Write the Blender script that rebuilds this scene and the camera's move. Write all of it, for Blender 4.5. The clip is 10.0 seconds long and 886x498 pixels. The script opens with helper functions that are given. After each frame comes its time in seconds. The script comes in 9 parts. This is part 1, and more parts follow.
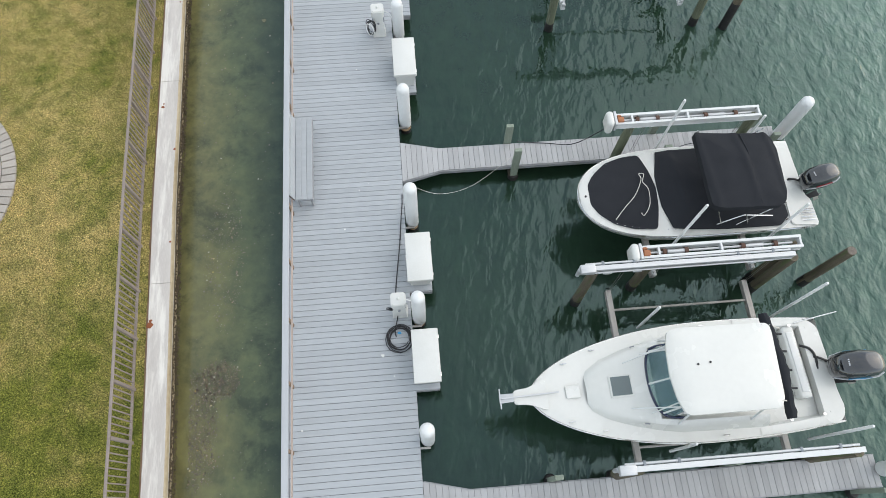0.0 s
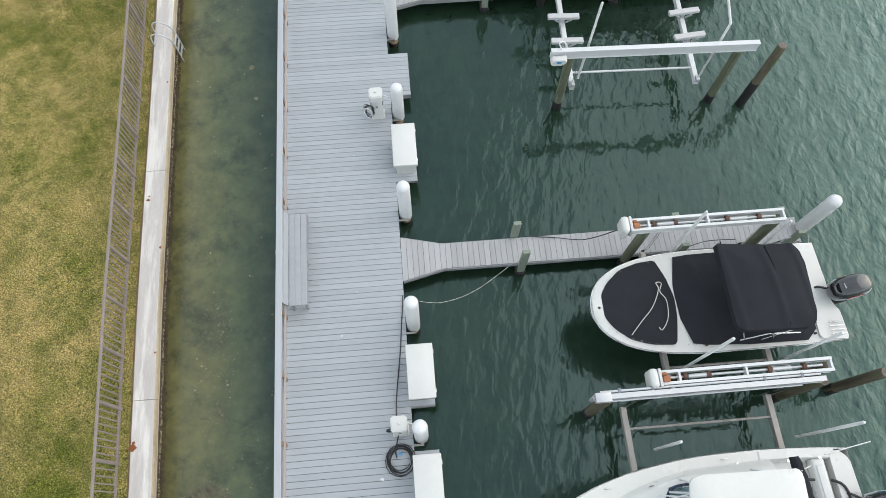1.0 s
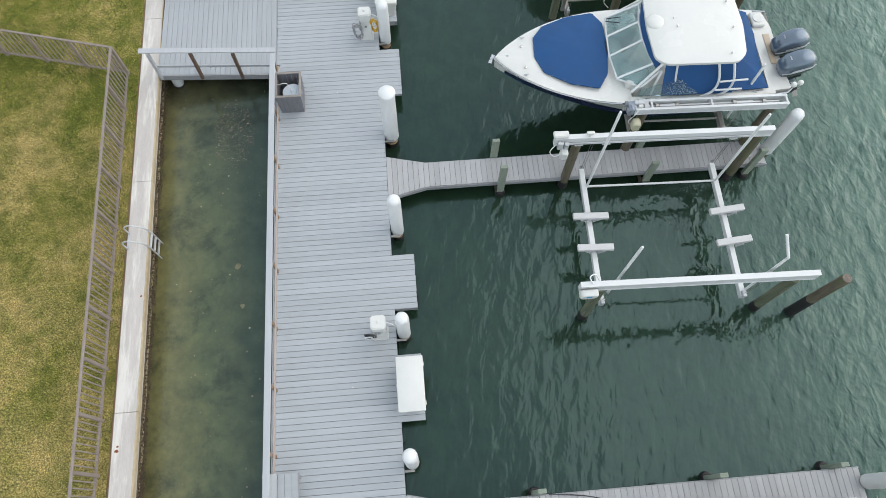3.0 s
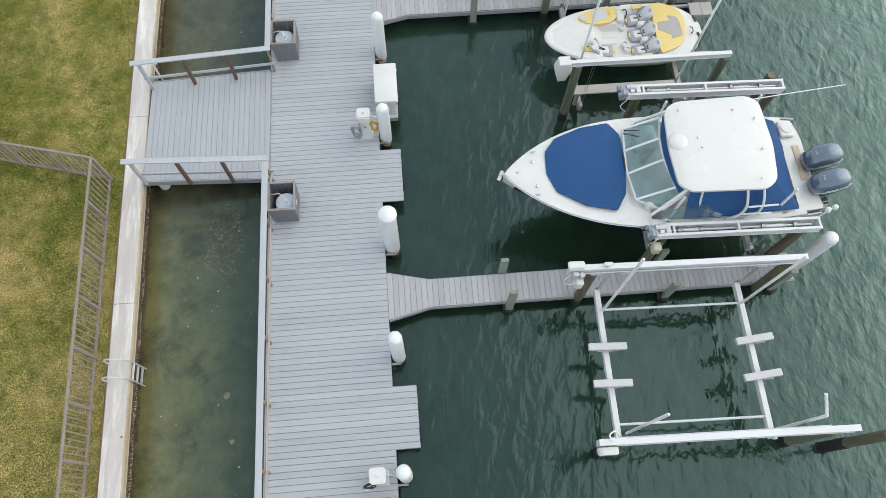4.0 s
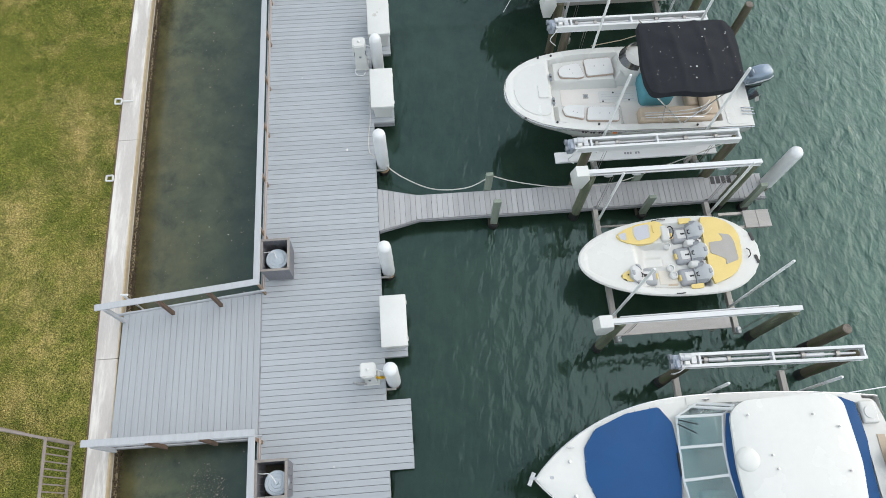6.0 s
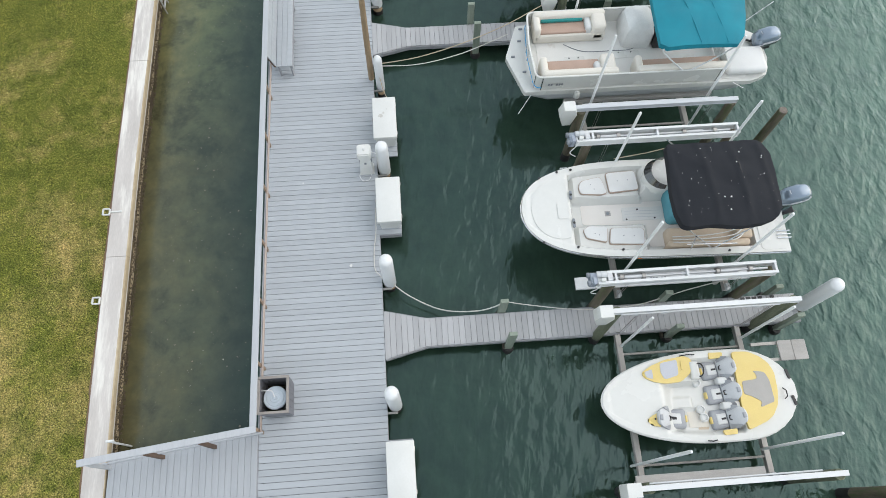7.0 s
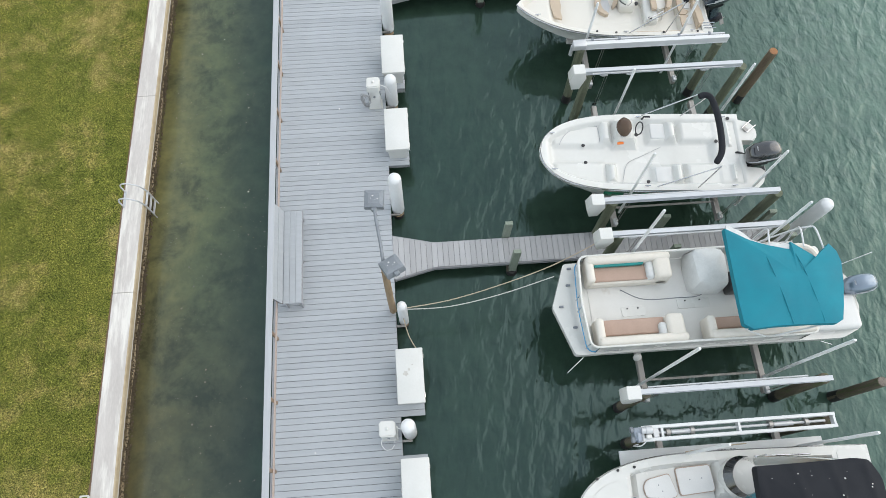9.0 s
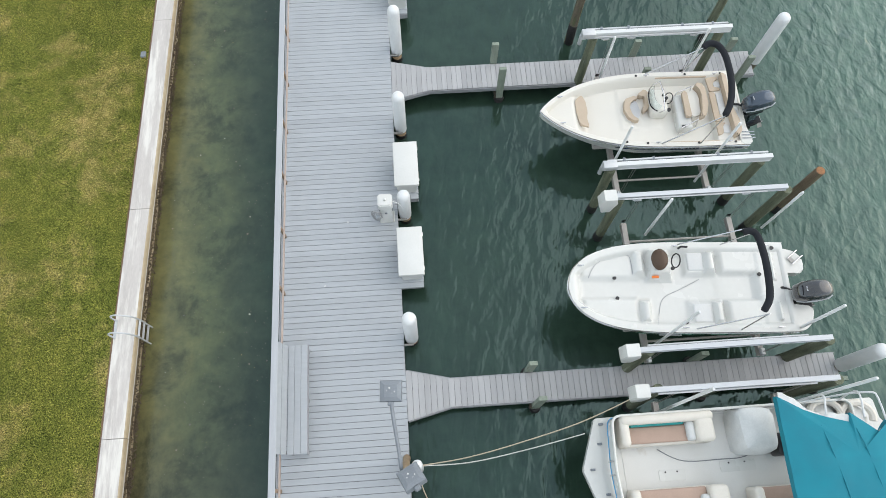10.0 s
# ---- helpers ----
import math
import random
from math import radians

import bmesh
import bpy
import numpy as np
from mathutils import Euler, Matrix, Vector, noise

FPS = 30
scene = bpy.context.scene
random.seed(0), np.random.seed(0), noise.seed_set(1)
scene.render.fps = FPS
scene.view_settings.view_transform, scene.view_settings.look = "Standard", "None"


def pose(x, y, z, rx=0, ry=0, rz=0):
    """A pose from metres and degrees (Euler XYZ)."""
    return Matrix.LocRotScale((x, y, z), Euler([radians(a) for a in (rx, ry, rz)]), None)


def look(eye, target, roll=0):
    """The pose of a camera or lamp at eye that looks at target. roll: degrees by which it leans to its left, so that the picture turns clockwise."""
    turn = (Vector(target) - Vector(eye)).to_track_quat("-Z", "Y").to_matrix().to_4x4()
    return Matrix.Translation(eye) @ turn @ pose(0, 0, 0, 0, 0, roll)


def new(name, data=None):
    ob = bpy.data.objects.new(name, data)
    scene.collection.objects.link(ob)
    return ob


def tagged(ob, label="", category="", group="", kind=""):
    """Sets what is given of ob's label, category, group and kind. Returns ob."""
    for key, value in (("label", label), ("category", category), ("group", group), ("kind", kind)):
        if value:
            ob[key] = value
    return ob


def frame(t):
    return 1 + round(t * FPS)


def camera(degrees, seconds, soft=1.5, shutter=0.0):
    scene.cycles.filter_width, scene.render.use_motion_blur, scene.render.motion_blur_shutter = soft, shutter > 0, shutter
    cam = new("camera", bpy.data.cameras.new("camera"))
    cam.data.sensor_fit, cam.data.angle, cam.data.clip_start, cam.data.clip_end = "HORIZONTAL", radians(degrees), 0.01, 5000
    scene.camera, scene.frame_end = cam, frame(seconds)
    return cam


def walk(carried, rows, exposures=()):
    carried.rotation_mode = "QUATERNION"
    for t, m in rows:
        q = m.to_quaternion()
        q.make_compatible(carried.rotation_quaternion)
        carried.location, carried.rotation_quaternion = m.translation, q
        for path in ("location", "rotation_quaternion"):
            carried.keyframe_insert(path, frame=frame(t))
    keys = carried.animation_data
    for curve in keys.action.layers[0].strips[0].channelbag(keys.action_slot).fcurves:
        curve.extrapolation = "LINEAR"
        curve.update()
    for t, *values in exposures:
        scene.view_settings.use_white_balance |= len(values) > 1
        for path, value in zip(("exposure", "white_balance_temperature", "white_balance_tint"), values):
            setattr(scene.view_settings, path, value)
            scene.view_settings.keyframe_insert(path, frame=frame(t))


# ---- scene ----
from mathutils.bvhtree import BVHTree

cam = camera(67.44, 10.0, 0.85)
# seconds, x, y, z, yaw, pitch, roll
PATH = [
    (0, 0.242, -0.026, 15.840, -6.18, -68.22, 1.56),
    (0.5, 0.333, 1.380, 15.822, -6.26, -68.23, 1.56),
    (1, 0.384, 2.796, 15.824, -6.33, -68.22, 1.56),
    (1.5, 0.427, 4.246, 15.856, -6.37, -68.17, 1.54),
    (2, 0.475, 5.774, 15.886, -6.36, -68.12, 1.57),
    (3.5, 0.717, 10.634, 15.887, -6.23, -67.93, 1.59),
    (4, 0.795, 12.304, 15.898, -6.19, -67.87, 1.57),
    (4.5, 0.859, 14.009, 15.901, -6.15, -67.88, 1.54),
    (5, 0.906, 15.640, 15.891, -6.12, -67.96, 1.51),
    (5.5, 0.950, 17.422, 15.881, -6.02, -68.05, 1.54),
    (7, 0.979, 22.615, 15.945, -5.66, -68.26, 1.59),
    (7.5, 0.923, 24.378, 15.948, -5.62, -68.36, 1.53),
    (8, 0.835, 26.154, 15.968, -5.62, -68.50, 1.55),
    (8.5, 0.763, 27.949, 15.940, -5.63, -68.66, 1.52),
    (9, 0.685, 29.744, 15.923, -5.60, -68.75, 1.52),
    (9.5, 0.610, 31.514, 15.889, -5.53, -68.79, 1.55),
    (10, 0.531, 33.296, 15.826, -5.42, -68.82, 1.59),
]
walk(cam, [(t, pose(x, y, z, 90 + pitch, 0, yaw) @ pose(0, 0, 0, 0, 0, roll)) for t, x, y, z, yaw, pitch, roll in PATH],
     [(0, 1.06, 6800, 9), (2, 1.05, 6800, 9), (4.5, 1.03, 6800, 9), (8, 1.085, 6800, 9), (10, 1.085, 6800, 9)])

# ---- light ----
world = bpy.data.worlds.new("World")
scene.world = world
world.use_nodes = True
SUN_EL, SUN_AZ = 40.0, 78.0  # degrees; azimuth clockwise from +y
wn = world.node_tree.nodes
wl = world.node_tree.links
sky = wn.new("ShaderNodeTexSky")
sky.sky_type = 'NISHITA'
sky.sun_disc = False
sky.sun_elevation = radians(SUN_EL)
sky.sun_rotation = radians(SUN_AZ)
sky.air_density, sky.dust_density, sky.ozone_density = 1.0, 1.2, 1.0
bg = wn["Background"]
bg.inputs["Strength"].default_value = 0.15
# a broken bright overcast over the blue
veil = wn.new("ShaderNodeMix")
veil.data_type = 'RGBA'
clouds = wn.new("ShaderNodeTexNoise")
clouds.inputs["Scale"].default_value, clouds.inputs["Detail"].default_value = 5.0, 5.0
cover = wn.new("ShaderNodeMapRange")
cover.inputs["From Min"].default_value, cover.inputs["From Max"].default_value = 0.34, 0.66
cover.inputs["To Min"].default_value, cover.inputs["To Max"].default_value = 0.46, 0.80
wl.new(clouds.outputs["Fac"], cover.inputs["Value"])
wl.new(cover.outputs[0], veil.inputs[0])
veil.inputs[7].default_value = (3.6, 3.85, 3.95, 1)
wl.new(sky.outputs["Color"], veil.inputs[6])
wl.new(veil.outputs[2], bg.inputs["Color"])
sun = new("sun", bpy.data.lights.new("sun", 'SUN'))
sun.data.energy, sun.data.angle, sun.data.color = 0.58, radians(78), (1.0, 0.97, 0.93)
sun.matrix_world = look((60 * math.sin(radians(SUN_AZ)), 60 * math.cos(radians(SUN_AZ)), 60 * math.tan(radians(SUN_EL))), (0, 0, 0))

# ---- materials ----


def ramp(nt, fac, stops):
    n = nt.nodes.new("ShaderNodeValToRGB")
    el = n.color_ramp.elements
    while len(el) < len(stops):
        el.new(0.5)
    for e, (p, c) in zip(el, stops):
        e.position, e.color = p, (*c, 1)
    nt.links.new(fac, n.inputs["Fac"])
    return n.outputs["Color"]


def tex_noise(nt, vec, scale, detail=4, rough=0.55, dist=0.0):
    n = nt.nodes.new("ShaderNodeTexNoise")
    n.inputs["Scale"].default_value, n.inputs["Detail"].default_value = scale, detail
    n.inputs["Roughness"].default_value, n.inputs["Distortion"].default_value = rough, dist
    nt.links.new(vec, n.inputs["Vector"])
    return n.outputs["Fac"]


def mixc(nt, fac, a, b, mode='MIX'):
    n = nt.nodes.new("ShaderNodeMix")
    n.data_type, n.blend_type = 'RGBA', mode
    for sock, v in ((n.inputs[0], fac), (n.inputs[6], a), (n.inputs[7], b)):
        if isinstance(v, (int, float)):
            sock.default_value = v
        elif isinstance(v, tuple):
            sock.default_value = (*v, 1)
        else:
            nt.links.new(v, sock)
    return n.outputs[2]


def math_node(nt, op, a, b=0.0):
    n = nt.nodes.new("ShaderNodeMath")
    n.operation = op
    for sock, v in zip(n.inputs, (a, b)):
        if isinstance(v, (int, float)):
            sock.default_value = v
        else:
            nt.links.new(v, sock)
    return n.outputs[0]


def base_material(name):
    m = bpy.data.materials.new(name)
    m.use_nodes = True
    nt = m.node_tree
    return m, nt, nt.nodes["Principled BSDF"]


def coords(nt, stretch=(1, 1, 1), world_space=False, shift=True):
    """World position (Geometry) or object coordinates shifted by the object's random number."""
    if world_space:
        v = nt.nodes.new("ShaderNodeNewGeometry").outputs["Position"]
    else:
        v = nt.nodes.new("ShaderNodeTexCoord").outputs["Object"]
        if shift:
            rnd = nt.nodes.new("ShaderNodeObjectInfo").outputs["Random"]
            add = nt.nodes.new("ShaderNodeVectorMath")
            add.operation = 'ADD'
            sc = math_node(nt, 'MULTIPLY', rnd, 137.0)
            nt.links.new(v, add.inputs[0])
            nt.links.new(sc, add.inputs[1])
            v = add.outputs[0]
    mp = nt.nodes.new("ShaderNodeMapping")
    mp.inputs["Scale"].default_value = stretch
    nt.links.new(v, mp.inputs["Vector"])
    return mp.outputs["Vector"]


def bump(nt, bsdf, height, strength=0.3, distance=0.01):
    b = nt.nodes.new("ShaderNodeBump")
    b.inputs["Strength"].default_value, b.inputs["Distance"].default_value = strength, distance
    nt.links.new(height, b.inputs["Height"])
    nt.links.new(b.outputs["Normal"], bsdf.inputs["Normal"])


def surface(name, col, col2=None, rough=0.5, metal=0.0, scale=3.0, fine=45.0, blend=0.6, stretch=(1, 1, 1), rel=0.15,
            rand=0.0, dirt=None, dirt_scale=1.2, dirt_at=0.62, world_space=False, spec=0.5, coat=0.0):
    """Two scales of variation between col and col2, optional stains, fine relief."""
    m, nt, b = base_material(name)
    col2 = col2 or tuple(c * 0.86 for c in col)
    v = coords(nt, stretch, world_space)
    big, small = tex_noise(nt, v, scale, 4), tex_noise(nt, v, fine, 3)
    f = math_node(nt, 'ADD', math_node(nt, 'MULTIPLY', big, blend), math_node(nt, 'MULTIPLY', small, 1 - blend))
    c = ramp(nt, f, [(0.32, col2), (0.68, col)])
    if dirt:
        d = tex_noise(nt, v, dirt_scale, 6, 0.65)
        mask = ramp(nt, d, [(dirt_at, (0, 0, 0)), (min(1, dirt_at + 0.12), (1, 1, 1))])
        c = mixc(nt, mask, c, dirt)
    if rand:
        rnd = nt.nodes.new("ShaderNodeObjectInfo").outputs["Random"]
        hs = nt.nodes.new("ShaderNodeHueSaturation")
        nt.links.new(c, hs.inputs["Color"])
        nt.links.new(math_node(nt, 'ADD', math_node(nt, 'MULTIPLY', rnd, 2 * rand), 1 - rand), hs.inputs["Value"])
        c = hs.outputs["Color"]
    nt.links.new(c, b.inputs["Base Color"])
    rr = nt.nodes.new("ShaderNodeMapRange")
    rr.inputs["To Min"].default_value, rr.inputs["To Max"].default_value = max(0.02, rough - 0.08), min(1, rough + 0.1)
    nt.links.new(big, rr.inputs["Value"])
    nt.links.new(rr.outputs[0], b.inputs["Roughness"])
    b.inputs["Metallic"].default_value = metal
    b.inputs["Specular IOR Level"].default_value = spec
    b.inputs["Coat Weight"].default_value = coat
    if rel:
        bump(nt, b, small, rel, 0.006)
    return m


M = {}
M["deck"] = surface("composite_deck", (0.415, 0.437, 0.458), (0.36, 0.381, 0.402), 0.62, scale=1.3, fine=24, stretch=(0.35, 7, 4), rel=0.12, rand=0.045,
                    dirt=(0.42, 0.43, 0.44), dirt_scale=0.8, dirt_at=0.66)
M["ramp_deck"] = surface("composite_ramp", (0.395, 0.415, 0.435), (0.335, 0.35, 0.37), 0.62, scale=1.3, fine=24, stretch=(7, 0.35, 4), rel=0.12, rand=0.015)
M["pier_deck"] = surface("composite_pier", (0.43, 0.43, 0.435), (0.355, 0.355, 0.36), 0.65, scale=1.5, fine=24, stretch=(7, 0.5, 4), rel=0.12, rand=0.09,
                         dirt=(0.27, 0.265, 0.26), dirt_scale=1.5, dirt_at=0.68)
M["under"] = surface("treated_timber", (0.10, 0.085, 0.06), (0.05, 0.045, 0.035), 0.85, fine=30)
M["fascia"] = surface("fascia_board", (0.36, 0.37, 0.385), (0.25, 0.25, 0.26), 0.6, stretch=(1, 1, 5))
M["rail_cap"] = surface("rail_cap_board", (0.46, 0.475, 0.495), (0.39, 0.40, 0.42), 0.55, stretch=(4, 0.4, 4), fine=30)
M["rail_post"] = surface("weathered_post_wood", (0.34, 0.25, 0.17), (0.2, 0.14, 0.1), 0.8, stretch=(5, 5, 0.6), fine=20)
M["rail_dark"] = surface("dark_post_wood", (0.17, 0.11, 0.075), (0.09, 0.06, 0.045), 0.8, stretch=(5, 5, 0.6), fine=20)
M["concrete"] = surface("seawall_concrete", (0.60, 0.56, 0.525), (0.47, 0.435, 0.405), 0.85, scale=0.9, fine=14, world_space=True, stretch=(4.5, 0.55, 1), rel=0.25,
                        dirt=(0.72, 0.69, 0.64), dirt_scale=0.8, dirt_at=0.50)
M["concrete_edge"] = surface("seawall_edge_stained", (0.56, 0.47, 0.33), (0.36, 0.27, 0.16), 0.85, scale=1.1, fine=12, world_space=True, stretch=(1, 0.6, 1))
M["oyster"] = surface("oyster_band", (0.16, 0.12, 0.075), (0.035, 0.026, 0.016), 0.9, scale=9, fine=40, blend=0.4, world_space=True, rel=0.9,
                      dirt=(0.2, 0.175, 0.13), dirt_scale=14, dirt_at=0.6)
M["algae"] = surface("algae_band", (0.22, 0.165, 0.09), (0.10, 0.075, 0.04), 0.9, scale=3, fine=20, world_space=True)
M["rust"] = surface("rust_stain", (0.30, 0.10, 0.04), (0.17, 0.05, 0.02), 0.9, scale=8)
M["fence"] = surface("fence_bronze_paint", (0.30, 0.25, 0.225), (0.215, 0.175, 0.155), 0.55, fine=18, dirt=(0.3, 0.17, 0.11), dirt_scale=0.6, dirt_at=0.68)
M["white_plastic"] = surface("white_plastic", (0.69, 0.69, 0.665), (0.63, 0.63, 0.60), 0.45, scale=2, fine=30, rel=0.06,
                             dirt=(0.6, 0.58, 0.53), dirt_scale=2.2, dirt_at=0.72)
M["wrap"] = surface("white_pile_wrap", (0.77, 0.78, 0.78), (0.68, 0.69, 0.69), 0.4, scale=2, fine=18, stretch=(1, 1, 0.4), rel=0.08,
                    dirt=(0.58, 0.56, 0.50), dirt_scale=2.5, dirt_at=0.68)
M["pole_tan"] = surface("tan_pole_wood", (0.36, 0.26, 0.16), (0.24, 0.17, 0.10), 0.8, scale=2.5, fine=22, stretch=(5, 5, 0.5), rel=0.3)
M["rail_tan"] = surface("pale_rail_wood", (0.50, 0.41, 0.36), (0.40, 0.32, 0.275), 0.75, stretch=(5, 0.6, 5), fine=20)
M["pile"] = surface("piling_wood", (0.185, 0.155, 0.11), (0.065, 0.057, 0.042), 0.85, scale=2.5, fine=22, stretch=(5, 5, 0.5), rel=0.5,
                    dirt=(0.10, 0.12, 0.055), dirt_scale=2.2, dirt_at=0.5)
M["pile_warm"] = surface("warm_piling_wood", (0.215, 0.16, 0.105), (0.085, 0.066, 0.045), 0.85, scale=2.5, fine=22, stretch=(5, 5, 0.5), rel=0.5,
                         dirt=(0.13, 0.145, 0.08), dirt_scale=2.0, dirt_at=0.55)
M["pile_green"] = surface("piling_wood_green", (0.19, 0.205, 0.135), (0.07, 0.085, 0.055), 0.85, scale=2.5, fine=22, stretch=(5, 5, 0.5), rel=0.5,
                          dirt=(0.30, 0.32, 0.25), dirt_scale=2.0, dirt_at=0.6)
M["post_green"] = surface("treated_post_green", (0.29, 0.335, 0.27), (0.19, 0.225, 0.18), 0.8, fine=22, stretch=(5, 5, 0.6), rel=0.3)
M["pile_band"] = surface("barnacle_sleeve", (0.03, 0.028, 0.028), (0.012, 0.011, 0.011), 0.6, scale=9, fine=40, rel=0.5, dirt=(0.12, 0.10, 0.08), dirt_scale=9, dirt_at=0.66)
M["pile_top"] = surface("cut_pile_top", (0.42, 0.20, 0.085), (0.2, 0.10, 0.05), 0.85, scale=12)
M["pile_top_grey"] = surface("weathered_pile_top", (0.24, 0.20, 0.17), (0.10, 0.085, 0.07), 0.85, scale=12)
M["alu"] = surface("aluminium_beam", (0.60, 0.61, 0.62), (0.50, 0.51, 0.52), 0.42, 0.35, scale=1.5, fine=20, stretch=(0.5, 3, 3), rel=0.05)
M["alu_white"] = surface("white_coated_beam", (0.70, 0.71, 0.71), (0.62, 0.63, 0.63), 0.38, scale=1.2, fine=16, stretch=(0.5, 3, 3), rel=0.05,
                         dirt=(0.58, 0.57, 0.54), dirt_scale=1.6, dirt_at=0.68)
M["alu_pale"] = surface("pale_grey_beam", (0.56, 0.58, 0.605), (0.48, 0.50, 0.525), 0.4, 0.1, scale=1.2, fine=16, stretch=(0.5, 3, 3), rel=0.05,
                        dirt=(0.45, 0.45, 0.44), dirt_scale=1.8, dirt_at=0.66)
M["cradle"] = surface("weathered_aluminium", (0.47, 0.445, 0.415), (0.35, 0.33, 0.31), 0.55, 0.3, fine=20, stretch=(3, 0.5, 3))
M["shaft"] = surface("galvanised_shaft", (0.45, 0.44, 0.42), (0.30, 0.28, 0.26), 0.4, 0.8)
M["rusty"] = surface("rusty_drum", (0.15, 0.075, 0.05), (0.07, 0.04, 0.03), 0.8, scale=6)
M["rusty_orange"] = surface("rusty_gear_plate", (0.48, 0.2, 0.09), (0.30, 0.12, 0.06), 0.8, scale=7)
M["pvc"] = surface("white_pvc", (0.78, 0.785, 0.78), (0.70, 0.705, 0.70), 0.35, fine=14, rel=0.04)
M["bunk"] = surface("carpeted_bunk", (0.46, 0.44, 0.415), (0.36, 0.34, 0.32), 0.9, fine=60, stretch=(0.6, 3, 3), rel=0.3)
M["bunk_pale"] = surface("pale_grey_bunk", (0.60, 0.60, 0.60), (0.52, 0.52, 0.52), 0.7, fine=60, stretch=(0.6, 3, 3), rel=0.2)
M["gel"] = surface("white_gelcoat", (0.665, 0.665, 0.635), (0.625, 0.625, 0.595), 0.25, scale=1.0, fine=9, rel=0.02, coat=0.4)
M["gel_floor"] = surface("nonskid_floor", (0.71, 0.705, 0.68), (0.65, 0.645, 0.615), 0.6, scale=1.6, fine=60, rel=0.2, dirt=(0.58, 0.55, 0.5), dirt_scale=1.6, dirt_at=0.66)
M["gel_cream"] = surface("cream_floor", (0.78, 0.745, 0.70), (0.72, 0.68, 0.635), 0.6, scale=1.6, fine=60, rel=0.2)
M["navy"] = surface("navy_gelcoat", (0.012, 0.02, 0.06), (0.01, 0.016, 0.05), 0.2, coat=0.4)
M["green_stripe"] = surface("green_gelcoat", (0.02, 0.27, 0.15), (0.018, 0.22, 0.12), 0.25)
M["black_canvas"] = surface("black_canvas", (0.027, 0.029, 0.034), (0.019, 0.0205, 0.025), 0.85, scale=2.2, fine=90, rel=0.2, spec=0.2)
M["blue_canvas"] = surface("blue_canvas", (0.006, 0.072, 0.215), (0.005, 0.056, 0.175), 0.75, scale=2.2, fine=90, rel=0.2)
M["teal_canvas"] = surface("teal_canvas", (0.0, 0.23, 0.30), (0.0, 0.175, 0.24), 0.75, scale=2.0, fine=90, rel=0.2)
M["grey_canvas"] = surface("pale_grey_cover", (0.68, 0.69, 0.68), (0.57, 0.58, 0.57), 0.75, scale=4, fine=30, rel=0.3)
M["tan"] = surface("tan_vinyl", (0.56, 0.455, 0.345), (0.49, 0.39, 0.29), 0.5, scale=3, fine=40, rel=0.1)
M["tan_pink"] = surface("faded_tan_vinyl", (0.47, 0.33, 0.26), (0.40, 0.28, 0.22), 0.55, scale=3, fine=40, rel=0.1)
M["tan_rim"] = surface("tan_piping", (0.47, 0.37, 0.30), (0.40, 0.31, 0.25), 0.55, scale=3, fine=40, rel=0.1)
M["dash_blue"] = surface("dash_vinyl", (0.20, 0.27, 0.32), (0.15, 0.20, 0.25), 0.5, scale=3)
M["gel_warm"] = surface("warm_white_gelcoat", (0.74, 0.715, 0.655), (0.70, 0.675, 0.615), 0.35, scale=1.0, fine=40, rel=0.05)
M["seat_pale"] = surface("pale_grey_vinyl", (0.58, 0.59, 0.60), (0.50, 0.51, 0.52), 0.5, scale=3, fine=40, rel=0.1)
M["pale_pad"] = surface("pale_lilac_pad", (0.55, 0.56, 0.60), (0.48, 0.49, 0.53), 0.8, fine=80, rel=0.3)
M["cream"] = surface("cream_vinyl", (0.72, 0.68, 0.61), (0.65, 0.61, 0.54), 0.5, scale=3, fine=40, rel=0.1)
M["white_vinyl"] = surface("white_vinyl", (0.70, 0.70, 0.685), (0.64, 0.64, 0.625), 0.45, scale=3, fine=40, rel=0.08)
M["grey_vinyl"] = surface("grey_vinyl", (0.23, 0.24, 0.26), (0.17, 0.18, 0.195), 0.5, scale=3, fine=40, rel=0.1)
M["grey_pad"] = surface("grey_traction_pad", (0.43, 0.41, 0.385), (0.37, 0.35, 0.33), 0.8, fine=80, rel=0.3)
M["seat_grey"] = surface("light_grey_vinyl", (0.38, 0.39, 0.41), (0.31, 0.32, 0.34), 0.5, scale=3, fine=40, rel=0.1)
M["grime"] = surface("lid_grime", (0.60, 0.58, 0.54), (0.46, 0.44, 0.40), 0.8, scale=9)
M["teal_vinyl"] = surface("teal_vinyl", (0.02, 0.30, 0.29), (0.015, 0.23, 0.22), 0.5)
M["aqua_cover"] = surface("aqua_cover", (0.10, 0.32, 0.38), (0.07, 0.25, 0.3), 0.7)
M["yellow"] = surface("yellow_gelcoat", (0.75, 0.58, 0.20), (0.68, 0.51, 0.16), 0.35, coat=0.3)
M["black"] = surface("black_plastic", (0.018, 0.018, 0.02), (0.011, 0.011, 0.012), 0.35, rel=0.04)
M["ob_black"] = surface("gloss_black_cowl", (0.016, 0.018, 0.022), (0.010, 0.011, 0.014), 0.10, coat=1.0, rel=0, spec=0.8)
M["ob_grey"] = surface("metallic_grey_cowl", (0.165, 0.21, 0.265), (0.13, 0.17, 0.215), 0.2, 0.5, coat=0.6, rel=0)
M["ob_light"] = surface("silver_blue_cowl", (0.25, 0.31, 0.38), (0.20, 0.25, 0.31), 0.2, 0.5, coat=0.6, rel=0)
M["steel"] = surface("stainless_steel", (0.66, 0.66, 0.66), (0.56, 0.56, 0.56), 0.2, 0.95, rel=0)
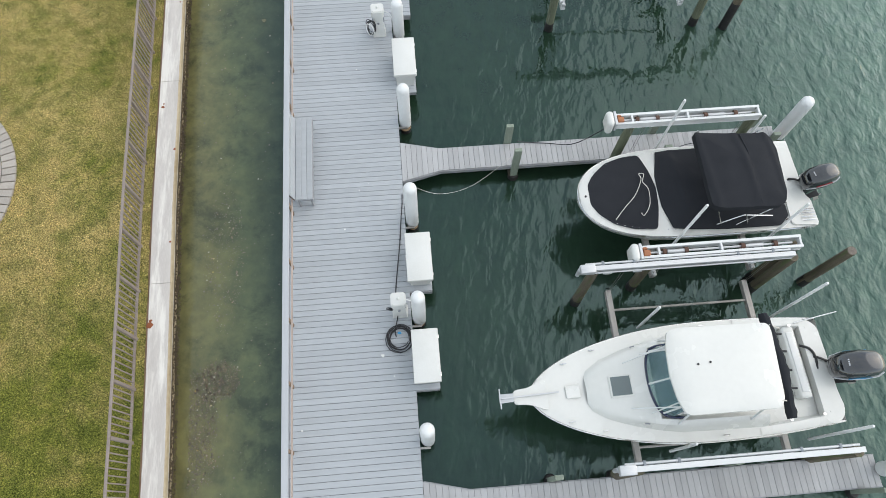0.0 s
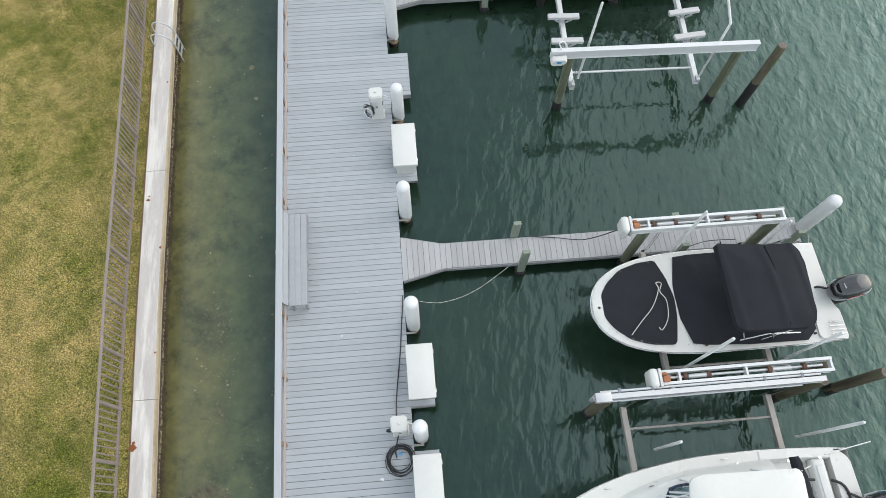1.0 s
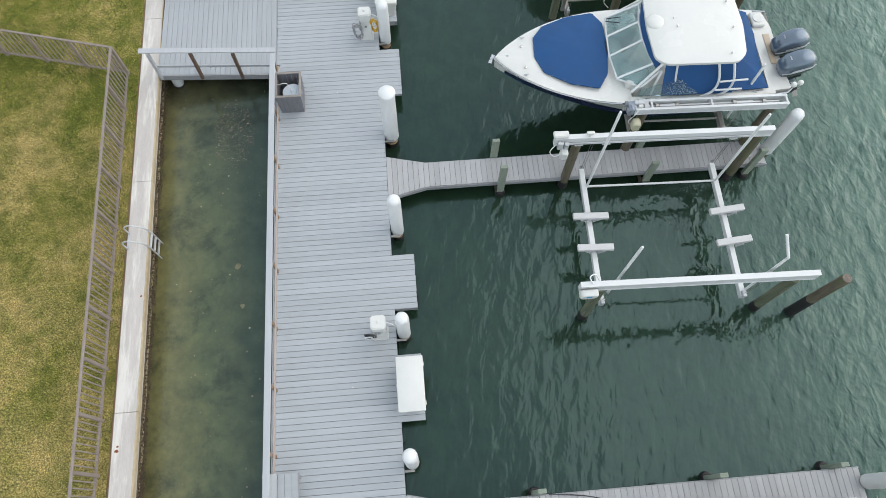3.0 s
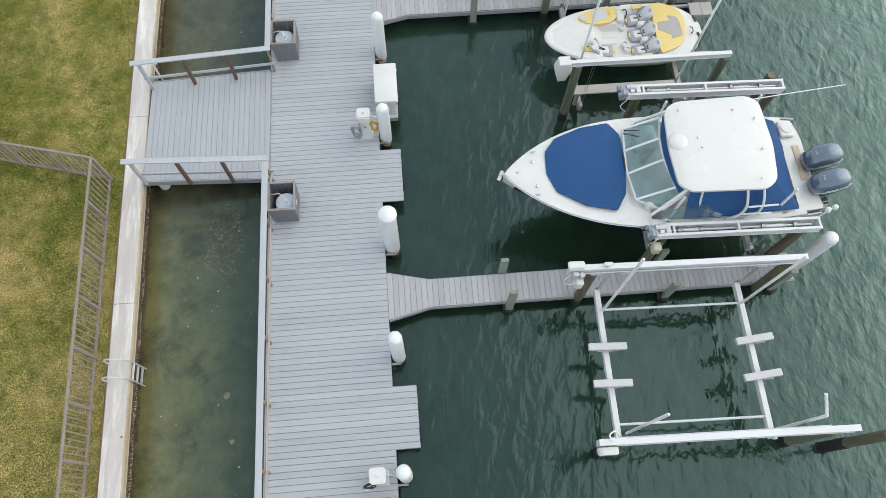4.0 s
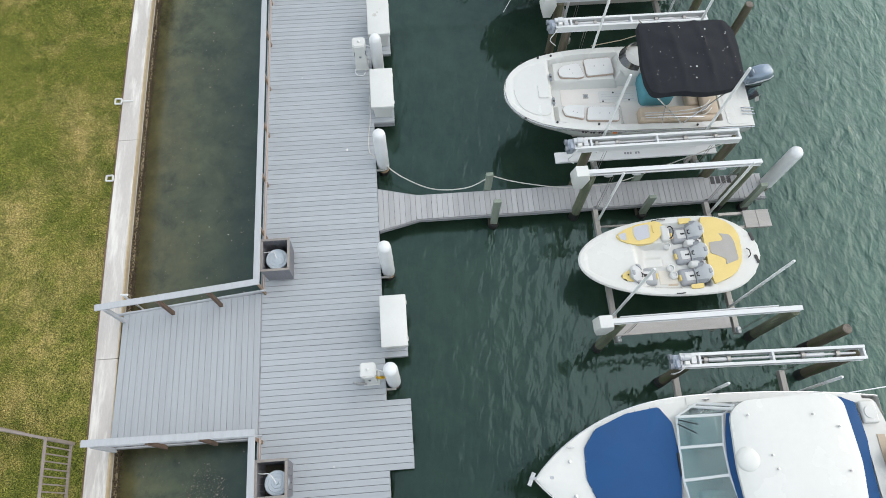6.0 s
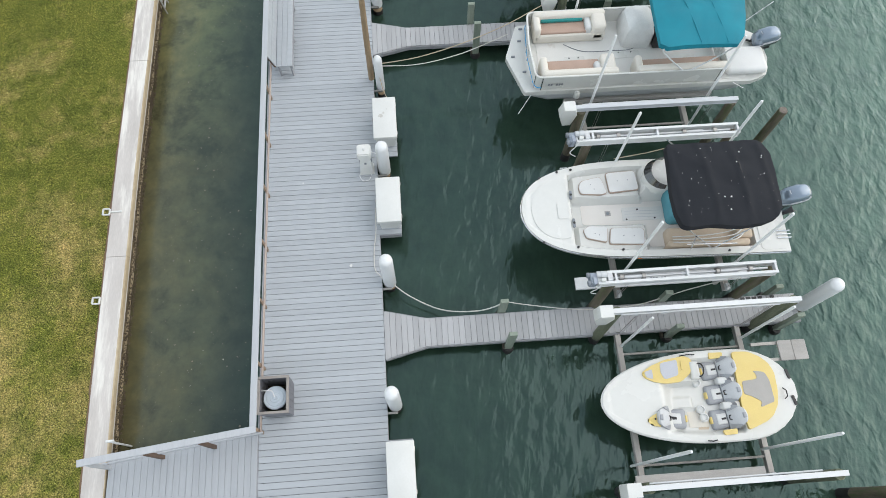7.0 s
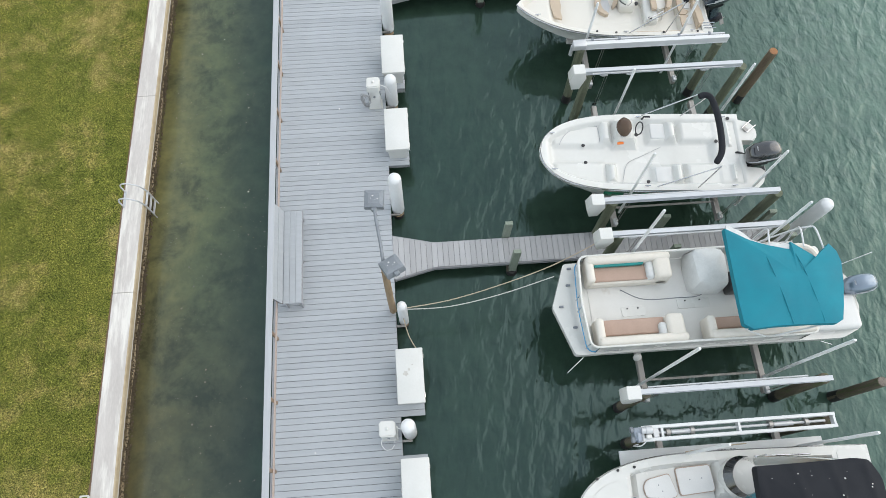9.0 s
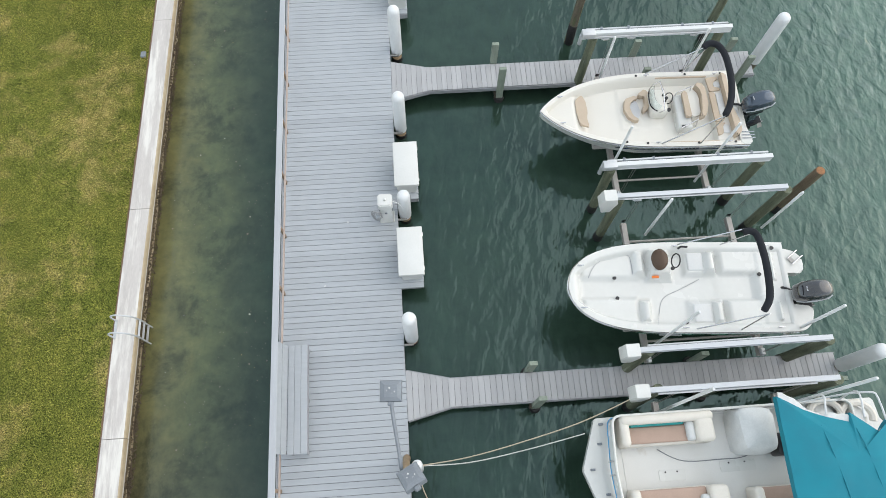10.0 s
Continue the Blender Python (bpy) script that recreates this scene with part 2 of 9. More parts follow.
M["bin"] = surface("planter_boards", (0.215, 0.215, 0.235), (0.155, 0.155, 0.17), 0.7, fine=24, stretch=(4, 4, 0.5), rand=0.05)
M["bin_trim"] = surface("planter_trim", (0.33, 0.30, 0.275), (0.24, 0.215, 0.2), 0.7, fine=20)
M["blue_lid"] = surface("pale_blue_lid", (0.60, 0.66, 0.71), (0.50, 0.57, 0.63), 0.4)
M["rope"] = surface("white_rope", (0.66, 0.64, 0.60), (0.5, 0.48, 0.44), 0.9, scale=20)
M["rope_tan"] = surface("tan_rope", (0.5, 0.42, 0.31), (0.4, 0.33, 0.24), 0.9, scale=20)
M["black_cord"] = surface("black_power_cord", (0.03, 0.032, 0.036), (0.02, 0.02, 0.024), 0.5)
M["grey_cord"] = surface("grey_power_cord", (0.42, 0.42, 0.42), (0.3, 0.3, 0.3), 0.6)
M["yellow_cord"] = surface("yellow_power_cord", (0.75, 0.45, 0.02), (0.62, 0.36, 0.015), 0.5)
M["lamp_grey"] = surface("weathered_lamp_housing", (0.25, 0.275, 0.30), (0.165, 0.18, 0.20), 0.55, dirt=(0.6, 0.6, 0.58), dirt_scale=9, dirt_at=0.66)
M["orange"] = surface("red_orange_float", (0.60, 0.06, 0.03), (0.5, 0.05, 0.025), 0.4)
M["sticker_orange"] = surface("orange_decal", (0.8, 0.2, 0.03), None, 0.4, rel=0)
M["ink"] = surface("dark_lettering", (0.03, 0.03, 0.04), None, 0.5, rel=0)
M["ink_grey"] = surface("grey_lettering", (0.25, 0.26, 0.28), None, 0.5, rel=0)
M["silver_decal"] = surface("silver_decal", (0.55, 0.56, 0.58), None, 0.4, rel=0)
M["blue_decal"] = surface("light_blue_decal", (0.05, 0.33, 0.62), None, 0.4, rel=0)
M["red_decal"] = surface("red_decal", (0.45, 0.03, 0.04), None, 0.4, rel=0)
M["drive_blue"] = surface("blue_grey_casting", (0.36, 0.40, 0.46), (0.25, 0.28, 0.33), 0.5, 0.2, scale=8, dirt=(0.6, 0.6, 0.6), dirt_scale=9, dirt_at=0.6)
M["box_cream"] = surface("cream_control_box", (0.66, 0.64, 0.47), (0.58, 0.56, 0.40), 0.5)
M["ob_navy"] = surface("dark_navy_cowl", (0.075, 0.10, 0.135), (0.05, 0.07, 0.095), 0.14, 0.5, coat=0.7, rel=0)
M["ob_dark"] = surface("dark_cowl_panel", (0.035, 0.042, 0.052), (0.025, 0.03, 0.038), 0.18, coat=0.5, rel=0)
M["paver"] = surface("edging_paver", (0.45, 0.41, 0.36), (0.34, 0.30, 0.265), 0.9, rand=0.1, fine=30)
M["dirt"] = surface("bare_soil", (0.26, 0.165, 0.10), (0.13, 0.085, 0.055), 0.95, fine=30, world_space=True)
M["seabed"] = surface("seabed_sand", (0.20, 0.19, 0.12), (0.10, 0.10, 0.06), 0.95, world_space=True)


def glass_material(name, tint, rough=0.02, see=0.6):
    m, nt, b = base_material(name)
    b.inputs["Base Color"].default_value = (*tint, 1)
    b.inputs["Roughness"].default_value = rough
    b.inputs["Transmission Weight"].default_value = see
    b.inputs["IOR"].default_value = 1.3
    return m


M["glass"] = glass_material("tinted_windshield", (0.72, 0.90, 0.92), see=0.97)
M["glass_clear"] = glass_material("clear_screen", (0.9, 0.96, 0.96), see=0.97)
M["smoke_brown"] = glass_material("smoked_brown_screen", (0.16, 0.11, 0.08), see=0.4)
M["glass_dark"] = glass_material("smoked_hatch", (0.30, 0.36, 0.37), see=0.62)


def drier_south(nt, f):
    """The lawn is driest and most straw-coloured in the stretch about y = 14."""
    sep = nt.nodes.new("ShaderNodeSeparateXYZ")
    nt.links.new(nt.nodes.new("ShaderNodeNewGeometry").outputs["Position"], sep.inputs[0])
    dry = nt.nodes.new("ShaderNodeMapRange")
    dry.inputs["From Min"].default_value, dry.inputs["From Max"].default_value = 2.0, 36.0
    dry.inputs["To Min"].default_value, dry.inputs["To Max"].default_value = 0.075, -0.11
    nt.links.new(sep.outputs["Y"], dry.inputs["Value"])
    damp = nt.nodes.new("ShaderNodeMapRange")
    damp.inputs["From Min"].default_value, damp.inputs["From Max"].default_value = 1.5, 7.0
    damp.inputs["To Min"].default_value, damp.inputs["To Max"].default_value = -0.17, 0.03
    nt.links.new(sep.outputs["Y"], damp.inputs["Value"])
    return math_node(nt, 'ADD', math_node(nt, 'ADD', f, dry.outputs[0]), damp.outputs[0])


def lawn_material():
    m, nt, b = base_material("lawn")
    v = coords(nt, world_space=True)
    patch = tex_noise(nt, v, 0.45, 5, 0.66, 0.1)
    mid = tex_noise(nt, v, 3.5, 4, 0.6)
    fine = tex_noise(nt, v, 38, 3, 0.7)
    green = ramp(nt, fine, [(0.3, (0.048, 0.060, 0.010)), (0.7, (0.188, 0.215, 0.036))])
    straw = ramp(nt, fine, [(0.3, (0.18, 0.136, 0.048)), (0.7, (0.55, 0.425, 0.185))])
    f = math_node(nt, 'ADD', math_node(nt, 'MULTIPLY', patch, 0.7), math_node(nt, 'MULTIPLY', mid, 0.35))
    f = drier_south(nt, f)
    mask = ramp(nt, f, [(0.44, (0.06, 0.06, 0.06)), (0.67, (0.80, 0.80, 0.80))])
    clump = ramp(nt, tex_noise(nt, v, 34.0, 2, 0.7, 0.2), [(0.36, (0.26, 0.32, 0.24)), (0.50, (1.04, 1.04, 1.04)), (0.64, (1.85, 1.75, 1.7))])
    tuft = ramp(nt, tex_noise(nt, v, 1.8, 5, 0.68, 0.15), [(0.36, (0.79, 0.84, 0.79)), (0.50, (1.07, 1.06, 1.06)), (0.66, (1.22, 1.15, 1.17))])
    grass = mixc(nt, 1.0, mixc(nt, mask, green, straw), tuft, 'MULTIPLY')
    nt.links.new(mixc(nt, 1.0, grass, clump, 'MULTIPLY'), b.inputs["Base Color"])
    b.inputs["Roughness"].default_value = 0.95
    b.inputs["Specular IOR Level"].default_value = 0.15
    bump(nt, b, fine, 0.9, 0.03)
    return m


def blade_material():
    m, nt, b = base_material("grass_blades")
    v = coords(nt, world_space=True)
    patch = tex_noise(nt, v, 0.45, 5, 0.66, 0.1)
    mid = tex_noise(nt, v, 3.5, 4, 0.6)
    isl = nt.nodes.new("ShaderNodeNewGeometry").outputs["Random Per Island"]
    green = ramp(nt, isl, [(0.0, (0.038, 0.050, 0.008)), (0.5, (0.158, 0.180, 0.026)), (1.0, (0.33, 0.335, 0.072))])
    straw = ramp(nt, isl, [(0.0, (0.16, 0.126, 0.042)), (0.5, (0.46, 0.365, 0.135)), (1.0, (0.70, 0.575, 0.275))])
    f = math_node(nt, 'ADD', math_node(nt, 'MULTIPLY', patch, 0.7), math_node(nt, 'MULTIPLY', mid, 0.35))
    f = drier_south(nt, f)
    mask = ramp(nt, f, [(0.44, (0.06, 0.06, 0.06)), (0.67, (0.80, 0.80, 0.80))])
    clump = ramp(nt, tex_noise(nt, v, 34.0, 2, 0.7, 0.2), [(0.36, (0.26, 0.32, 0.24)), (0.50, (1.04, 1.04, 1.04)), (0.64, (1.85, 1.75, 1.7))])
    tuft = ramp(nt, tex_noise(nt, v, 1.8, 5, 0.68, 0.15), [(0.36, (0.79, 0.84, 0.79)), (0.50, (1.07, 1.06, 1.06)), (0.66, (1.22, 1.15, 1.17))])
    grass = mixc(nt, 1.0, mixc(nt, mask, green, straw), tuft, 'MULTIPLY')
    nt.links.new(mixc(nt, 1.0, grass, clump, 'MULTIPLY'), b.inputs["Base Color"])
    b.inputs["Roughness"].default_value = 0.7
    b.inputs["Specular IOR Level"].default_value = 0.2
    return m


def water_material():
    """Murky green water: shallow sandy bottom shows beside the seawall, deep elsewhere; wind ripples grow away from the dock."""
    m, nt, b = base_material("canal_water")
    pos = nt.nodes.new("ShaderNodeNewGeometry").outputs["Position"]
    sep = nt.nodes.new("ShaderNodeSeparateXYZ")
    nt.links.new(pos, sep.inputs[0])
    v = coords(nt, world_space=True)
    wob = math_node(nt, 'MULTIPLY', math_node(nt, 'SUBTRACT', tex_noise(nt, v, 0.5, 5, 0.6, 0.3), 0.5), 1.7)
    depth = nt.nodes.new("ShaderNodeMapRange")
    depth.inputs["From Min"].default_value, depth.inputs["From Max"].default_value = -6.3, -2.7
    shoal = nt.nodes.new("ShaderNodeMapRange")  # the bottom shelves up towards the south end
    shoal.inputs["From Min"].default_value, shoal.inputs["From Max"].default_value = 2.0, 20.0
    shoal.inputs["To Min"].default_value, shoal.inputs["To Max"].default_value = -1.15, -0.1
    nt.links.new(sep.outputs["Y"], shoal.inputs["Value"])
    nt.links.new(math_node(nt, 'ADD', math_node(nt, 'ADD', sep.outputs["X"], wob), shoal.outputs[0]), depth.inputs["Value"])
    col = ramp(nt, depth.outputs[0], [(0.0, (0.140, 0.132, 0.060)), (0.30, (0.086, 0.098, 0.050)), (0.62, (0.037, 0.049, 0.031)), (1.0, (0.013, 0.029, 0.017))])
    # dark weedy bottom between the two gangways and just past them
    weed = nt.nodes.new("ShaderNodeMapRange")
    weed.interpolation_type = 'SMOOTHSTEP'
    weed.inputs["From Min"].default_value, weed.inputs["From Max"].default_value = 17.5, 22.5
    nt.links.new(math_node(nt, 'ADD', sep.outputs["Y"], wob), weed.inputs["Value"])
    clear = nt.nodes.new("ShaderNodeMapRange")
    clear.interpolation_type = 'SMOOTHSTEP'
    clear.inputs["From Min"].default_value, clear.inputs["From Max"].default_value = 38.0, 31.0
    nt.links.new(math_node(nt, 'ADD', sep.outputs["Y"], wob), clear.inputs["Value"])
    weedy = ramp(nt, depth.outputs[0], [(0.0, (0.088, 0.080, 0.044)), (0.35, (0.056, 0.058, 0.036)), (0.7, (0.030, 0.036, 0.026)), (1.0, (0.013, 0.029, 0.017))])
    col = mixc(nt, math_node(nt, 'MULTIPLY', math_node(nt, 'MULTIPLY', weed.outputs[0], clear.outputs[0]), 0.9), col, weedy)
    # the deep water's base colour gets a little lighter towards the north
    north_pale = nt.nodes.new("ShaderNodeMapRange")
    north_pale.inputs["From Min"].default_value, north_pale.inputs["From Max"].default_value = 19.0, 30.0
    nt.links.new(sep.outputs["Y"], north_pale.inputs["Value"])
    deep = ramp(nt, depth.outputs[0], [(0.75, (0, 0, 0)), (1.0, (1, 1, 1))])
    col = mixc(nt, math_node(nt, 'MULTIPLY', north_pale.outputs[0], deep), col, (0.021, 0.041, 0.028))
    # base colour lightened past the piers, painting in the bay's brighter sky reflection
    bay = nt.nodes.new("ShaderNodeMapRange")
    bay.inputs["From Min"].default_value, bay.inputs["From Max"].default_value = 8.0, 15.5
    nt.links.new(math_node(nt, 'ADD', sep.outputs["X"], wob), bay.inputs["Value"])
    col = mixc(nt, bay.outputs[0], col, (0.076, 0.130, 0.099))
    murk = ramp(nt, tex_noise(nt, v, 1.7, 6, 0.65, 0.15), [(0.35, (0.80, 0.80, 0.82)), (0.65, (1.16, 1.16, 1.14))])
    bed = ramp(nt, tex_noise(nt, v, 1.0, 8, 0.72, 0.25), [(0.36, (0.52, 0.54, 0.57)), (0.48, (0.96, 0.97, 0.95)), (0.62, (1.26, 1.22, 1.10))])
    shallow = ramp(nt, depth.outputs[0], [(0.4, (1, 1, 1)), (0.98, (0, 0, 0))])
    col = mixc(nt, shallow, col, mixc(nt, 1.0, col, bed, 'MULTIPLY'))
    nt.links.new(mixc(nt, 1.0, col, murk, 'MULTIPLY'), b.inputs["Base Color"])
    b.inputs["IOR"].default_value = 1.55
    b.inputs["Specular IOR Level"].default_value = 0.5
    b.inputs["Specular Tint"].default_value = (0.70, 0.99, 1.0, 1)
    # wind ripples: long soft ones everywhere, sharp crests and fine capillaries in the open bay
    def breeze(angle, stretch):
        rot = nt.nodes.new("ShaderNodeVectorRotate")
        rot.rotation_type = 'Z_AXIS'
        rot.inputs["Angle"].default_value = radians(angle)
        nt.links.new(pos, rot.inputs["Vector"])
        mp = nt.nodes.new("ShaderNodeMapping")
        mp.inputs["Scale"].default_value = stretch
        nt.links.new(rot.outputs[0], mp.inputs["Vector"])
        return mp.outputs[0]

    def crest(f):
        """Folds a noise into sharp-backed ridges."""
        return math_node(nt, 'SUBTRACT', 1.0, math_node(nt, 'ABSOLUTE', math_node(nt, 'SUBTRACT', math_node(nt, 'MULTIPLY', f, 2.0), 1.0)))

    def reach(a, b, lo, hi):
        n = nt.nodes.new("ShaderNodeMapRange")
        n.interpolation_type = 'SMOOTHSTEP'
        n.inputs["From Min"].default_value, n.inputs["From Max"].default_value = a, b
        n.inputs["To Min"].default_value, n.inputs["To Max"].default_value = lo, hi
        nt.links.new(math_node(nt, 'ADD', sep.outputs["X"], wob), n.inputs["Value"])
        return n.outputs[0]
    soft = tex_noise(nt, breeze(12, (2.4, 1.0, 1)), 1.5, 2, 0.45, 0.3)
    swell = tex_noise(nt, v, 0.45, 2, 0.5)
    long_crest = crest(tex_noise(nt, breeze(20, (2.0, 1.0, 1)), 1.0, 2, 0.4, 0.35))
    cross_crest = tex_noise(nt, breeze(-6, (1.8, 1.0, 1)), 1.9, 2, 0.5, 0.3)
    fine_chop = tex_noise(nt, breeze(35, (1.6, 1.0, 1)), 8.0, 3, 0.6)
    calm = math_node(nt, 'ADD', math_node(nt, 'MULTIPLY', soft, reach(-4.0, 4.0, 0.30, 0.56)), math_node(nt, 'MULTIPLY', swell, 0.7))
    chop = math_node(nt, 'ADD', math_node(nt, 'ADD', math_node(nt, 'MULTIPLY', long_crest, 0.75), math_node(nt, 'MULTIPLY', cross_crest, 1.15)), math_node(nt, 'MULTIPLY', fine_chop, 0.16))
    gust = nt.nodes.new("ShaderNodeMapRange")  # the wind strikes the water in patches
    gust.inputs["From Min"].default_value, gust.inputs["From Max"].default_value = 0.35, 0.65
    gust.inputs["To Min"].default_value, gust.inputs["To Max"].default_value = 0.72, 1.25
    nt.links.new(tex_noise(nt, v, 0.33, 3, 0.55, 0.4), gust.inputs["Value"])
    chop = math_node(nt, 'MULTIPLY', chop, math_node(nt, 'MULTIPLY', gust.outputs[0], reach(5.5, 14.0, 0.04, 1.35)))
    bump(nt, b, math_node(nt, 'ADD', calm, chop), 1.0, 0.05)
    film = nt.nodes.new("ShaderNodeMapRange")
    film.inputs["From Min"].default_value, film.inputs["From Max"].default_value = -6.2, 9.0
    film.inputs["To Min"].default_value, film.inputs["To Max"].default_value = 0.22, 0.06
    nt.links.new(sep.outputs["X"], film.inputs["Value"])
    nt.links.new(film.outputs[0], b.inputs["Roughness"])
    return m


M["lawn"], M["blades"], M["water"] = lawn_material(), blade_material(), water_material()

# ---- mesh tools ----


def add_box(bm, x0, x1, y0, y1, z0, z1, bev=0.0, seg=1):
    g = bmesh.ops.create_cube(bm, size=1.0, matrix=Matrix.Translation(((x0 + x1) / 2, (y0 + y1) / 2, (z0 + z1) / 2)) @ Matrix.Diagonal((x1 - x0, y1 - y0, z1 - z0, 1)))
    if bev:
        es = list({e for v in g["verts"] for e in v.link_edges})
        bmesh.ops.bevel(bm, geom=es, offset=bev, segments=seg, affect='EDGES', profile=0.5)
    return bm


def add_bar(bm, p0, p1, w, h, bev=0.0, up=(0, 0, 1)):
    """A straight bar of section w (sideways) by h (upwards) from p0 to p1."""
    p0, p1 = Vector(p0), Vector(p1)
    d = (p1 - p0)
    x = d.normalized()
    u = Vector(up)
    if abs(x.dot(u)) > 0.98:
        u = Vector((1, 0, 0))
    y = u.cross(x).normalized()
    z = x.cross(y)
    m = Matrix((x, y, z)).transposed().to_4x4()
    m.translation = (p0 + p1) / 2
    g = bmesh.ops.create_cube(bm, size=1.0, matrix=m @ Matrix.Diagonal((d.length, w, h, 1)))
    if bev:
        es = list({e for v in g["verts"] for e in v.link_edges})
        bmesh.ops.bevel(bm, geom=es, offset=bev, segments=1, affect='EDGES')
    return bm


def add_rings(bm, rings, closed=True, caps=(True, True)):
    """Skins a list of equally long rings of points."""
    rows = [[bm.verts.new(p) for p in ring] for ring in rings]
    n = len(rows[0])
    for a, b in zip(rows, rows[1:]):
        for i in range(n if closed else n - 1):
            j = (i + 1) % n
            try:
                bm.faces.new((a[i], a[j], b[j], b[i]))
            except ValueError:
                pass
    if closed:
        for row, want in ((rows[0], caps[0]), (rows[-1], caps[1])):
            if want and len(row) > 2:
                bm.faces.new(row)
    return rows


def add_tube(bm, pts, r, n=8, caps=True):
    """A round tube along points; r is a number or a list."""
    pts = [Vector(p) for p in pts]
    rs = r if isinstance(r, (list, tuple)) else [r] * len(pts)
    rings = []
    ref = None
    for i, p in enumerate(pts):
        d = (pts[min(i + 1, len(pts) - 1)] - pts[max(i - 1, 0)]).normalized()
        if ref is None:
            ref = d.orthogonal().normalized()
        ref = (ref - d * ref.dot(d)).normalized()
        s = d.cross(ref)
        rings.append([p + (ref * math.cos(a) + s * math.sin(a)) * rs[i] for a in [2 * math.pi * k / n for k in range(n)]])
    add_rings(bm, rings, True, (caps, caps))
    return bm


def add_lathe(bm, prof, c=(0, 0, 0), n=20):
    """Turns (radius, height) pairs about the vertical through c."""
    add_rings(bm, [[(c[0] + r * math.cos(2 * math.pi * k / n), c[1] + r * math.sin(2 * math.pi * k / n), c[2] + z) for k in range(n)] for r, z in prof])
    return bm


def add_slab(bm, outline, z0, z1, bev=0.0):
    """A flat slab with the given outline (x, y) between two heights."""
    a = [bm.verts.new((x, y, z0)) for x, y in outline]
    b = [bm.verts.new((x, y, z1)) for x, y in outline]
    n = len(a)
    fs = [bm.faces.new(a[::-1]), bm.faces.new(b)]
    for i in range(n):
        fs.append(bm.faces.new((a[i], a[(i + 1) % n], b[(i + 1) % n], b[i])))
    if bev:
        es = [e for e in fs[1].edges]
        bmesh.ops.bevel(bm, geom=es, offset=bev, segments=2, affect='EDGES')
    return bm


def smooth_curve(pts, n=6, loop=False):
    """Catmull-Rom points through pts."""
    P = [Vector(p) for p in pts]
    out = []
    m = len(P)
    for i in range(m if loop else m - 1):
        a, b, c, d = (P[(i + k) % m] if loop else P[min(max(i + k, 0), m - 1)] for k in (-1, 0, 1, 2))
        for k in range(n):
            t = k / n
            out.append(0.5 * ((2 * b) + (c - a) * t + (2 * a - 5 * b + 4 * c - d) * t * t + (3 * b - a - 3 * c + d) * t ** 3))
    if not loop:
        out.append(P[-1])
    return out


def rounded(outline, r=0.12, n=4):
    """The outline with its corners rounded."""
    out = []
    m = len(outline)
    for i in range(m):
        a, b, c = (Vector(outline[(i + k) % m]).to_2d() for k in (-1, 0, 1))
        u, v = (a - b), (c - b)
        t = min(r, u.length * 0.45, v.length * 0.45)
        p, q = b + u.normalized() * t, b + v.normalized() * t
        for k in range(n + 1):
            s = k / n
            w = p * (1 - s) ** 2 + b * 2 * s * (1 - s) + q * s * s
            out.append((w.x, w.y))
    return out


def mesh_of(name, bm, material, smooth=False):
    bmesh.ops.recalc_face_normals(bm, faces=bm.faces)
    me = bpy.data.meshes.new(name)
    bm.to_mesh(me)
    bm.free()
    me.materials.append(material)
    if smooth:
        for p in me.polygons:
            p.use_smooth = True
        me.set_sharp_from_angle(angle=radians(38))
    return me


def part(name, bm, material, parent=None, label="", smooth=False):
    """Links a bmesh as one mesh object under a thing or under a part."""
    ob = new(name, mesh_of(name, bm, M[material], smooth))
    ob.parent = parent
    if label:
        tagged(ob, label)
    return ob


def thing(name, label, category, at=(0, 0, 0), group="", turn=0.0):
    ob = new(name)
    ob.empty_display_size = 0.2
    ob.matrix_world = pose(*at, 0, 0, turn)
    return tagged(ob, label, category, group)


def BM():
    return bmesh.new()


# ---- setting: water, lawn, seawall ----
WATER = -0.5
LAWN = 0.2


def wall_x(y):
    """The seawall's water-side edge: a gentle bow."""
    ys = [-200, -10, 1.8, 8, 14, 20, 26, 32, 38, 46, 60, 260]
    xs = [-5.3, -5.3, -5.68, -5.93, -6.06, -6.20, -6.33, -6.38, -6.35, -6.21, -5.98, -5.98]
    return float(np.interp(y, ys, xs))


bm = BM()
vs = {}
gx = [-8.5 + 0.5 * i for i in range(98)] + [60, 120, 260, 700]
gy = [-600, -200, -60] + [-20 + 1.0 * i for i in range(101)] + [120, 260, 600]
for i, x in enumerate(gx):
    for j, y in enumerate(gy):
        vs[i, j] = bm.verts.new((x, y, WATER))
for i in range(len(gx) - 1):
    for j in range(len(gy) - 1):
        bm.faces.new((vs[i, j], vs[i + 1, j], vs[i + 1, j + 1], vs[i, j + 1]))
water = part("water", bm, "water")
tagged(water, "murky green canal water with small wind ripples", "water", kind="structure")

bm = BM()
add_box(bm, -9, 700, -600, 600, -3.2, -3.0)
tagged(part("seabed", bm, "seabed"), "sandy silt bottom of the canal", "seabed", kind="structure")

YS = [-200, -60, -20] + [-12 + 1.0 * i for i in range(80)] + [90, 140, 260]
bm = BM()
rows = [[bm.verts.new((x, y, LAWN + (0.0 if x < -30 else 0.02 * math.sin(y * 0.4 + x)))) for x in (-700, -200, -60, -30, -22, -18, -15, -13, -11.5, -10, -9, -8.2, -7.6, wall_x(y) - 0.53)] for y in YS]
for a, b in zip(rows, rows[1:]):
    for i in range(len(a) - 1):
        bm.faces.new((a[i], a[i + 1], b[i + 1], b[i]))
tagged(part("ground", bm, "lawn"), "patchy green and straw lawn behind the seawall", "lawn", kind="structure")

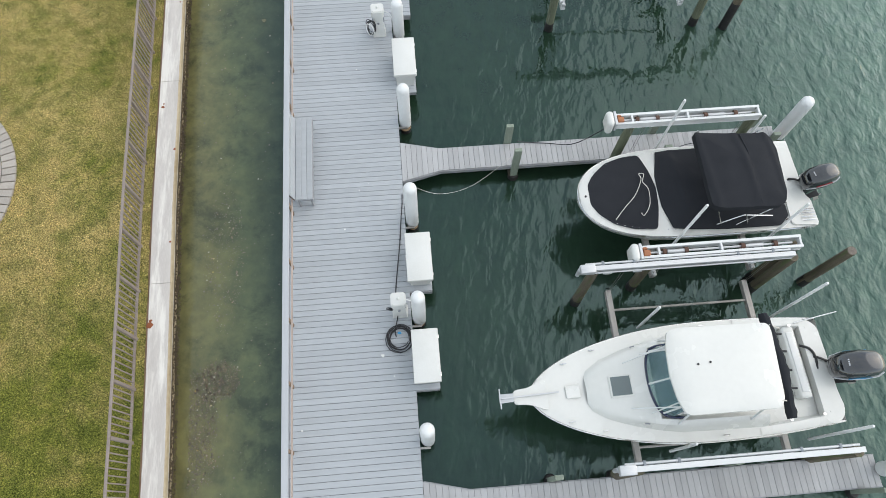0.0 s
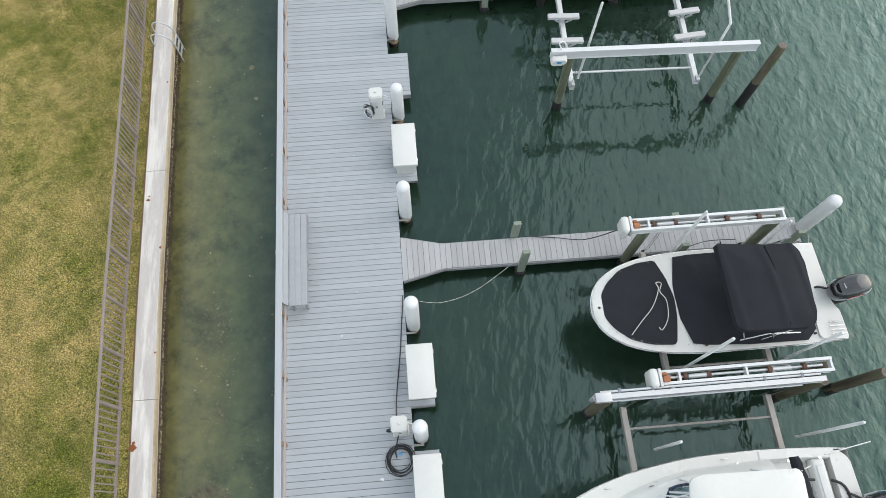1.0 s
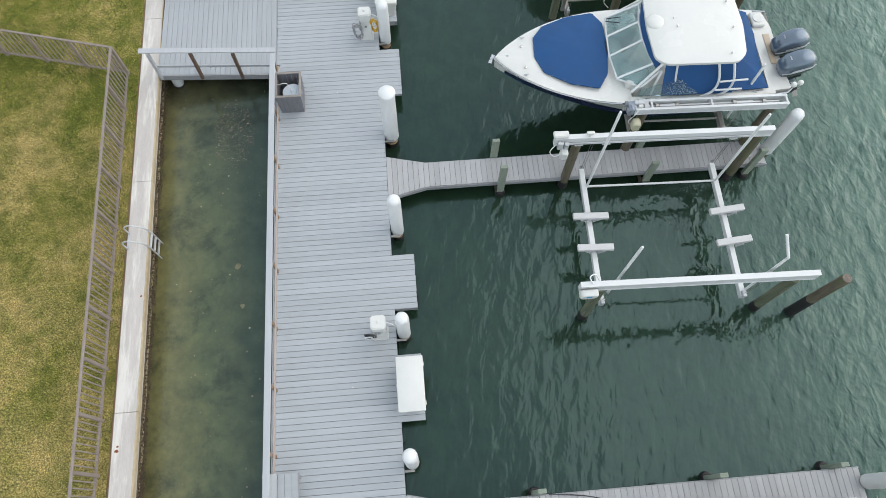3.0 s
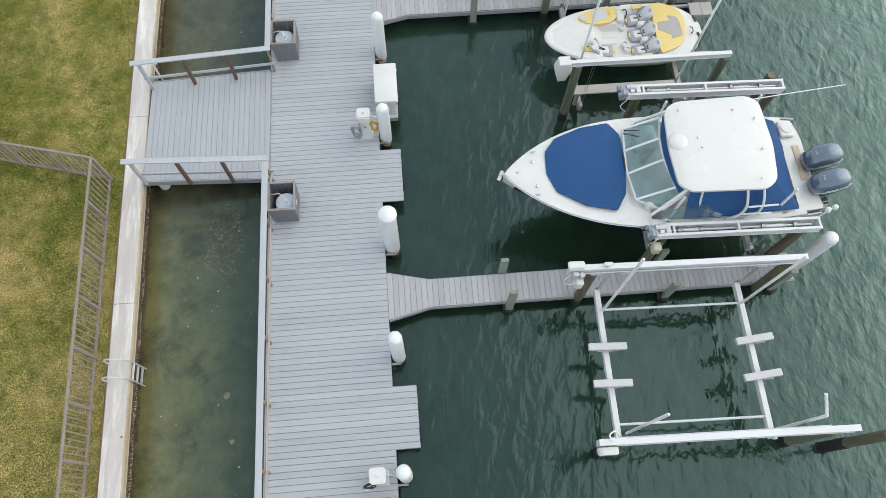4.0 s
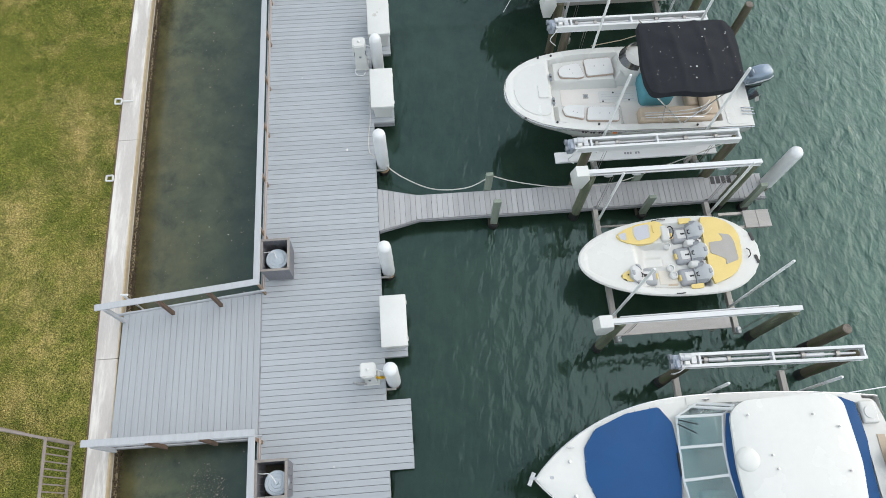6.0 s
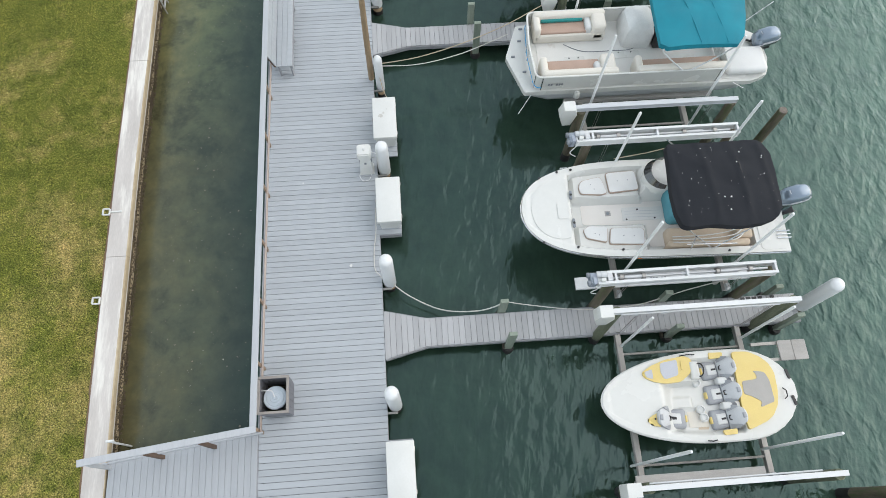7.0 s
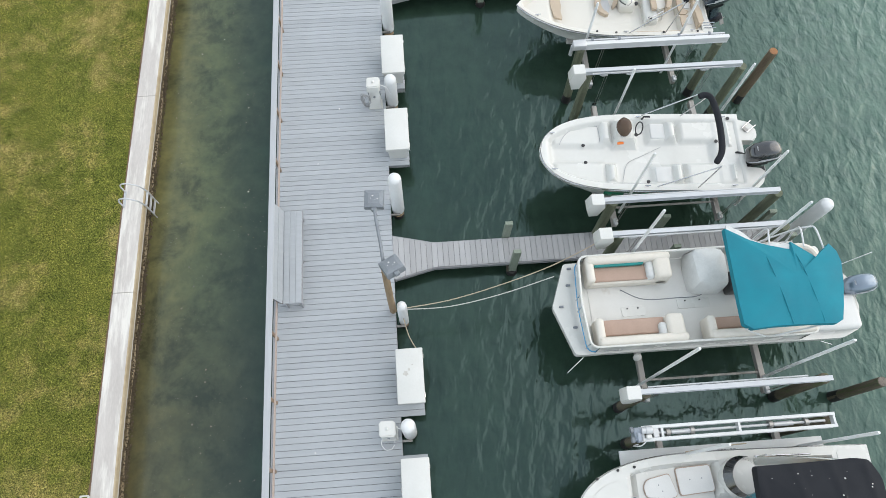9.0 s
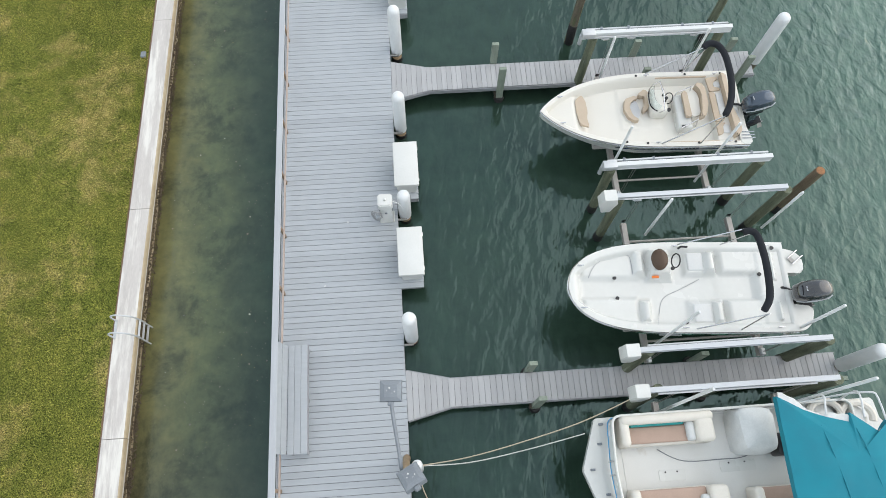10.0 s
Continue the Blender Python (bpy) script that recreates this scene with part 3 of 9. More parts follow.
bm = BM()
rs = random.Random(31)
rr = []
for i in range(0, 330):
    y = -8 + 0.2 * i
    x = wall_x(y) - 0.535
    rr.append([(x - 0.05 - rs.uniform(0, 0.06), y, LAWN - 0.03), (x - 0.03 - rs.uniform(0, 0.02), y, LAWN + 0.035), (x + 0.002, y, LAWN + 0.04), (x + 0.002, y, LAWN - 0.03)])
add_rings(bm, rr)
tagged(part("soil_strip", bm, "dirt"), "narrow strip of bare brown soil along the seawall cap", "soil", kind="structure")

CAP = 0.26
seawall = new("seawall")
tagged(seawall, "pale weathered concrete seawall with capped top and oyster band", "seawall", kind="structure")
joints = [-60, -24, -12, -6.1, -0.2, 5.8, 11.8, 17.8, 23.2, 29.2, 35.2, 40.9, 46.9, 52.8, 70, 120]
for k, (ya, yb) in enumerate(zip(joints, joints[1:])):
    n = max(3, int((yb - ya) / 1.0))
    for nm, mt, sec in (("cap_slab", "concrete", [(-0.535, CAP - 0.28), (-0.535, CAP - 0.012), (-0.52, CAP), (-0.035, CAP + 0.002), (-0.035, CAP - 0.28)]),
                        ("cap_lip", "concrete_edge", [(-0.035, CAP - 0.15), (-0.035, CAP + 0.002), (-0.012, CAP), (0.0, CAP - 0.03), (0.0, CAP - 0.15)])):
        bm = BM()
        rings = []
        for i in range(n + 1):
            y = ya + 0.006 + (yb - ya - 0.012) * i / n
            x = wall_x(y)
            rings.append([(x + dx, y, z) for dx, z in sec])
        add_rings(bm, rings)
        part(nm, bm, mt, seawall)
bm = BM()
bm2 = BM()
bm3 = BM()
rr, r2, r3 = [], [], []
for i in range(0, 260):
    y = -60 + 0.5 * i
    x = wall_x(y)
    j1, j2 = random.uniform(0, 0.05), random.uniform(-0.02, 0.02)
    rr.append([(x - 0.4, y, -3), (x - 0.4, y, 0.108), (x - 0.13, y, 0.108), (x - 0.13, y, -3)])
    r2.append([(x - 0.128, y, -0.25 + j2), (x - 0.128, y, 0.106), (x - 0.098, y, 0.09), (x - 0.085, y, -0.25 + j2)])
add_rings(bm, rr)
part("wall_face", bm, "concrete_edge", seawall)
add_rings(bm2, r2)
part("algae_strip", bm2, "algae", seawall, "brown algae stain above the waterline")
rnd = random.Random(5)
verts, faces = [], []
for i in range(17000):
    y = rnd.uniform(-8, 60)
    t = rnd.random() ** 0.9
    x, z = wall_x(y) - 0.11 + 0.06 * t + rnd.uniform(-0.02, 0.02), 0.03 - 0.54 * t + rnd.uniform(-0.03, 0.03)
    s = rnd.uniform(0.014, 0.036)
    q = Euler((rnd.uniform(0, 6), rnd.uniform(0, 6), rnd.uniform(0, 6))).to_matrix()
    k = len(verts)
    for p in ((1, 0, -.3), (-.6, .8, -.3), (-.6, -.8, -.3), (0, 0, .8)):
        w = q @ Vector(p) * s
        verts.append((x + w.x, y + w.y, z + w.z))
    faces += [(k, k + 1, k + 2), (k, k + 1, k + 3), (k + 1, k + 2, k + 3), (k + 2, k, k + 3)]
me = bpy.data.meshes.new("oysters")
me.from_pydata(verts, [], faces)
me.materials.append(M["oyster"])
oy = new("oysters", me)
oy.parent = seawall
tagged(oy, "crust of dark oysters and barnacles", kind="stuff")
bm = BM()
rr = []
for i in range(0, 140):
    y = -8 + 0.5 * i
    x = wall_x(y) - 0.15 + 0.03 * math.sin(i * 2.1) + rnd.uniform(-0.02, 0.02)
    rr.append([(x - 0.14, y, -0.7), (x - 0.1, y, -0.3), (x - 0.03, y, -0.36), (x + 0.04, y, -0.53), (x + 0.04, y, -0.7)])
add_rings(bm, rr)
part("oyster_bed", bm, "oyster", seawall)


def blotch(name, x, y, z, r, material, label, seed, parent=None, category=""):
    """A thin irregular stain lying on a surface."""
    q = random.Random(seed)
    bm = BM()
    out = [(x + r * q.uniform(0.55, 1.1) * math.cos(a), y + r * q.uniform(0.55, 1.1) * math.sin(a)) for a in [k * 0.45 for k in range(14)]]
    add_slab(bm, out, z, z + 0.004)
    ob = part(name, bm, material, parent, label)
    return ob


for k, (y, dx, r) in enumerate([(4.75, -0.48, 0.09), (4.85, -0.47, 0.05), (10.95, -0.42, 0.05), (11.05, -0.40, 0.03), (9.6, -0.05, 0.04), (14.6, -0.1, 0.03), (6.9, -0.06, 0.03)]):
    blotch("rust_spot", wall_x(y) + dx, y, CAP + 0.003, r, "rust", "rust stain on the concrete cap", k, seawall)


# ---- dock ----
PITCH, BW = 0.1445, 0.138
DX0, DX1, PX1 = -2.98, 0.0, 0.57
PLATFORMS = [2.70, 5.15, 11.14, 13.85, 20.28, 22.82, 29.43, 31.84, 38.44, 40.86, 46.92]  # near edges, each 1.46 long
dock = new("dock")
tagged(dock, "long grey composite dock with hand rail along the canal side", "dock", kind="structure")
for x0, x1 in ((DX0 + 0.02, DX0 + 0.07), (-2.2, -2.1), (-1.3, -1.2), (DX1 - 0.09, DX1 - 0.04)):
    bm = BM()
    add_box(bm, x0, x1, -8, 62, -0.28, -0.035)
    part("stringer", bm, "under", dock)
bm = BM()
add_box(bm, DX0 + 0.08, DX1 - 0.1, -8, 62, -0.34, -0.30)
part("under_frame", bm, "under", dock)
bm = BM()
add_box(bm, DX0 - 0.04, DX0 - 0.005, -8, 62, -0.22, -0.004, 0.004)
part("fascia", bm, "fascia", dock)
ends = sorted([(y, y + 1.46) for y in PLATFORMS])
prev = -8
for a, b in ends + [(62, 62)]:
    if a - prev > 0.1:
        bm = BM()
        add_box(bm, DX1 - 0.035, DX1 - 0.004, prev + 0.005, a - 0.005, -0.24, -0.034, 0.004)
        part("fascia", bm, "fascia", dock)
    prev = b
for a, b in ends:
    bm = BM()
    add_box(bm, PX1 - 0.04, PX1 - 0.006, a + 0.005, b - 0.005, -0.2, -0.034, 0.004)
    add_box(bm, DX1 - 0.02, PX1 - 0.045, a + 0.005, a + 0.04, -0.2, -0.034, 0.004)
    add_box(bm, DX1 - 0.02, PX1 - 0.045, b - 0.04, b - 0.005, -0.2, -0.034, 0.004)
    part("platform_fascia", bm, "fascia", dock)

# hand rail on the canal side, broken by the gangway
RAILX = -2.875


def rail_run(y0, y1, group):
    r = thing("hand_rail", "grey capped dock hand rail on weathered posts", "railing", (RAILX, y0, 0), group)
    n = max(1, round((y1 - y0) / 1.52))
    bm = BM()
    add_box(bm, -0.075, 0.075, 0, y1 - y0, 1.02, 1.06, 0.008)
    part("cap_board", bm, "rail_cap", r)
    bm = BM()
    add_box(bm, 0.0, 0.035, 0.0, y1 - y0, 0.93, 1.018, 0.004)
    part("top_rail", bm, "rail_post", r)
    bm = BM()
    add_box(bm, 0.0, 0.035, 0.0, y1 - y0, 0.34, 0.42, 0.004)
    part("mid_rail", bm, "rail_tan", r)
    for i in range(n + 1):
        y = min(max((y1 - y0) * i / n, 0.05), y1 - y0 - 0.05)
        bm = BM()
        add_box(bm, -0.05, -0.003, y - 0.04, y + 0.04, -0.2, 1.018, 0.006)
        part("post", bm, "rail_post", r)
    return r


rail_run(-6.0, 21.10, "dock railing")
rail_run(24.60, 60.0, "dock railing")

# ---- gangway from the seawall ----
GX0, GX1 = -6.25, -2.99


def ramp_z(x):
    return float(np.interp(x, [GX0, GX1], [0.295, 0.02]))


def ramp_far(x):
    return float(np.interp(x, [GX0, GX1], [24.28, 24.66]))


gang = thing("gangway", "wide grey boarded gangway between seawall and dock with two hand rails", "gangway")
for y0, f in ((21.2, None), (22.8, None), (24.1, None)):
    bm = BM()
    add_bar(bm, (GX0 + 0.05, y0, ramp_z(GX0) - 0.13), (GX1 - 0.05, y0, ramp_z(GX1) - 0.13), 0.06, 0.18)
    part("joist", bm, "under", gang)
bm = BM()
add_bar(bm, (GX0, 21.13, ramp_z(GX0) - 0.09), (GX1, 21.13, ramp_z(GX1) - 0.09), 0.035, 0.2, 0.004)
part("fascia", bm, "fascia", gang)
bm = BM()
add_bar(bm, (GX0, 24.30, ramp_z(GX0) - 0.09), (GX1, 24.68, ramp_z(GX1) - 0.09), 0.035, 0.2, 0.004)
part("fascia", bm, "fascia", gang)
for nm, a, b in (("near_rail", (-6.36, 21.14, 1.36), (-2.80, 21.14, 1.07)), ("far_rail", (-6.42, 24.12, 1.36), (-2.80, 24.60, 1.07))):
    A, B = Vector(a), Vector(b)
    bm = BM()
    add_bar(bm, A, B, 0.15, 0.04, 0.006)
    part("rail_cap", bm, "rail_cap", gang)
    off = Vector((0, 0, -0.66))
    bm = BM()
    add_bar(bm, A + off + Vector((0.12, 0, 0)), B + off, 0.035, 0.085, 0.004)
    part("mid_rail", bm, "rail_cap", gang)
    for t in (0.06, 0.37, 0.68):
        p = A.lerp(B, t)
        bm = BM()
        add_bar(bm, (p.x, p.y - 0.055, ramp_z(p.x) - 0.08), (p.x, p.y - 0.055, p.z - 0.022), 0.09, 0.08, 0.006)
        part("post", bm, "rail_cap" if t < 0.1 else "rail_dark", gang)
for x, y in ((-5.93, 21.38), (-5.85, 23.8)):
    p = thing("piling", "short white wrapped piling under the gangway", "piling", (x, y, 0), "gangway pilings")
    bm = BM()
    add_lathe(bm, [(0.15, WATER + 0.08), (0.155, WATER + 0.10), (0.15, -0.12), (0.12, -0.06)], n=16)
    part("wrap", bm, "wrap", p, smooth=True)
    bm = BM()
    add_lathe(bm, [(0.13, -3.0), (0.145, WATER - 0.1), (0.14, WATER + 0.09)], n=14)
    part("waterline_band", bm, "pile_band", p, smooth=True)

# ---- fender pilings along the dock ----


def dock_pile(y, top, r=0.165, flat=False, x=0.19, lean=0.0):
    p = thing("dock_piling", "white wrapped round dock piling with a domed cap" if not flat else "thick white flat-capped dock piling", "piling", (x, y, 0), "dock pilings")
    bm = BM()
    add_lathe(bm, [(r * 0.86, -3.0), (r * 0.86, WATER + 0.16)], n=14)
    part("shaft", bm, "pole_tan", p, "brown stained wooden shaft", smooth=True)
    bm = BM()
    add_lathe(bm, [(r * 0.9, WATER - 0.25), (r * 0.97, WATER - 0.1), (r * 0.93, WATER + 0.10), (r * 0.87, WATER + 0.13)], n=14)
    part("waterline_band", bm, "pile_band", p, smooth=True)
    bm = BM()
    low = -0.18
    if flat:
        prof = [(r * 0.98, low), (r, low + 0.02), (r, top - 0.10), (r * 1.10, top - 0.08), (r * 1.10, top - 0.02), (r * 1.03, top), (r * 0.5, top + 0.05), (0.01, top + 0.07)]
    else:
        prof = [(r * 0.98, low), (r, low + 0.02), (r, top - 0.16), (r * 0.95, top - 0.10), (r * 0.78, top - 0.045), (r * 0.5, top - 0.012), (0.01, top)]
    add_lathe(bm, prof, n=22)
    part("wrap", bm, "wrap", p, smooth=True)
    bm = BM()
    add_bar(bm, (-0.19, -r - 0.03, -0.09), (0.05, -r - 0.03, -0.09), 0.05, 0.05)
    part("bracket", bm, "shaft", p, "galvanised holding bracket")
    return p


for y, top in ((1.60, 1.75), (4.50, 1.75), (7.16, 1.90), (10.2, 1.58), (13.27, 1.26), (16.05, 1.75), (22.25, 1.42), (25.09, 1.60), (28.18, 1.55),
               (31.42, 1.24), (37.19, 1.70), (40.52, 1.05), (43.12, 1.48), (45.71, 1.68), (48.6, 1.6)):
    dock_pile(y, top)
dock_pile(18.95, 1.90, 0.20, True)

# ---- finger piers ----
FINGERS = [(-0.27, 0.41), (8.55, 9.23), (17.20, 17.93), (26.42, 27.12), (35.43, 36.10), (44.21, 44.99)]
FEND = 10.40
piers = []
for a, b in FINGERS:
    f = thing("finger_pier", "narrow grey boarded finger pier with a flared root at the dock", "pier", (0, (a + b) / 2, 0), "finger piers")
    h = (b - a) / 2
    piers.append((f, h))
    for s in (-1, 1):
        bm = BM()
        add_bar(bm, (0.02, s * (h + 0.26), -0.10), (1.06, s * (h + 0.005), -0.10), 0.035, 0.13, 0.004)
        add_bar(bm, (1.06, s * (h + 0.005), -0.10), (FEND, s * (h + 0.005), -0.10), 0.035, 0.13, 0.004)
        part("side_board", bm, "fascia", f)
        bm = BM()
        add_box(bm, 0.05, FEND - 0.05, s * (h - 0.12) - 0.025, s * (h - 0.12) + 0.025, -0.26, -0.035)
        part("stringer", bm, "under", f)
    for x in (3.0, 7.0):
        bm = BM()
        add_box(bm, x - 0.09, x - 0.04, -h - 0.12, h + 0.12, -0.40, -0.27)
        part("cross_beam", bm, "under", f)


def pier_post(x, y, top, w=0.19, d=0.10, mat="post_green"):
    p = thing("pier_post", "weathered greenish timber post beside a finger pier", "post", (x, y, 0), "pier posts")
    bm = BM()
    add_box(bm, -w / 2, w / 2, -d / 2, d / 2, WATER + 0.12, top, 0.008)
    part("timber", bm, mat, p)
    bm = BM()
    add_lathe(bm, [(0.10, -3), (0.14, WATER - 0.12), (0.15, WATER + 0.05), (0.12, WATER + 0.14)], n=12)
    part("waterline_growth", bm, "pile_band", p, smooth=True)
    return p


for i, (a, b) in enumerate(FINGERS):
    for x, t1, t2 in ((3.05, 0.95, 0.8), (7.1, 0.62, 0.62), (9.9, 0.5, 0.5)):
        if i == 0 and x < 4:
            t1 = 0.6
        pier_post(x, a - 0.075, t1 if x < 9 else 0.9)
        pier_post(x - 0.1, b + 0.075, t2)


def end_pile(y, top=1.85, x=10.45, r=0.17, tilt=6.0):
    p = thing("end_piling", "tall white sleeved piling at the end of a finger pier", "piling", (x, y, 0), "end pilings")
    bm = BM()
    add_lathe(bm, [(r * 0.84, -3.0), (r * 0.84, 0.1)], n=14)
    part("shaft", bm, "pile", p, smooth=True)
    bm = BM()
    add_lathe(bm, [(r * 0.88, WATER - 0.3), (r * 0.96, WATER), (r * 0.86, WATER + 0.16)], n=14)
    part("waterline_band", bm, "pile_band", p, smooth=True)
    bm = BM()
    add_lathe(bm, [(r * 0.98, 0.05), (r, 0.07), (r, top - 0.17), (r * 0.95, top - 0.10), (r * 0.76, top - 0.045), (r * 0.45, top - 0.01), (0.01, top)], n=22)
    part("sleeve", bm, "wrap", p, smooth=True)
    return p


for (a, b), top in zip(FINGERS, (1.7, 1.75, 1.9, 1.8, 1.75, 1.95)):
    end_pile((a + b) / 2 + 0.02, top)


def wood_pile(x, y, top, mat="pile", r=0.122, cap="pile_top", sleeve=1.15, label="round wooden mooring piling standing in the water"):
    p = thing("piling", label, "piling", (x, y, 0), "mooring pilings")
    q = random.Random(int(x * 100 + y * 7))
    bm = BM()
    lx, ly = q.uniform(-0.02, 0.02), q.uniform(-0.02, 0.02)
    rings = []
    for z, k in ((-3.0, 1.0), (WATER, 1.0), (0.4, 0.98), (1.2, 0.96), (top - 0.02, 0.95), (top, 0.92)):
        rings.append([(r * k * (1 + 0.05 * math.sin(3 * t + x)) * math.cos(t) + lx * z, r * k * (1 + 0.05 * math.cos(2 * t + y)) * math.sin(t) + ly * z, z) for t in [2 * math.pi * i / 16 for i in range(16)]])
    add_rings(bm, rings, True, (False, True))
    part("shaft", bm, mat, p, smooth=True)
    bm = BM()
    add_lathe(bm, [(r * 0.5, top + 0.002), (r * 0.86, top + 0.003), (r * 0.84, top + 0.012), (0.01, top + 0.012)], (lx * top, ly * top, 0), 14)
    part("cut_top", bm, cap, p)
    if sleeve:
        bm = BM()
        add_lathe(bm, [(r * 1.03, WATER - 0.5), (r * 1.08, WATER - 0.05), (r * 1.05, WATER + sleeve * 0.5), (r * 1.04, WATER + sleeve), (r * 0.98, WATER + sleeve + 0.01)], n=16)
        part("growth_sleeve", bm, "pile_band", p, "black growth at the waterline", smooth=True)
    return p


for x, y, top, mat, cap, dark in ((10.2, 4.8, 1.75, "pile", "pile_top_grey", 0.35), (10.12, 13.12, 2.1, "pile", "pile_top_grey", 1.05), (10.45, 22.35, 1.55, "pile", "pile_top_grey", 0.5),
                            (10.55, 31.55, 1.5, "pile", "pile_top_grey", 0.4), (10.2, 40.15, 1.75, "pile_warm", "pile_top", 0.35), (9.4, 45.9, 1.9, "pile_green", "pile_top_grey", 0.8),
                            (5.35, 46.0, 1.75, "pile", "pile_top", 0.8)):
    wood_pile(x, y, top, mat, cap=cap, sleeve=dark)

# ---- boat lifts ----


def swing(x, y, turn):
    """Where the world origin goes when the place is turned about (x, y)."""
    c, d = math.cos(radians(turn)), math.sin(radians(turn))
    return x - c * x + d * y, y - d * x - c * y


def lift_beam(y, x0, x1, top, kind, side, group, piles, motor="box", mat="alu_white", pile_mat="pile_green", turn=0.0):
    """One side of a boat lift: a beam on two pilings, a drive and hanging cables. side: +1 where the cradle lies at larger y."""
    label = {"pair": "white twin-channel boat lift beam with winding shaft on two pilings", "single": "white single boat lift beam with end drive on two pilings"}[kind]
    ox, oy = swing((x0 + x1) / 2, 0.0, turn)
    b = thing("lift_beam", label, "boat lift", (ox, y + oy, 0), group, turn)
    heavy = motor in ("disc", "gear")
    z1, z0 = top, top - (0.26 if heavy else 0.12 if motor == "box" else 0.18)
    fl = 0.066 if heavy else 0.054
    if kind == "pair":
        for s in (-1, 1):
            bm = BM()
            yy = s * 0.12
            add_box(bm, x0, x1, yy - 0.022, yy + 0.022, z0, z1, 0.004)
            add_box(bm, x0, x1, yy - 0.032, yy + 0.032, z1 - 0.002, z1 + 0.016, 0.003)
            add_box(bm, x0, x1, yy - 0.032, yy + 0.032, z0 - 0.016, z0, 0.003)
            part("channel", bm, mat, b)
        for x in (x0 + 0.02, (x0 + x1) / 2, x1 - 0.03, x0 + 0.42):
            bm = BM()
            add_box(bm, x - 0.025, x + 0.025, -0.096, 0.096, z0 + 0.05, z1 + 0.006, 0.004)
            part("spacer", bm, mat, b)
        bm = BM()
        add_tube(bm, [(x0 + 0.1, 0, z1 - 0.07), (x1 - 0.2, 0, z1 - 0.07)], 0.028, 10)
        part("winding_shaft", bm, "alu", b, smooth=True)
        for x in (x0 + 0.55, x0 + 1.05, x1 - 1.35, x1 - 0.6):
            bm = BM()
            add_tube(bm, [(x - 0.04, 0, z1 - 0.07), (x + 0.04, 0, z1 - 0.07)], 0.075, 14)
            part("bearing", bm, "rusty" if motor == "rust" else "shaft", b, smooth=True)
        for x in (x0 + 0.6, x1 - 1.3):
            bm = BM()
            add_tube(bm, [(x + 0.02, 0, z1 - 0.07), (x + 0.42, 0, z1 - 0.07)], [0.045, 0.05], 12)
            part("drum", bm, "alu", b, smooth=True)
        if motor == "rust":
            bm = BM()
            add_box(bm, x0 - 0.23, x0 - 0.05, -0.20, 0.20, z1 - 0.34, z1 + 0.12, 0.075, 3)
            part("drive_cover", bm, "white_plastic", b, "rounded white drive cover", smooth=True)
            bm = BM()
            add_box(bm, x0 - 0.045, x0 + 0.02, -0.19, 0.19, z1 - 0.2, z1 + 0.09, 0.01)
            part("gear_plate", bm, "alu", b)
            bm = BM()
            add_box(bm, x0 + 0.045, x0 + 0.20, -0.10, 0.03, z1 - 0.1, z1 + 0.07, 0.025, 2)
            part("gear_box", bm, "rusty_orange", b, "rusty orange gear box", smooth=True)
            bm = BM()
            add_box(bm, x0 + 0.045, x0 + 0.15, 0.04, 0.11, z1 - 0.1, z1 + 0.05, 0.02)
            part("gear_plate", bm, "rusty_orange", b)
        elif motor in ("open", "open_box"):
            bm = BM()
            add_box(bm, x0 - 0.16, x0 + 0.0, -0.13, 0.13, z1 - 0.26, z1 + 0.02, 0.02)
            add_box(bm, x0 - 0.12, x0 - 0.03, -0.16, 0.02, z1 - 0.12, z1 + 0.07, 0.015)
            part("gear_box", bm, "drive_blue", b, "blue-grey cast gear box", smooth=True)
            bm = BM()
            add_tube(bm, [(x0 - 0.02, 0.06, z1 + 0.03), (x0 + 0.06, 0.06, z1 + 0.03), (x0 + 0.07, 0.06, z1 + 0.03), (x0 + 0.20, 0.06, z1 + 0.03), (x0 + 0.22, 0.06, z1 + 0.03)], [0.07, 0.07, 0.083, 0.083, 0.06], 14)
            part("motor", bm, "alu", b, smooth=True)
            bm = BM()
            add_box(bm, x0 + 0.06, x0 + 0.17, -0.11, -0.03, z1 - 0.03, z1 + 0.09, 0.012)
            part("junction_box", bm, "white_plastic", b)
            bm = BM()
            add_box(bm, x0 + 0.22, x0 + 0.34, -0.09, 0.09, z1 - 0.1, z1 + 0.035, 0.012)
            part("coupling_guard", bm, "alu", b)
            for yy in (-0.1, 0.09):
                bm = BM()
                add_tube(bm, [(x0 - 0.22, yy, z1 - 0.05), (x0 - 0.16, yy, z1 - 0.05)], 0.065, 12)
                part("pulley", bm, "lamp_grey", b, smooth=True)
            bm = BM()
            add_tube(bm, smooth_curve([(x0 + 0.1, -0.11, z1 + 0.02), (x0 - 0.02, -0.22, z1 - 0.1), (x0 - 0.1, -0.2, z1 - 0.4), (x0 + 0.1, -0.15, z1 - 0.7)]), 0.012, 6)
            part("conduit", bm, "pvc", b, smooth=True)
            if motor == "open_box":
                bm = BM()
                add_box(bm, x0 + 0.0, x0 + 0.2, -0.36, -0.14, z1 - 0.62, z1 - 0.34, 0.03)
                part("control_box", bm, "box_cream", b, "pale yellow control box", smooth=True)
        else:
            bm = BM()
            add_box(bm, x0 - 0.2, x0 + 0.02, -0.13, 0.13, z1 - 0.24, z1 + 0.07, 0.03, 2)
            part("drive_cover", bm, "white_plastic", b, "white drive cover", smooth=True)
    else:
        bm = BM()
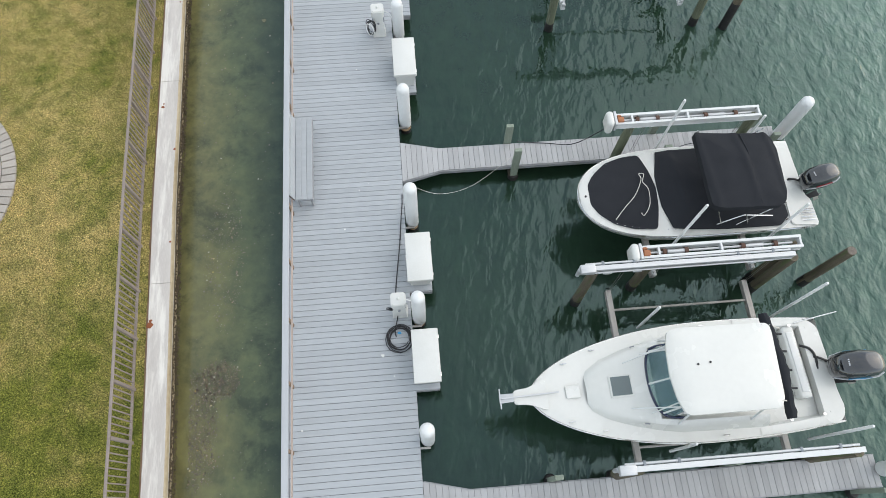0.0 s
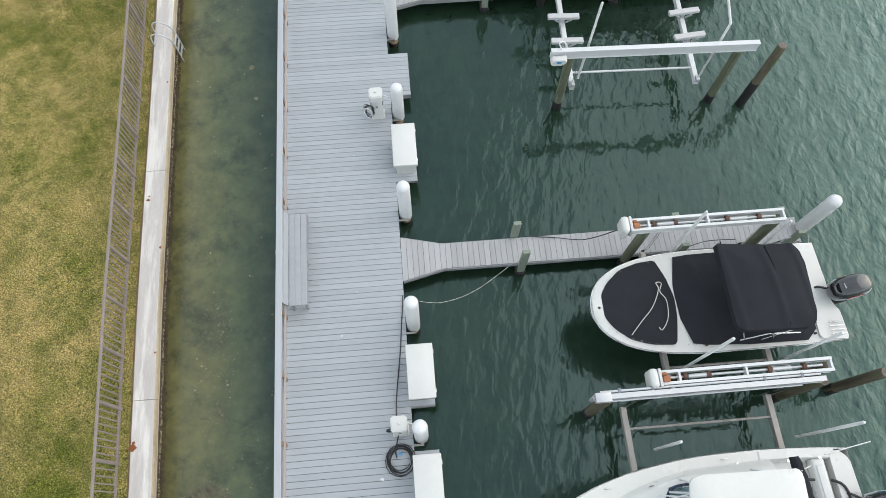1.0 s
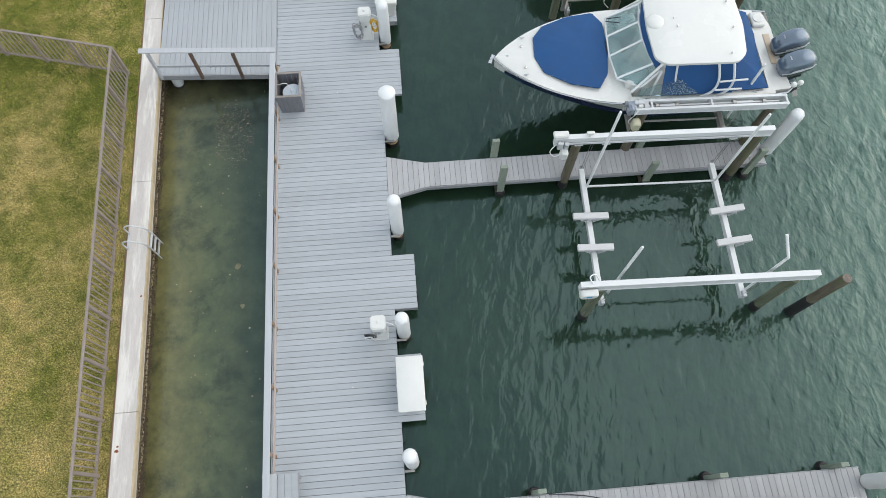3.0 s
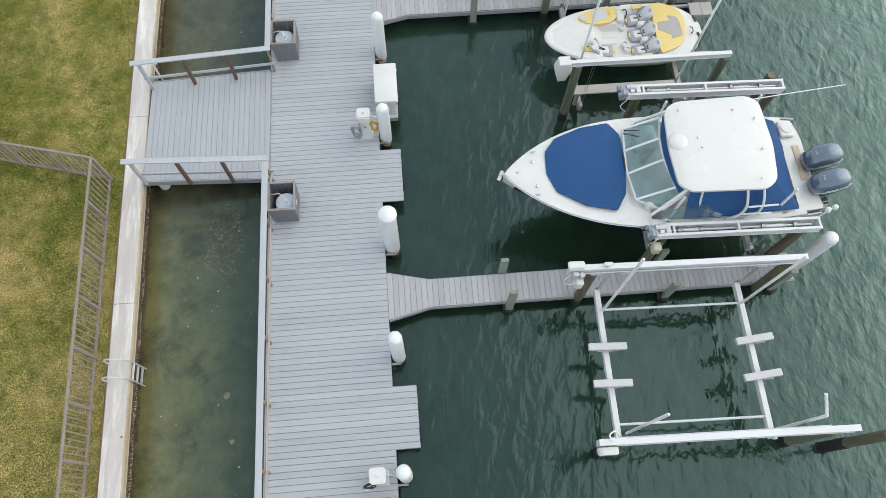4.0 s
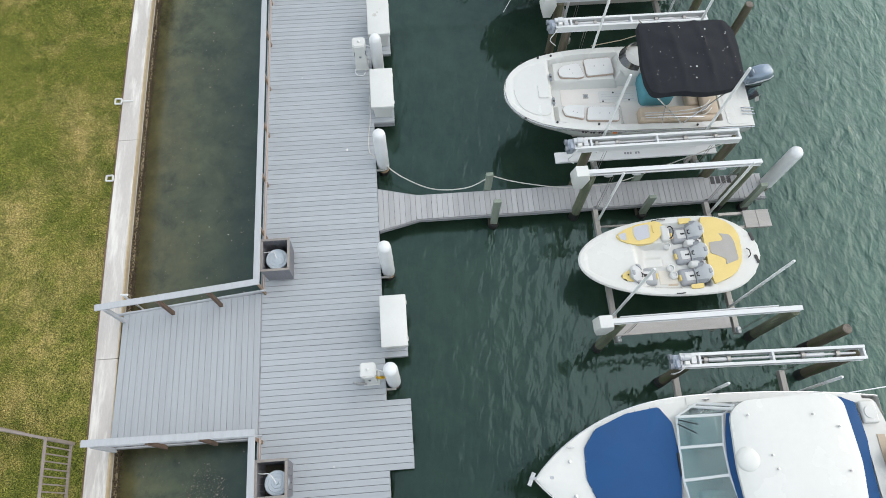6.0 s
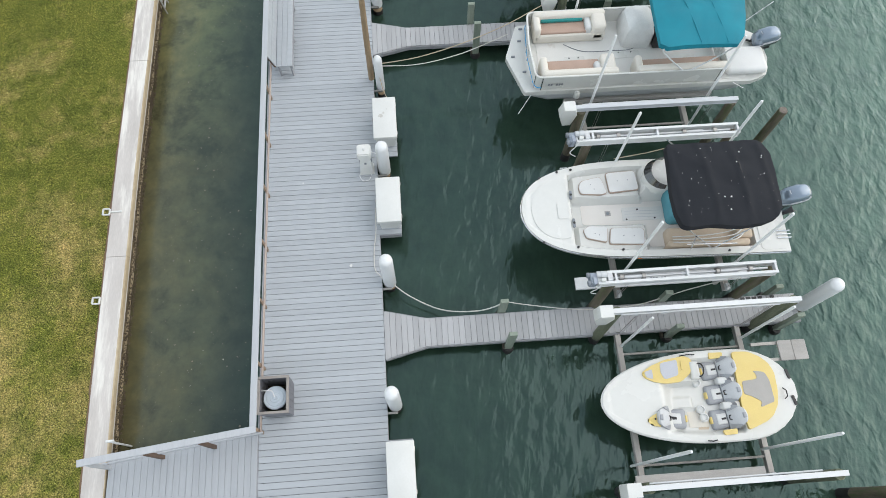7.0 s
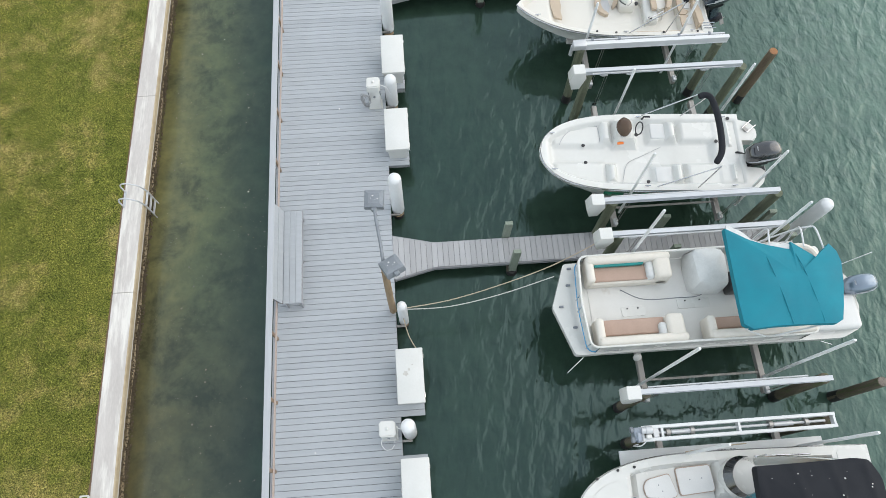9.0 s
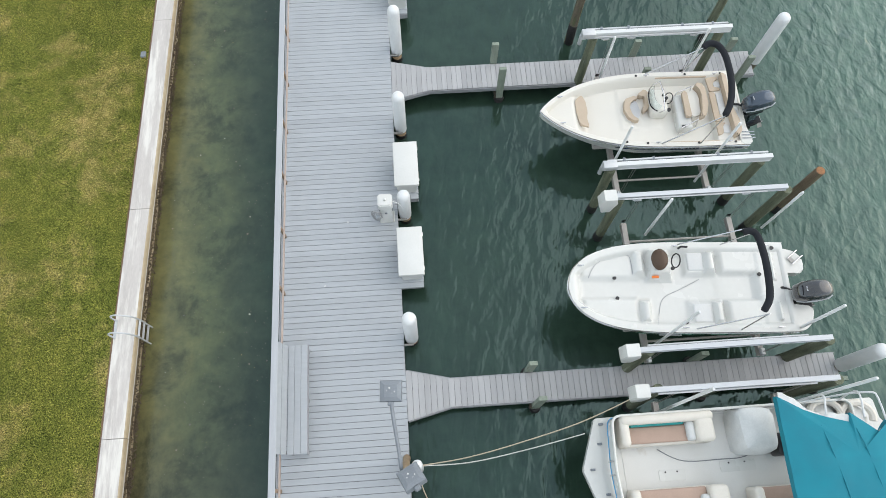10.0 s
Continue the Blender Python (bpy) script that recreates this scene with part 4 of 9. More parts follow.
        add_box(bm, x0, x1, -fl * 0.8, fl * 0.8, z0, z1, 0.0)
        add_box(bm, x0, x1, -fl, fl, z1 - 0.001, z1 + 0.016, 0.004)
        add_box(bm, x0, x1, -fl, fl, z0 - 0.016, z0 + 0.001, 0.004)
        part("box_beam", bm, mat, b)
        for x in (x0 + 0.62, x0 + 1.3, x1 - 0.95):
            bm = BM()
            add_box(bm, x - 0.06, x + 0.06, side * (fl + 0.01) - 0.03, side * (fl + 0.01) + 0.03, z0 - 0.05, z0 + 0.03, 0.008)
            add_tube(bm, [(x - 0.1, side * (fl + 0.02), z0 - 0.01), (x + 0.1, side * (fl + 0.02), z0 - 0.01)], 0.022, 8)
            part("cable_keeper", bm, "alu", b)
        bm = BM()
        add_tube(bm, [(x0 + 0.3, side * 0.085, z0 + 0.09), (x1 - 0.5, side * 0.085, z0 + 0.09)], 0.02, 8)
        part("winding_shaft", bm, "alu", b, smooth=True)
        if motor == "box":
            bm = BM()
            hexa = [(-0.14, -0.58), (-0.27, -0.20), (-0.19, 0.11), (0.10, 0.11), (0.16, -0.14), (0.06, -0.58)]
            add_rings(bm, [[(x0 + dx * f, yy, z1 + dz * f) for dx, dz in hexa] for yy, f in ((-0.16, 0.93), (-0.145, 1.0), (0.10, 1.0), (0.115, 0.93))])
            part("drive_cover", bm, "white_plastic", b, "white plastic drive housing", smooth=True)
        elif motor == "flat":
            bm = BM()
            add_box(bm, x0 - 0.02, x0 + 0.32, -0.11, 0.09, z1 - 0.12, z1 + 0.05, 0.02, 2)
            part("drive_cover", bm, "alu", b, "grey flat drive housing", smooth=True)
            bm = BM()
            add_tube(bm, [(x0 + 0.0, 0.02, z1 - 0.1), (x0 + 0.0, 0.02, z1 - 0.45)], 0.05, 10)
            part("motor", bm, "alu", b, smooth=True)
            bm = BM()
            add_tube(bm, [(x0 + 0.1, 0.10, z1 + 0.0), (x1 - 0.1, 0.10, z1 + 0.0)], 0.026, 10)
            part("drive_shaft", bm, "alu", b, smooth=True)
            for x in (x0 + 0.5, x0 + 1.2, x1 - 1.3, x1 - 0.5):
                bm = BM()
                add_box(bm, x - 0.03, x + 0.03, 0.052, 0.15, z1 - 0.06, z1 + 0.035, 0.008)
                part("shaft_bearing", bm, "lamp_grey", b)
        elif motor == "disc":
            bm = BM()
            rim = rounded([(-0.02, -0.10), (0.02, 0.13), (0.40, 0.13), (0.42, 0.0), (0.30, -0.12)], 0.10, 5)
            add_rings(bm, [[(x0 + 0.2 + (x - 0.2) * f, yy, z0 + 0.04 + z * f) for x, z in rim] for yy, f in ((-0.09, 1.0), (-0.20, 1.0), (-0.24, 0.88))])
            part("drive_cover", bm, "white_plastic", b, "rounded white gear cover with a small decal", smooth=True)
            bm = BM()
            add_tube(bm, smooth_curve([(x0 + 0.28, 0.0, z1 + 0.01), (x0 + 0.2, 0.12, z1 + 0.12), (x0 + 0.34, 0.2, z1 + 0.08), (x0 + 0.45, 0.12, z1 - 0.1)]), 0.016, 6)
            part("conduit", bm, "pvc", b, smooth=True)
            bm = BM()
            add_box(bm, x0 + 0.14, x0 + 0.26, -0.248, -0.243, z0 + 0.04, z0 + 0.11)
            part("decal", bm, "blue_decal", b)
        elif motor == "gear":
            bm = BM()
            add_box(bm, x0 - 0.04, x0 + 0.34, -0.05, 0.13, z1 + 0.017, z1 + 0.10, 0.03)
            part("gear_box", bm, "white_plastic", b)
            bm = BM()
            add_box(bm, x0 + 0.08, x0 + 0.22, -0.17, -0.07, z0 - 0.06, z1 - 0.05, 0.02)
            add_tube(bm, [(x0 + 0.3, -0.13, z0 - 0.06), (x0 + 0.3, -0.13, z0 + 0.16)], 0.06, 12)
            part("motor", bm, "alu", b)
            bm = BM()
            add_tube(bm, [(x0 + 0.85, 0.0, z1 + 0.016), (x0 + 0.85, 0.0, z1 + 0.10)], 0.045, 10)
            add_box(bm, x0 + 0.75, x0 + 0.95, -0.04, 0.05, z1 + 0.1, z1 + 0.16, 0.02)
            part("remote_antenna", bm, "white_plastic", b, "small white receiver on top of the beam")
            bm = BM()
            add_box(bm, x0 + 0.18, x0 + 0.36, -0.3, -0.1, z0 - 0.35, z0 - 0.05, 0.03)
            part("control_box", bm, "white_plastic", b, "white control box")
            bm = BM()
            add_tube(bm, smooth_curve([(x0 + 0.05, -0.1, z0 + 0.1), (x0 - 0.08, -0.16, z0 - 0.12), (x0 + 0.04, -0.2, z0 - 0.3), (x0 + 0.2, -0.2, z0 - 0.2)]), 0.012, 6)
            part("cable", bm, "pvc", b, smooth=True)
    for x, pr in piles:
        bm = BM()
        q = random.Random(int(x * 31 + y * 17))
        lx, ly = q.uniform(-0.02, 0.02), q.uniform(-0.015, 0.015)
        add_rings(bm, [[(x + lx * z + pr * k * math.cos(t), ly * z + pr * k * math.sin(t), z) for t in [2 * math.pi * i / 14 for i in range(14)]] for z, k in ((-3.0, 1.02), (WATER, 1.02), (0.8, 0.98), (z0 - 0.018, 0.95))])
        pl = part("piling", bm, pile_mat, b, "round weathered wooden lift piling", smooth=True)
        bm = BM()
        add_rings(bm, [[(x + lx * z + pr * k * math.cos(t), ly * z + pr * k * math.sin(t), z) for t in [2 * math.pi * i / 14 for i in range(14)]] for z, k in ((WATER - 0.4, 1.04), (WATER + 0.02, 1.10), (WATER + 0.22, 1.07), (WATER + 0.33, 1.03))])
        part("growth_band", bm, "pile_band", pl, smooth=True)
    return b


def lift_cradle(xa, xb, y0, y1, z, group, bunk_y=(), posts=(), post_top=2.9, kind="long", mat="cradle", bunk=(3.3,), turn=0.0):
    """Cradle of a lift: two cross beams, tie bars, bunks and guide posts."""
    c = thing("lift_cradle", "aluminium boat lift cradle hanging on cables", "boat lift", (*swing((xa + xb) / 2, (y0 + y1) / 2, turn), z), group, turn)
    for x in (xa, xb):
        bm = BM()
        add_box(bm, x - 0.065, x + 0.065, y0, y1, -0.16, 0.0, 0.006)
        part("cross_beam", bm, mat, c)
        for y, s in ((y0, 1), (y1, -1)):
            bm = BM()
            add_box(bm, x - 0.05, x + 0.05, y - 0.03 * s, y + 0.14 * s if s > 0 else y + 0.03, -0.02, 0.10, 0.015)
            part("cable_bracket", bm, "alu", c)
            bm = BM()
            for dx in (-0.03, 0.03):
                add_tube(bm, [(x + dx, y + 0.04 * s, 0.05), (x + dx, y + 0.02 * s, 1.9 - z)], 0.006, 5)
            part("cable", bm, "shaft", c)
    for y in (y0 + 0.5, y1 - 0.5):
        bm = BM()
        add_tube(bm, [(xa + 0.06, y, -0.06), (xb - 0.06, y, -0.06)], 0.03, 8)
        part("tie_bar", bm, mat, c, smooth=True)
    for y in bunk_y:
        if kind == "long":
            bm = BM()
            add_box(bm, xa - bunk[0] * 0.15, xb + bunk[0] * 0.25, y - 0.07, y + 0.07, 0.02, 0.18, 0.02)
            part("bunk", bm, "bunk", c)
        else:
            for x in (xa, xb):
                bm = BM()
                sl = 0.05 if x == xb else -0.01
                add_bar(bm, (x - 0.45, y - sl, 0.19), (x + 0.45, y + sl, 0.19), 0.17, 0.10, 0.012)
                part("bunk", bm, "bunk_pale", c)
                for dx in (-0.25, 0.25):
                    bm = BM()
                    add_bar(bm, (x + dx * 0.3, y - 0.07, 0.02), (x + dx, y - 0.07, 0.15), 0.05, 0.03)
                    part("bunk_brace", bm, "alu", c)
                bm = BM()
                add_box(bm, x - 0.05, x + 0.05, y - 0.05, y + 0.05, 0.0, 0.14)
                part("bunk_bracket", bm, "alu", c)
    for x, y, top in posts:
        g = BM()
        add_tube(g, [(x, y, -0.05), (x, y, top - z - 0.03), (x, y, top - z)], [0.033, 0.033, 0.024], 12)
        part("guide_post", g, "pvc", c, "white tubular guide post", smooth=True)
        if abs(x - 8.72) < 1e-6:
            g = BM()
            add_tube(g, [(x, y, top - z - 0.02), (x - 0.16, y + 0.36, top - z + 0.42)], 0.033, 12)
            part("bent_post_top", g, "pvc", c, "bent over top of a guide post", smooth=True)
    return c


def lift(name, y0, y1, x0, x1, cr, z, kind, motors, mats, posts, pile_x, bunk_y, top=2.05, bunk_kind="long", cmat="cradle", turn=0.0):
    g = name
    k0, k1 = kind if isinstance(kind, tuple) else (kind, kind)
    near = lift_beam(y0, x0[0], x0[1], top, k0, 1, g, [(pile_x[0], 0.12), (pile_x[1], 0.12)], motors[0], mats[0], mats[2], turn)
    lift_beam(y1, x1[0], x1[1], top, k1, -1, g, [(pile_x[2], 0.12), (pile_x[3], 0.12)], motors[1], mats[1], mats[3], turn)
    lift_cradle(cr[0], cr[1], y0 + 0.02, y1 - 0.02, z, g, bunk_y, posts, kind=bunk_kind, mat=cmat, turn=turn)
    return near


W = "alu_white"
lift("lift of the cuddy boat", 0.47, 4.73, (3.95, 8.95), (3.85, 8.72), (4.85, 8.25), 0.40, "single", ("flat", "flat"), (W, "alu", "pile", "pile"),
     [(5.4, 3.72, 2.1), (8.65, 3.72, 2.95), (5.6, 0.85, 2.0), (8.8, 0.85, 2.75)], (4.4, 8.9, 4.2, 8.8), (1.6, 2.8))
lift("lift of the covered boat", 5.02, 8.50, (5.25, 8.95), (5.3, 8.9), (6.1, 8.6), 0.25, "pair", ("rust", "rust"), (W, W, "pile", "pile_green"),
     [(6.28, 5.4, 3.55), (8.58, 5.4, 3.25), (6.6, 8.25, 3.1), (8.9, 8.25, 2.2)], (5.7, 8.9, 5.75, 8.9), (6.2, 7.5))
lift("empty lift", 13.38, 17.15, (4.20, 9.60), (4.18, 9.60), (5.1, 8.6), 0.45, "single", ("disc", "gear"), (W, W, "pile_green", "pile"),
     [(5.17, 16.6, 3.9), (8.58, 16.6, 3.55), (5.3, 13.7, 3.36), (8.72, 13.6, 2.56)], (4.75, 9.2, 4.8, 9.4), (14.80, 15.66), bunk_kind="short", cmat="alu_white", turn=-1.5)
near = lift("lift of the blue-covered boat", 17.93, 21.76, (6.3, 10.15), (6.35, 10.35), (6.7, 9.2), 0.55, "pair", ("open_box", "open"), (W, W, "pile", "pile"),
     [(6.9, 18.45, 2.7), (9.4, 18.45, 2.8), (7.1, 21.2, 2.35), (9.4, 21.2, 2.45)], (6.6, 9.9, 6.7, 10.2), (19.0, 20.4), turn=-1.5)
# thin pole with two white bulbs at the beam's outer end
bm = BM()
add_tube(bm, [(10.02, 0.12, 1.75), (10.22, 0.16, 2.42)], 0.014, 8)
pole = part("bulb_pole", bm, "pvc", near, "thin pole with two white bulbs", smooth=True)
for dx in (-0.09, 0.09):
    bm = BM()
    add_lathe(bm, [(0.01, -0.075), (0.05, -0.055), (0.07, 0.0), (0.05, 0.055), (0.01, 0.075)], (10.22 + dx, 0.16 + dx * 0.3, 2.44), 14)
    add_tube(bm, [(10.22, 0.16, 2.42), (10.22 + dx * 0.8, 0.16 + dx * 0.24, 2.44)], 0.012, 6)
    part("bulb", bm, "white_plastic", pole, smooth=True)
lift("lift of the yellow boat", 22.77, 26.42, (4.95, 9.27), (5.0, 9.32), (5.75, 8.75), -0.05, "single", ("box", "box"), (W, W, "pile_green", "pile_green"),
     [(5.55, 23.3, 3.8), (8.66, 23.45, 3.25), (5.8, 26.1, 2.5), (8.8, 26.1, 2.6)], (5.3, 9.2, 5.25, 9.2), ())
lift("lift of the deck boat", 27.20, 30.82, (4.9, 8.98), (4.95, 8.98), (5.8, 8.5), 0.45, "pair", ("open", "open"), (W, W, "pile", "pile"),
     [(5.75, 27.55, 4.2), (8.35, 27.55, 4.2), (6.0, 30.4, 3.64), (8.62, 30.4, 3.83)], (5.3, 8.9, 5.3, 8.9), (28.4, 29.8))
lift("lift of the pontoon boat", 31.66, 35.22, (4.95, 9.16), (4.95, 9.1), (5.75, 8.6), 0.25, "single", ("box", "box"), ("alu_pale", "alu_pale", "pile", "pile_green"),
     [(5.6, 32.05, 4.2), (8.62, 32.05, 3.95), (5.6, 34.9, 3.95), (8.62, 34.9, 3.9)], (5.25, 9.1, 5.3, 9.1), (33.0, 34.4))
lift("lift of the open deck boat", 36.07, 39.66, (4.9, 9.19), (5.0, 9.15), (5.7, 8.4), 0.45, "single", ("box", "box"), ("alu_pale", "alu_pale", "pile_green", "pile_green"),
     [(5.86, 36.45, 3.45), (8.9, 36.45, 3.2), (6.2, 39.3, 2.5), (9.2, 39.3, 2.45)], (5.3, 9.2, 5.25, 9.2), (36.9, 38.0))
lift("lift of the centre console", 40.48, 44.28, (4.95, 9.0), (5.0, 8.9), (5.8, 8.2), 0.15, "single", ("flat", "flat"), (W, W, "pile_green", "pile_green"),
     [(5.4, 40.85, 3.1), (7.9, 40.85, 3.0), (5.74, 43.95, 2.25), (8.1, 43.95, 2.4)], (5.2, 8.8, 5.3, 8.7), (42.0, 43.0))

# ---- dock furniture ----


def dock_box(y):
    b = thing("dock_box", "white fibreglass dock box with overhanging hinged lid", "dock box", (0.285, y + 0.72, 0), "dock boxes")
    bm = BM()
    add_rings(bm, [[(sx * w, sy * l, z) for sx, sy in ((-1, -1), (1, -1), (1, 1), (-1, 1))] for z, w, l in ((0.005, 0.235, 0.53), (0.30, 0.255, 0.555), (0.54, 0.27, 0.58))])
    part("body", bm, "white_plastic", b)
    bm = BM()
    add_box(bm, -0.315, 0.315, -0.635, 0.635, 0.545, 0.66, 0.022, 2)
    lid = part("lid", bm, "white_plastic", b, smooth=True)
    bm = BM()
    add_box(bm, -0.335, -0.316, -0.06, 0.06, 0.50, 0.60, 0.006)
    part("latch", bm, "steel", lid)
    for yy in (-0.45, 0.45):
        bm = BM()
        add_tube(bm, [(0.318, yy - 0.05, 0.56), (0.318, yy + 0.05, 0.56)], 0.012, 8)
        part("hinge", bm, "steel", lid)
    return b


for y in (2.68, 5.15, 11.14, 22.82, 29.43, 31.88, 38.44, 40.86, 46.92):
    dock_box(y)
for k, (y, dx, dy) in enumerate(((31.88, -0.1, 0.05), (31.88, -0.02, 0.14), (31.88, 0.06, 0.25))):
    blotch("grime_smudge", 0.285 + dx, y + 0.72 + dy, 0.661, (0.07, 0.035, 0.02)[k], "grime", "", k + 40).parent = None
for o in [o for o in bpy.data.objects if o.name.startswith("grime_smudge")]:
    tagged(o, "grey grime smudge on the dock box lid", "stain")


def pedestal(x, y, cords):
    p = thing("power_pedestal", "white power pedestal with octagonal lamp head and cords", "power pedestal", (x, y, 0), "power pedestals")
    bm = BM()
    add_box(bm, -0.19, 0.19, -0.16, 0.16, 0.0, 0.05, 0.01)
    part("base_plate", bm, "white_plastic", p)
    bm = BM()
    add_rings(bm, [[(-w, ya, z), (w, ya, z), (w, yb, z), (-w, yb, z)] for z, w, ya, yb in ((0.05, 0.165, -0.15, 0.13), (0.42, 0.155, -0.14, 0.12), (0.66, 0.14, -0.10, 0.115), (0.80, 0.11, -0.09, 0.10))])
    part("column", bm, "white_plastic", p)
    bm = BM()
    add_slab(bm, [(-0.18, -0.12), (-0.13, -0.17), (0.13, -0.17), (0.18, -0.12), (0.18, 0.12), (0.13, 0.17), (-0.13, 0.17), (-0.18, 0.12)], 0.82, 1.06, 0.03)
    hd = part("lamp_head", bm, "white_plastic", p)
    bm = BM()
    add_lathe(bm, [(0.035, 1.06), (0.035, 1.10), (0.01, 1.11)], n=10)
    part("finial", bm, "white_plastic", hd)
    bm = BM()
    add_tube(bm, [(0.0, -0.135, 0.58), (0.0, -0.165, 0.57)], 0.03, 10)
    part("meter_window", bm, "lamp_grey", p)
    for s in (-1, 1):
        bm = BM()
        add_box(bm, s * 0.15 - 0.02, s * 0.15 + 0.02, -0.06, 0.06, 0.5, 0.66, 0.01)
        part("socket_cover", bm, "lamp_grey", p)
    bm = BM()
    add_tube(bm, smooth_curve([(0.1, 0.02, 0.9), (0.22, 0.02, 0.86), (0.34, -0.02, 0.8), (0.42, -0.03, 0.55)]), 0.012, 6)
    part("hook_arm", bm, "pvc", p, smooth=True)
    q = random.Random(int(y))
    for mat, cx, cy, cz, r, flat, turns in cords:
        bm = BM()
        pts = []
        for i in range(int(turns * 18)):
            a = i / 18 * 2 * math.pi
            rr_ = r * (1 + 0.10 * math.sin(a * 0.37 + i) * 0.4 + 0.16 * math.sin(i // 18 * 2.3) + q.uniform(-0.05, 0.05))
            if flat:
                pts.append((cx + rr_ * math.cos(a), cy + rr_ * math.sin(a), cz + 0.008 * (i / 18)))
            else:
                pts.append((cx + 0.36 * rr_ * math.cos(a + 0.4 * math.sin(i // 18)) + 0.0016 * i / 3, cy - 0.05 - 0.06 * math.sin(a) - 0.0012 * i / 3, cz + 0.04 + 1.15 * rr_ * math.sin(a)))
        add_tube(bm, pts, 0.010, 6)
        part("cord_coil", bm, mat, p, smooth=True)
    return p


pedestal(-0.27, 4.68, [("black_cord", -0.22, 0.0, 0.45, 0.24, False, 3)])
pedestal(-0.37, 13.25, [("black_cord", -0.24, -0.1, 0.42, 0.3, False, 5), ("pvc", -0.27, -0.14, 0.36, 0.26, False, 2)])
pedestal(-0.33, 22.32, [("grey_cord", -0.27, -0.1, 0.40, 0.3, False, 7), ("yellow_cord", 0.22, -0.02, 0.5, 0.26, False, 6)])
pedestal(-0.27, 31.40, [("pvc", -0.05, -0.2, 0.02, 0.16, True, 1)])
pedestal(-0.27, 40.38, [("grey_cord", -0.26, -0.08, 0.4, 0.3, False, 6)])
pedestal(-0.33, 49.3, [])


def cable_thing(name, label, pts, r, mat, category="rope", n=6, turns=None):
    o = thing(name, label, category)
    bm = BM()
    add_tube(bm, smooth_curve(pts, 7), r, n)
    part("strand", bm, mat, o, smooth=True)
    return o


q = random.Random(3)
pts = []
for i in range(7 * 16):
    a = i / 16 * 2 * math.pi
    rr_ = 0.28 + 0.05 * math.sin(i // 16 * 1.9) + 0.02 * math.sin(a * 1.0 + i // 16) + q.uniform(-0.006, 0.006)
    pts.append((-0.32 + rr_ * math.cos(a), 4.0 + rr_ * 1.05 * math.sin(a), 0.015 + 0.006 * (i // 16)))
o = thing("cord_coil", "coiled black shore power cord lying on the deck", "cord")
bm = BM()
add_tube(bm, pts, 0.011, 6)
part("coil", bm, "black_cord", o, smooth=True)
bm = BM()
add_box(bm, -0.36, -0.27, 4.10, 4.16, 0.05, 0.09, 0.01)
part("plug", bm, "blue_decal", o, "blue plug end")
cable_thing("extension_cord", "black cord running along the deck edge", [(-0.03, 7.9, 0.016), (-0.05, 7.6, 0.016), (-0.10, 7.2, 0.016), (-0.17, 6.53, 0.016), (-0.33, 5.4, 0.016), (-0.36, 4.9, 0.05)], 0.013, "black_cord", "cord")
cable_thing("extension_cord", "black cord from pedestal to coil on the deck", [(-0.3, 4.6, 0.3), (-0.36, 4.45, 0.03), (-0.42, 4.2, 0.016), (-0.4, 4.05, 0.016)], 0.013, "black_cord", "cord")
cable_thing("mooring_line", "white line slung from piling to pier post and lift", [(0.2, 28.15, 0.0), (0.7, 27.75, -0.12), (1.5, 27.35, -0.15), (2.4, 27.2, 0.1), (3.0, 27.19, 0.72)], 0.016, "rope")
cable_thing("mooring_line", "white line slung from pier post along the pier", [(3.0, 27.19, 0.72), (3.6, 27.2, 0.3), (4.6, 27.1, 0.06), (5.3, 27.05, 0.03), (6.4, 27.1, 0.03), (7.6, 27.3, 0.4), (8.8, 27.3, 1.4)], 0.014, "rope")
cable_thing("deck_hose", "white hose looping along the deck edge to a piling", [(-0.06, 30.0, 0.5), (-0.1, 29.5, 0.1), (-0.17, 29.0, 0.02), (-0.16, 28.5, 0.05), (-0.02, 28.2, 0.35), (0.18, 28.02, 0.1)], 0.013, "rope", "hose")
cable_thing("mooring_line", "tan line from lamp post to pontoon bow", [(0.25, 34.12, 0.95), (1.3, 34.22, 1.02), (2.5, 34.45, 1.2), (3.75, 34.75, 1.52), (5.0, 35.2, 1.9)], 0.013, "rope_tan")
cable_thing("mooring_line", "white line from lamp post to pontoon bow", [(0.25, 34.12, 0.85), (1.3, 34.12, 0.84), (2.5, 34.28, 1.0), (3.75, 34.5, 1.42)], 0.012, "rope")
cable_thing("mooring_line", "tan line from lamp post down to dock box", [(0.2, 34.0, 0.5), (0.3, 33.6, 0.35), (0.45, 33.3, 0.3)], 0.012, "rope_tan")
cable_thing("mooring_line", "pale line from piling to pier post", [(0.2, 7.2, 1.87), (0.9, 7.35, 1.0), (1.8, 7.75, 0.55), (2.95, 8.45, 0.72)], 0.005, "rope")
cable_thing("extension_cord", "black cord from pier post to lift drive", [(3.2, 9.25, 0.05), (4.0, 9.15, 0.03), (4.7, 8.95, 0.25), (5.3, 8.7, 1.4)], 0.012, "black_cord", "cord")
cable_thing("extension_cord", "black cord along the covered boat's pier", [(6.9, 8.4, 0.3), (7.6, 8.55, 0.5), (8.2, 8.4, 0.9)], 0.010, "black_cord", "cord")


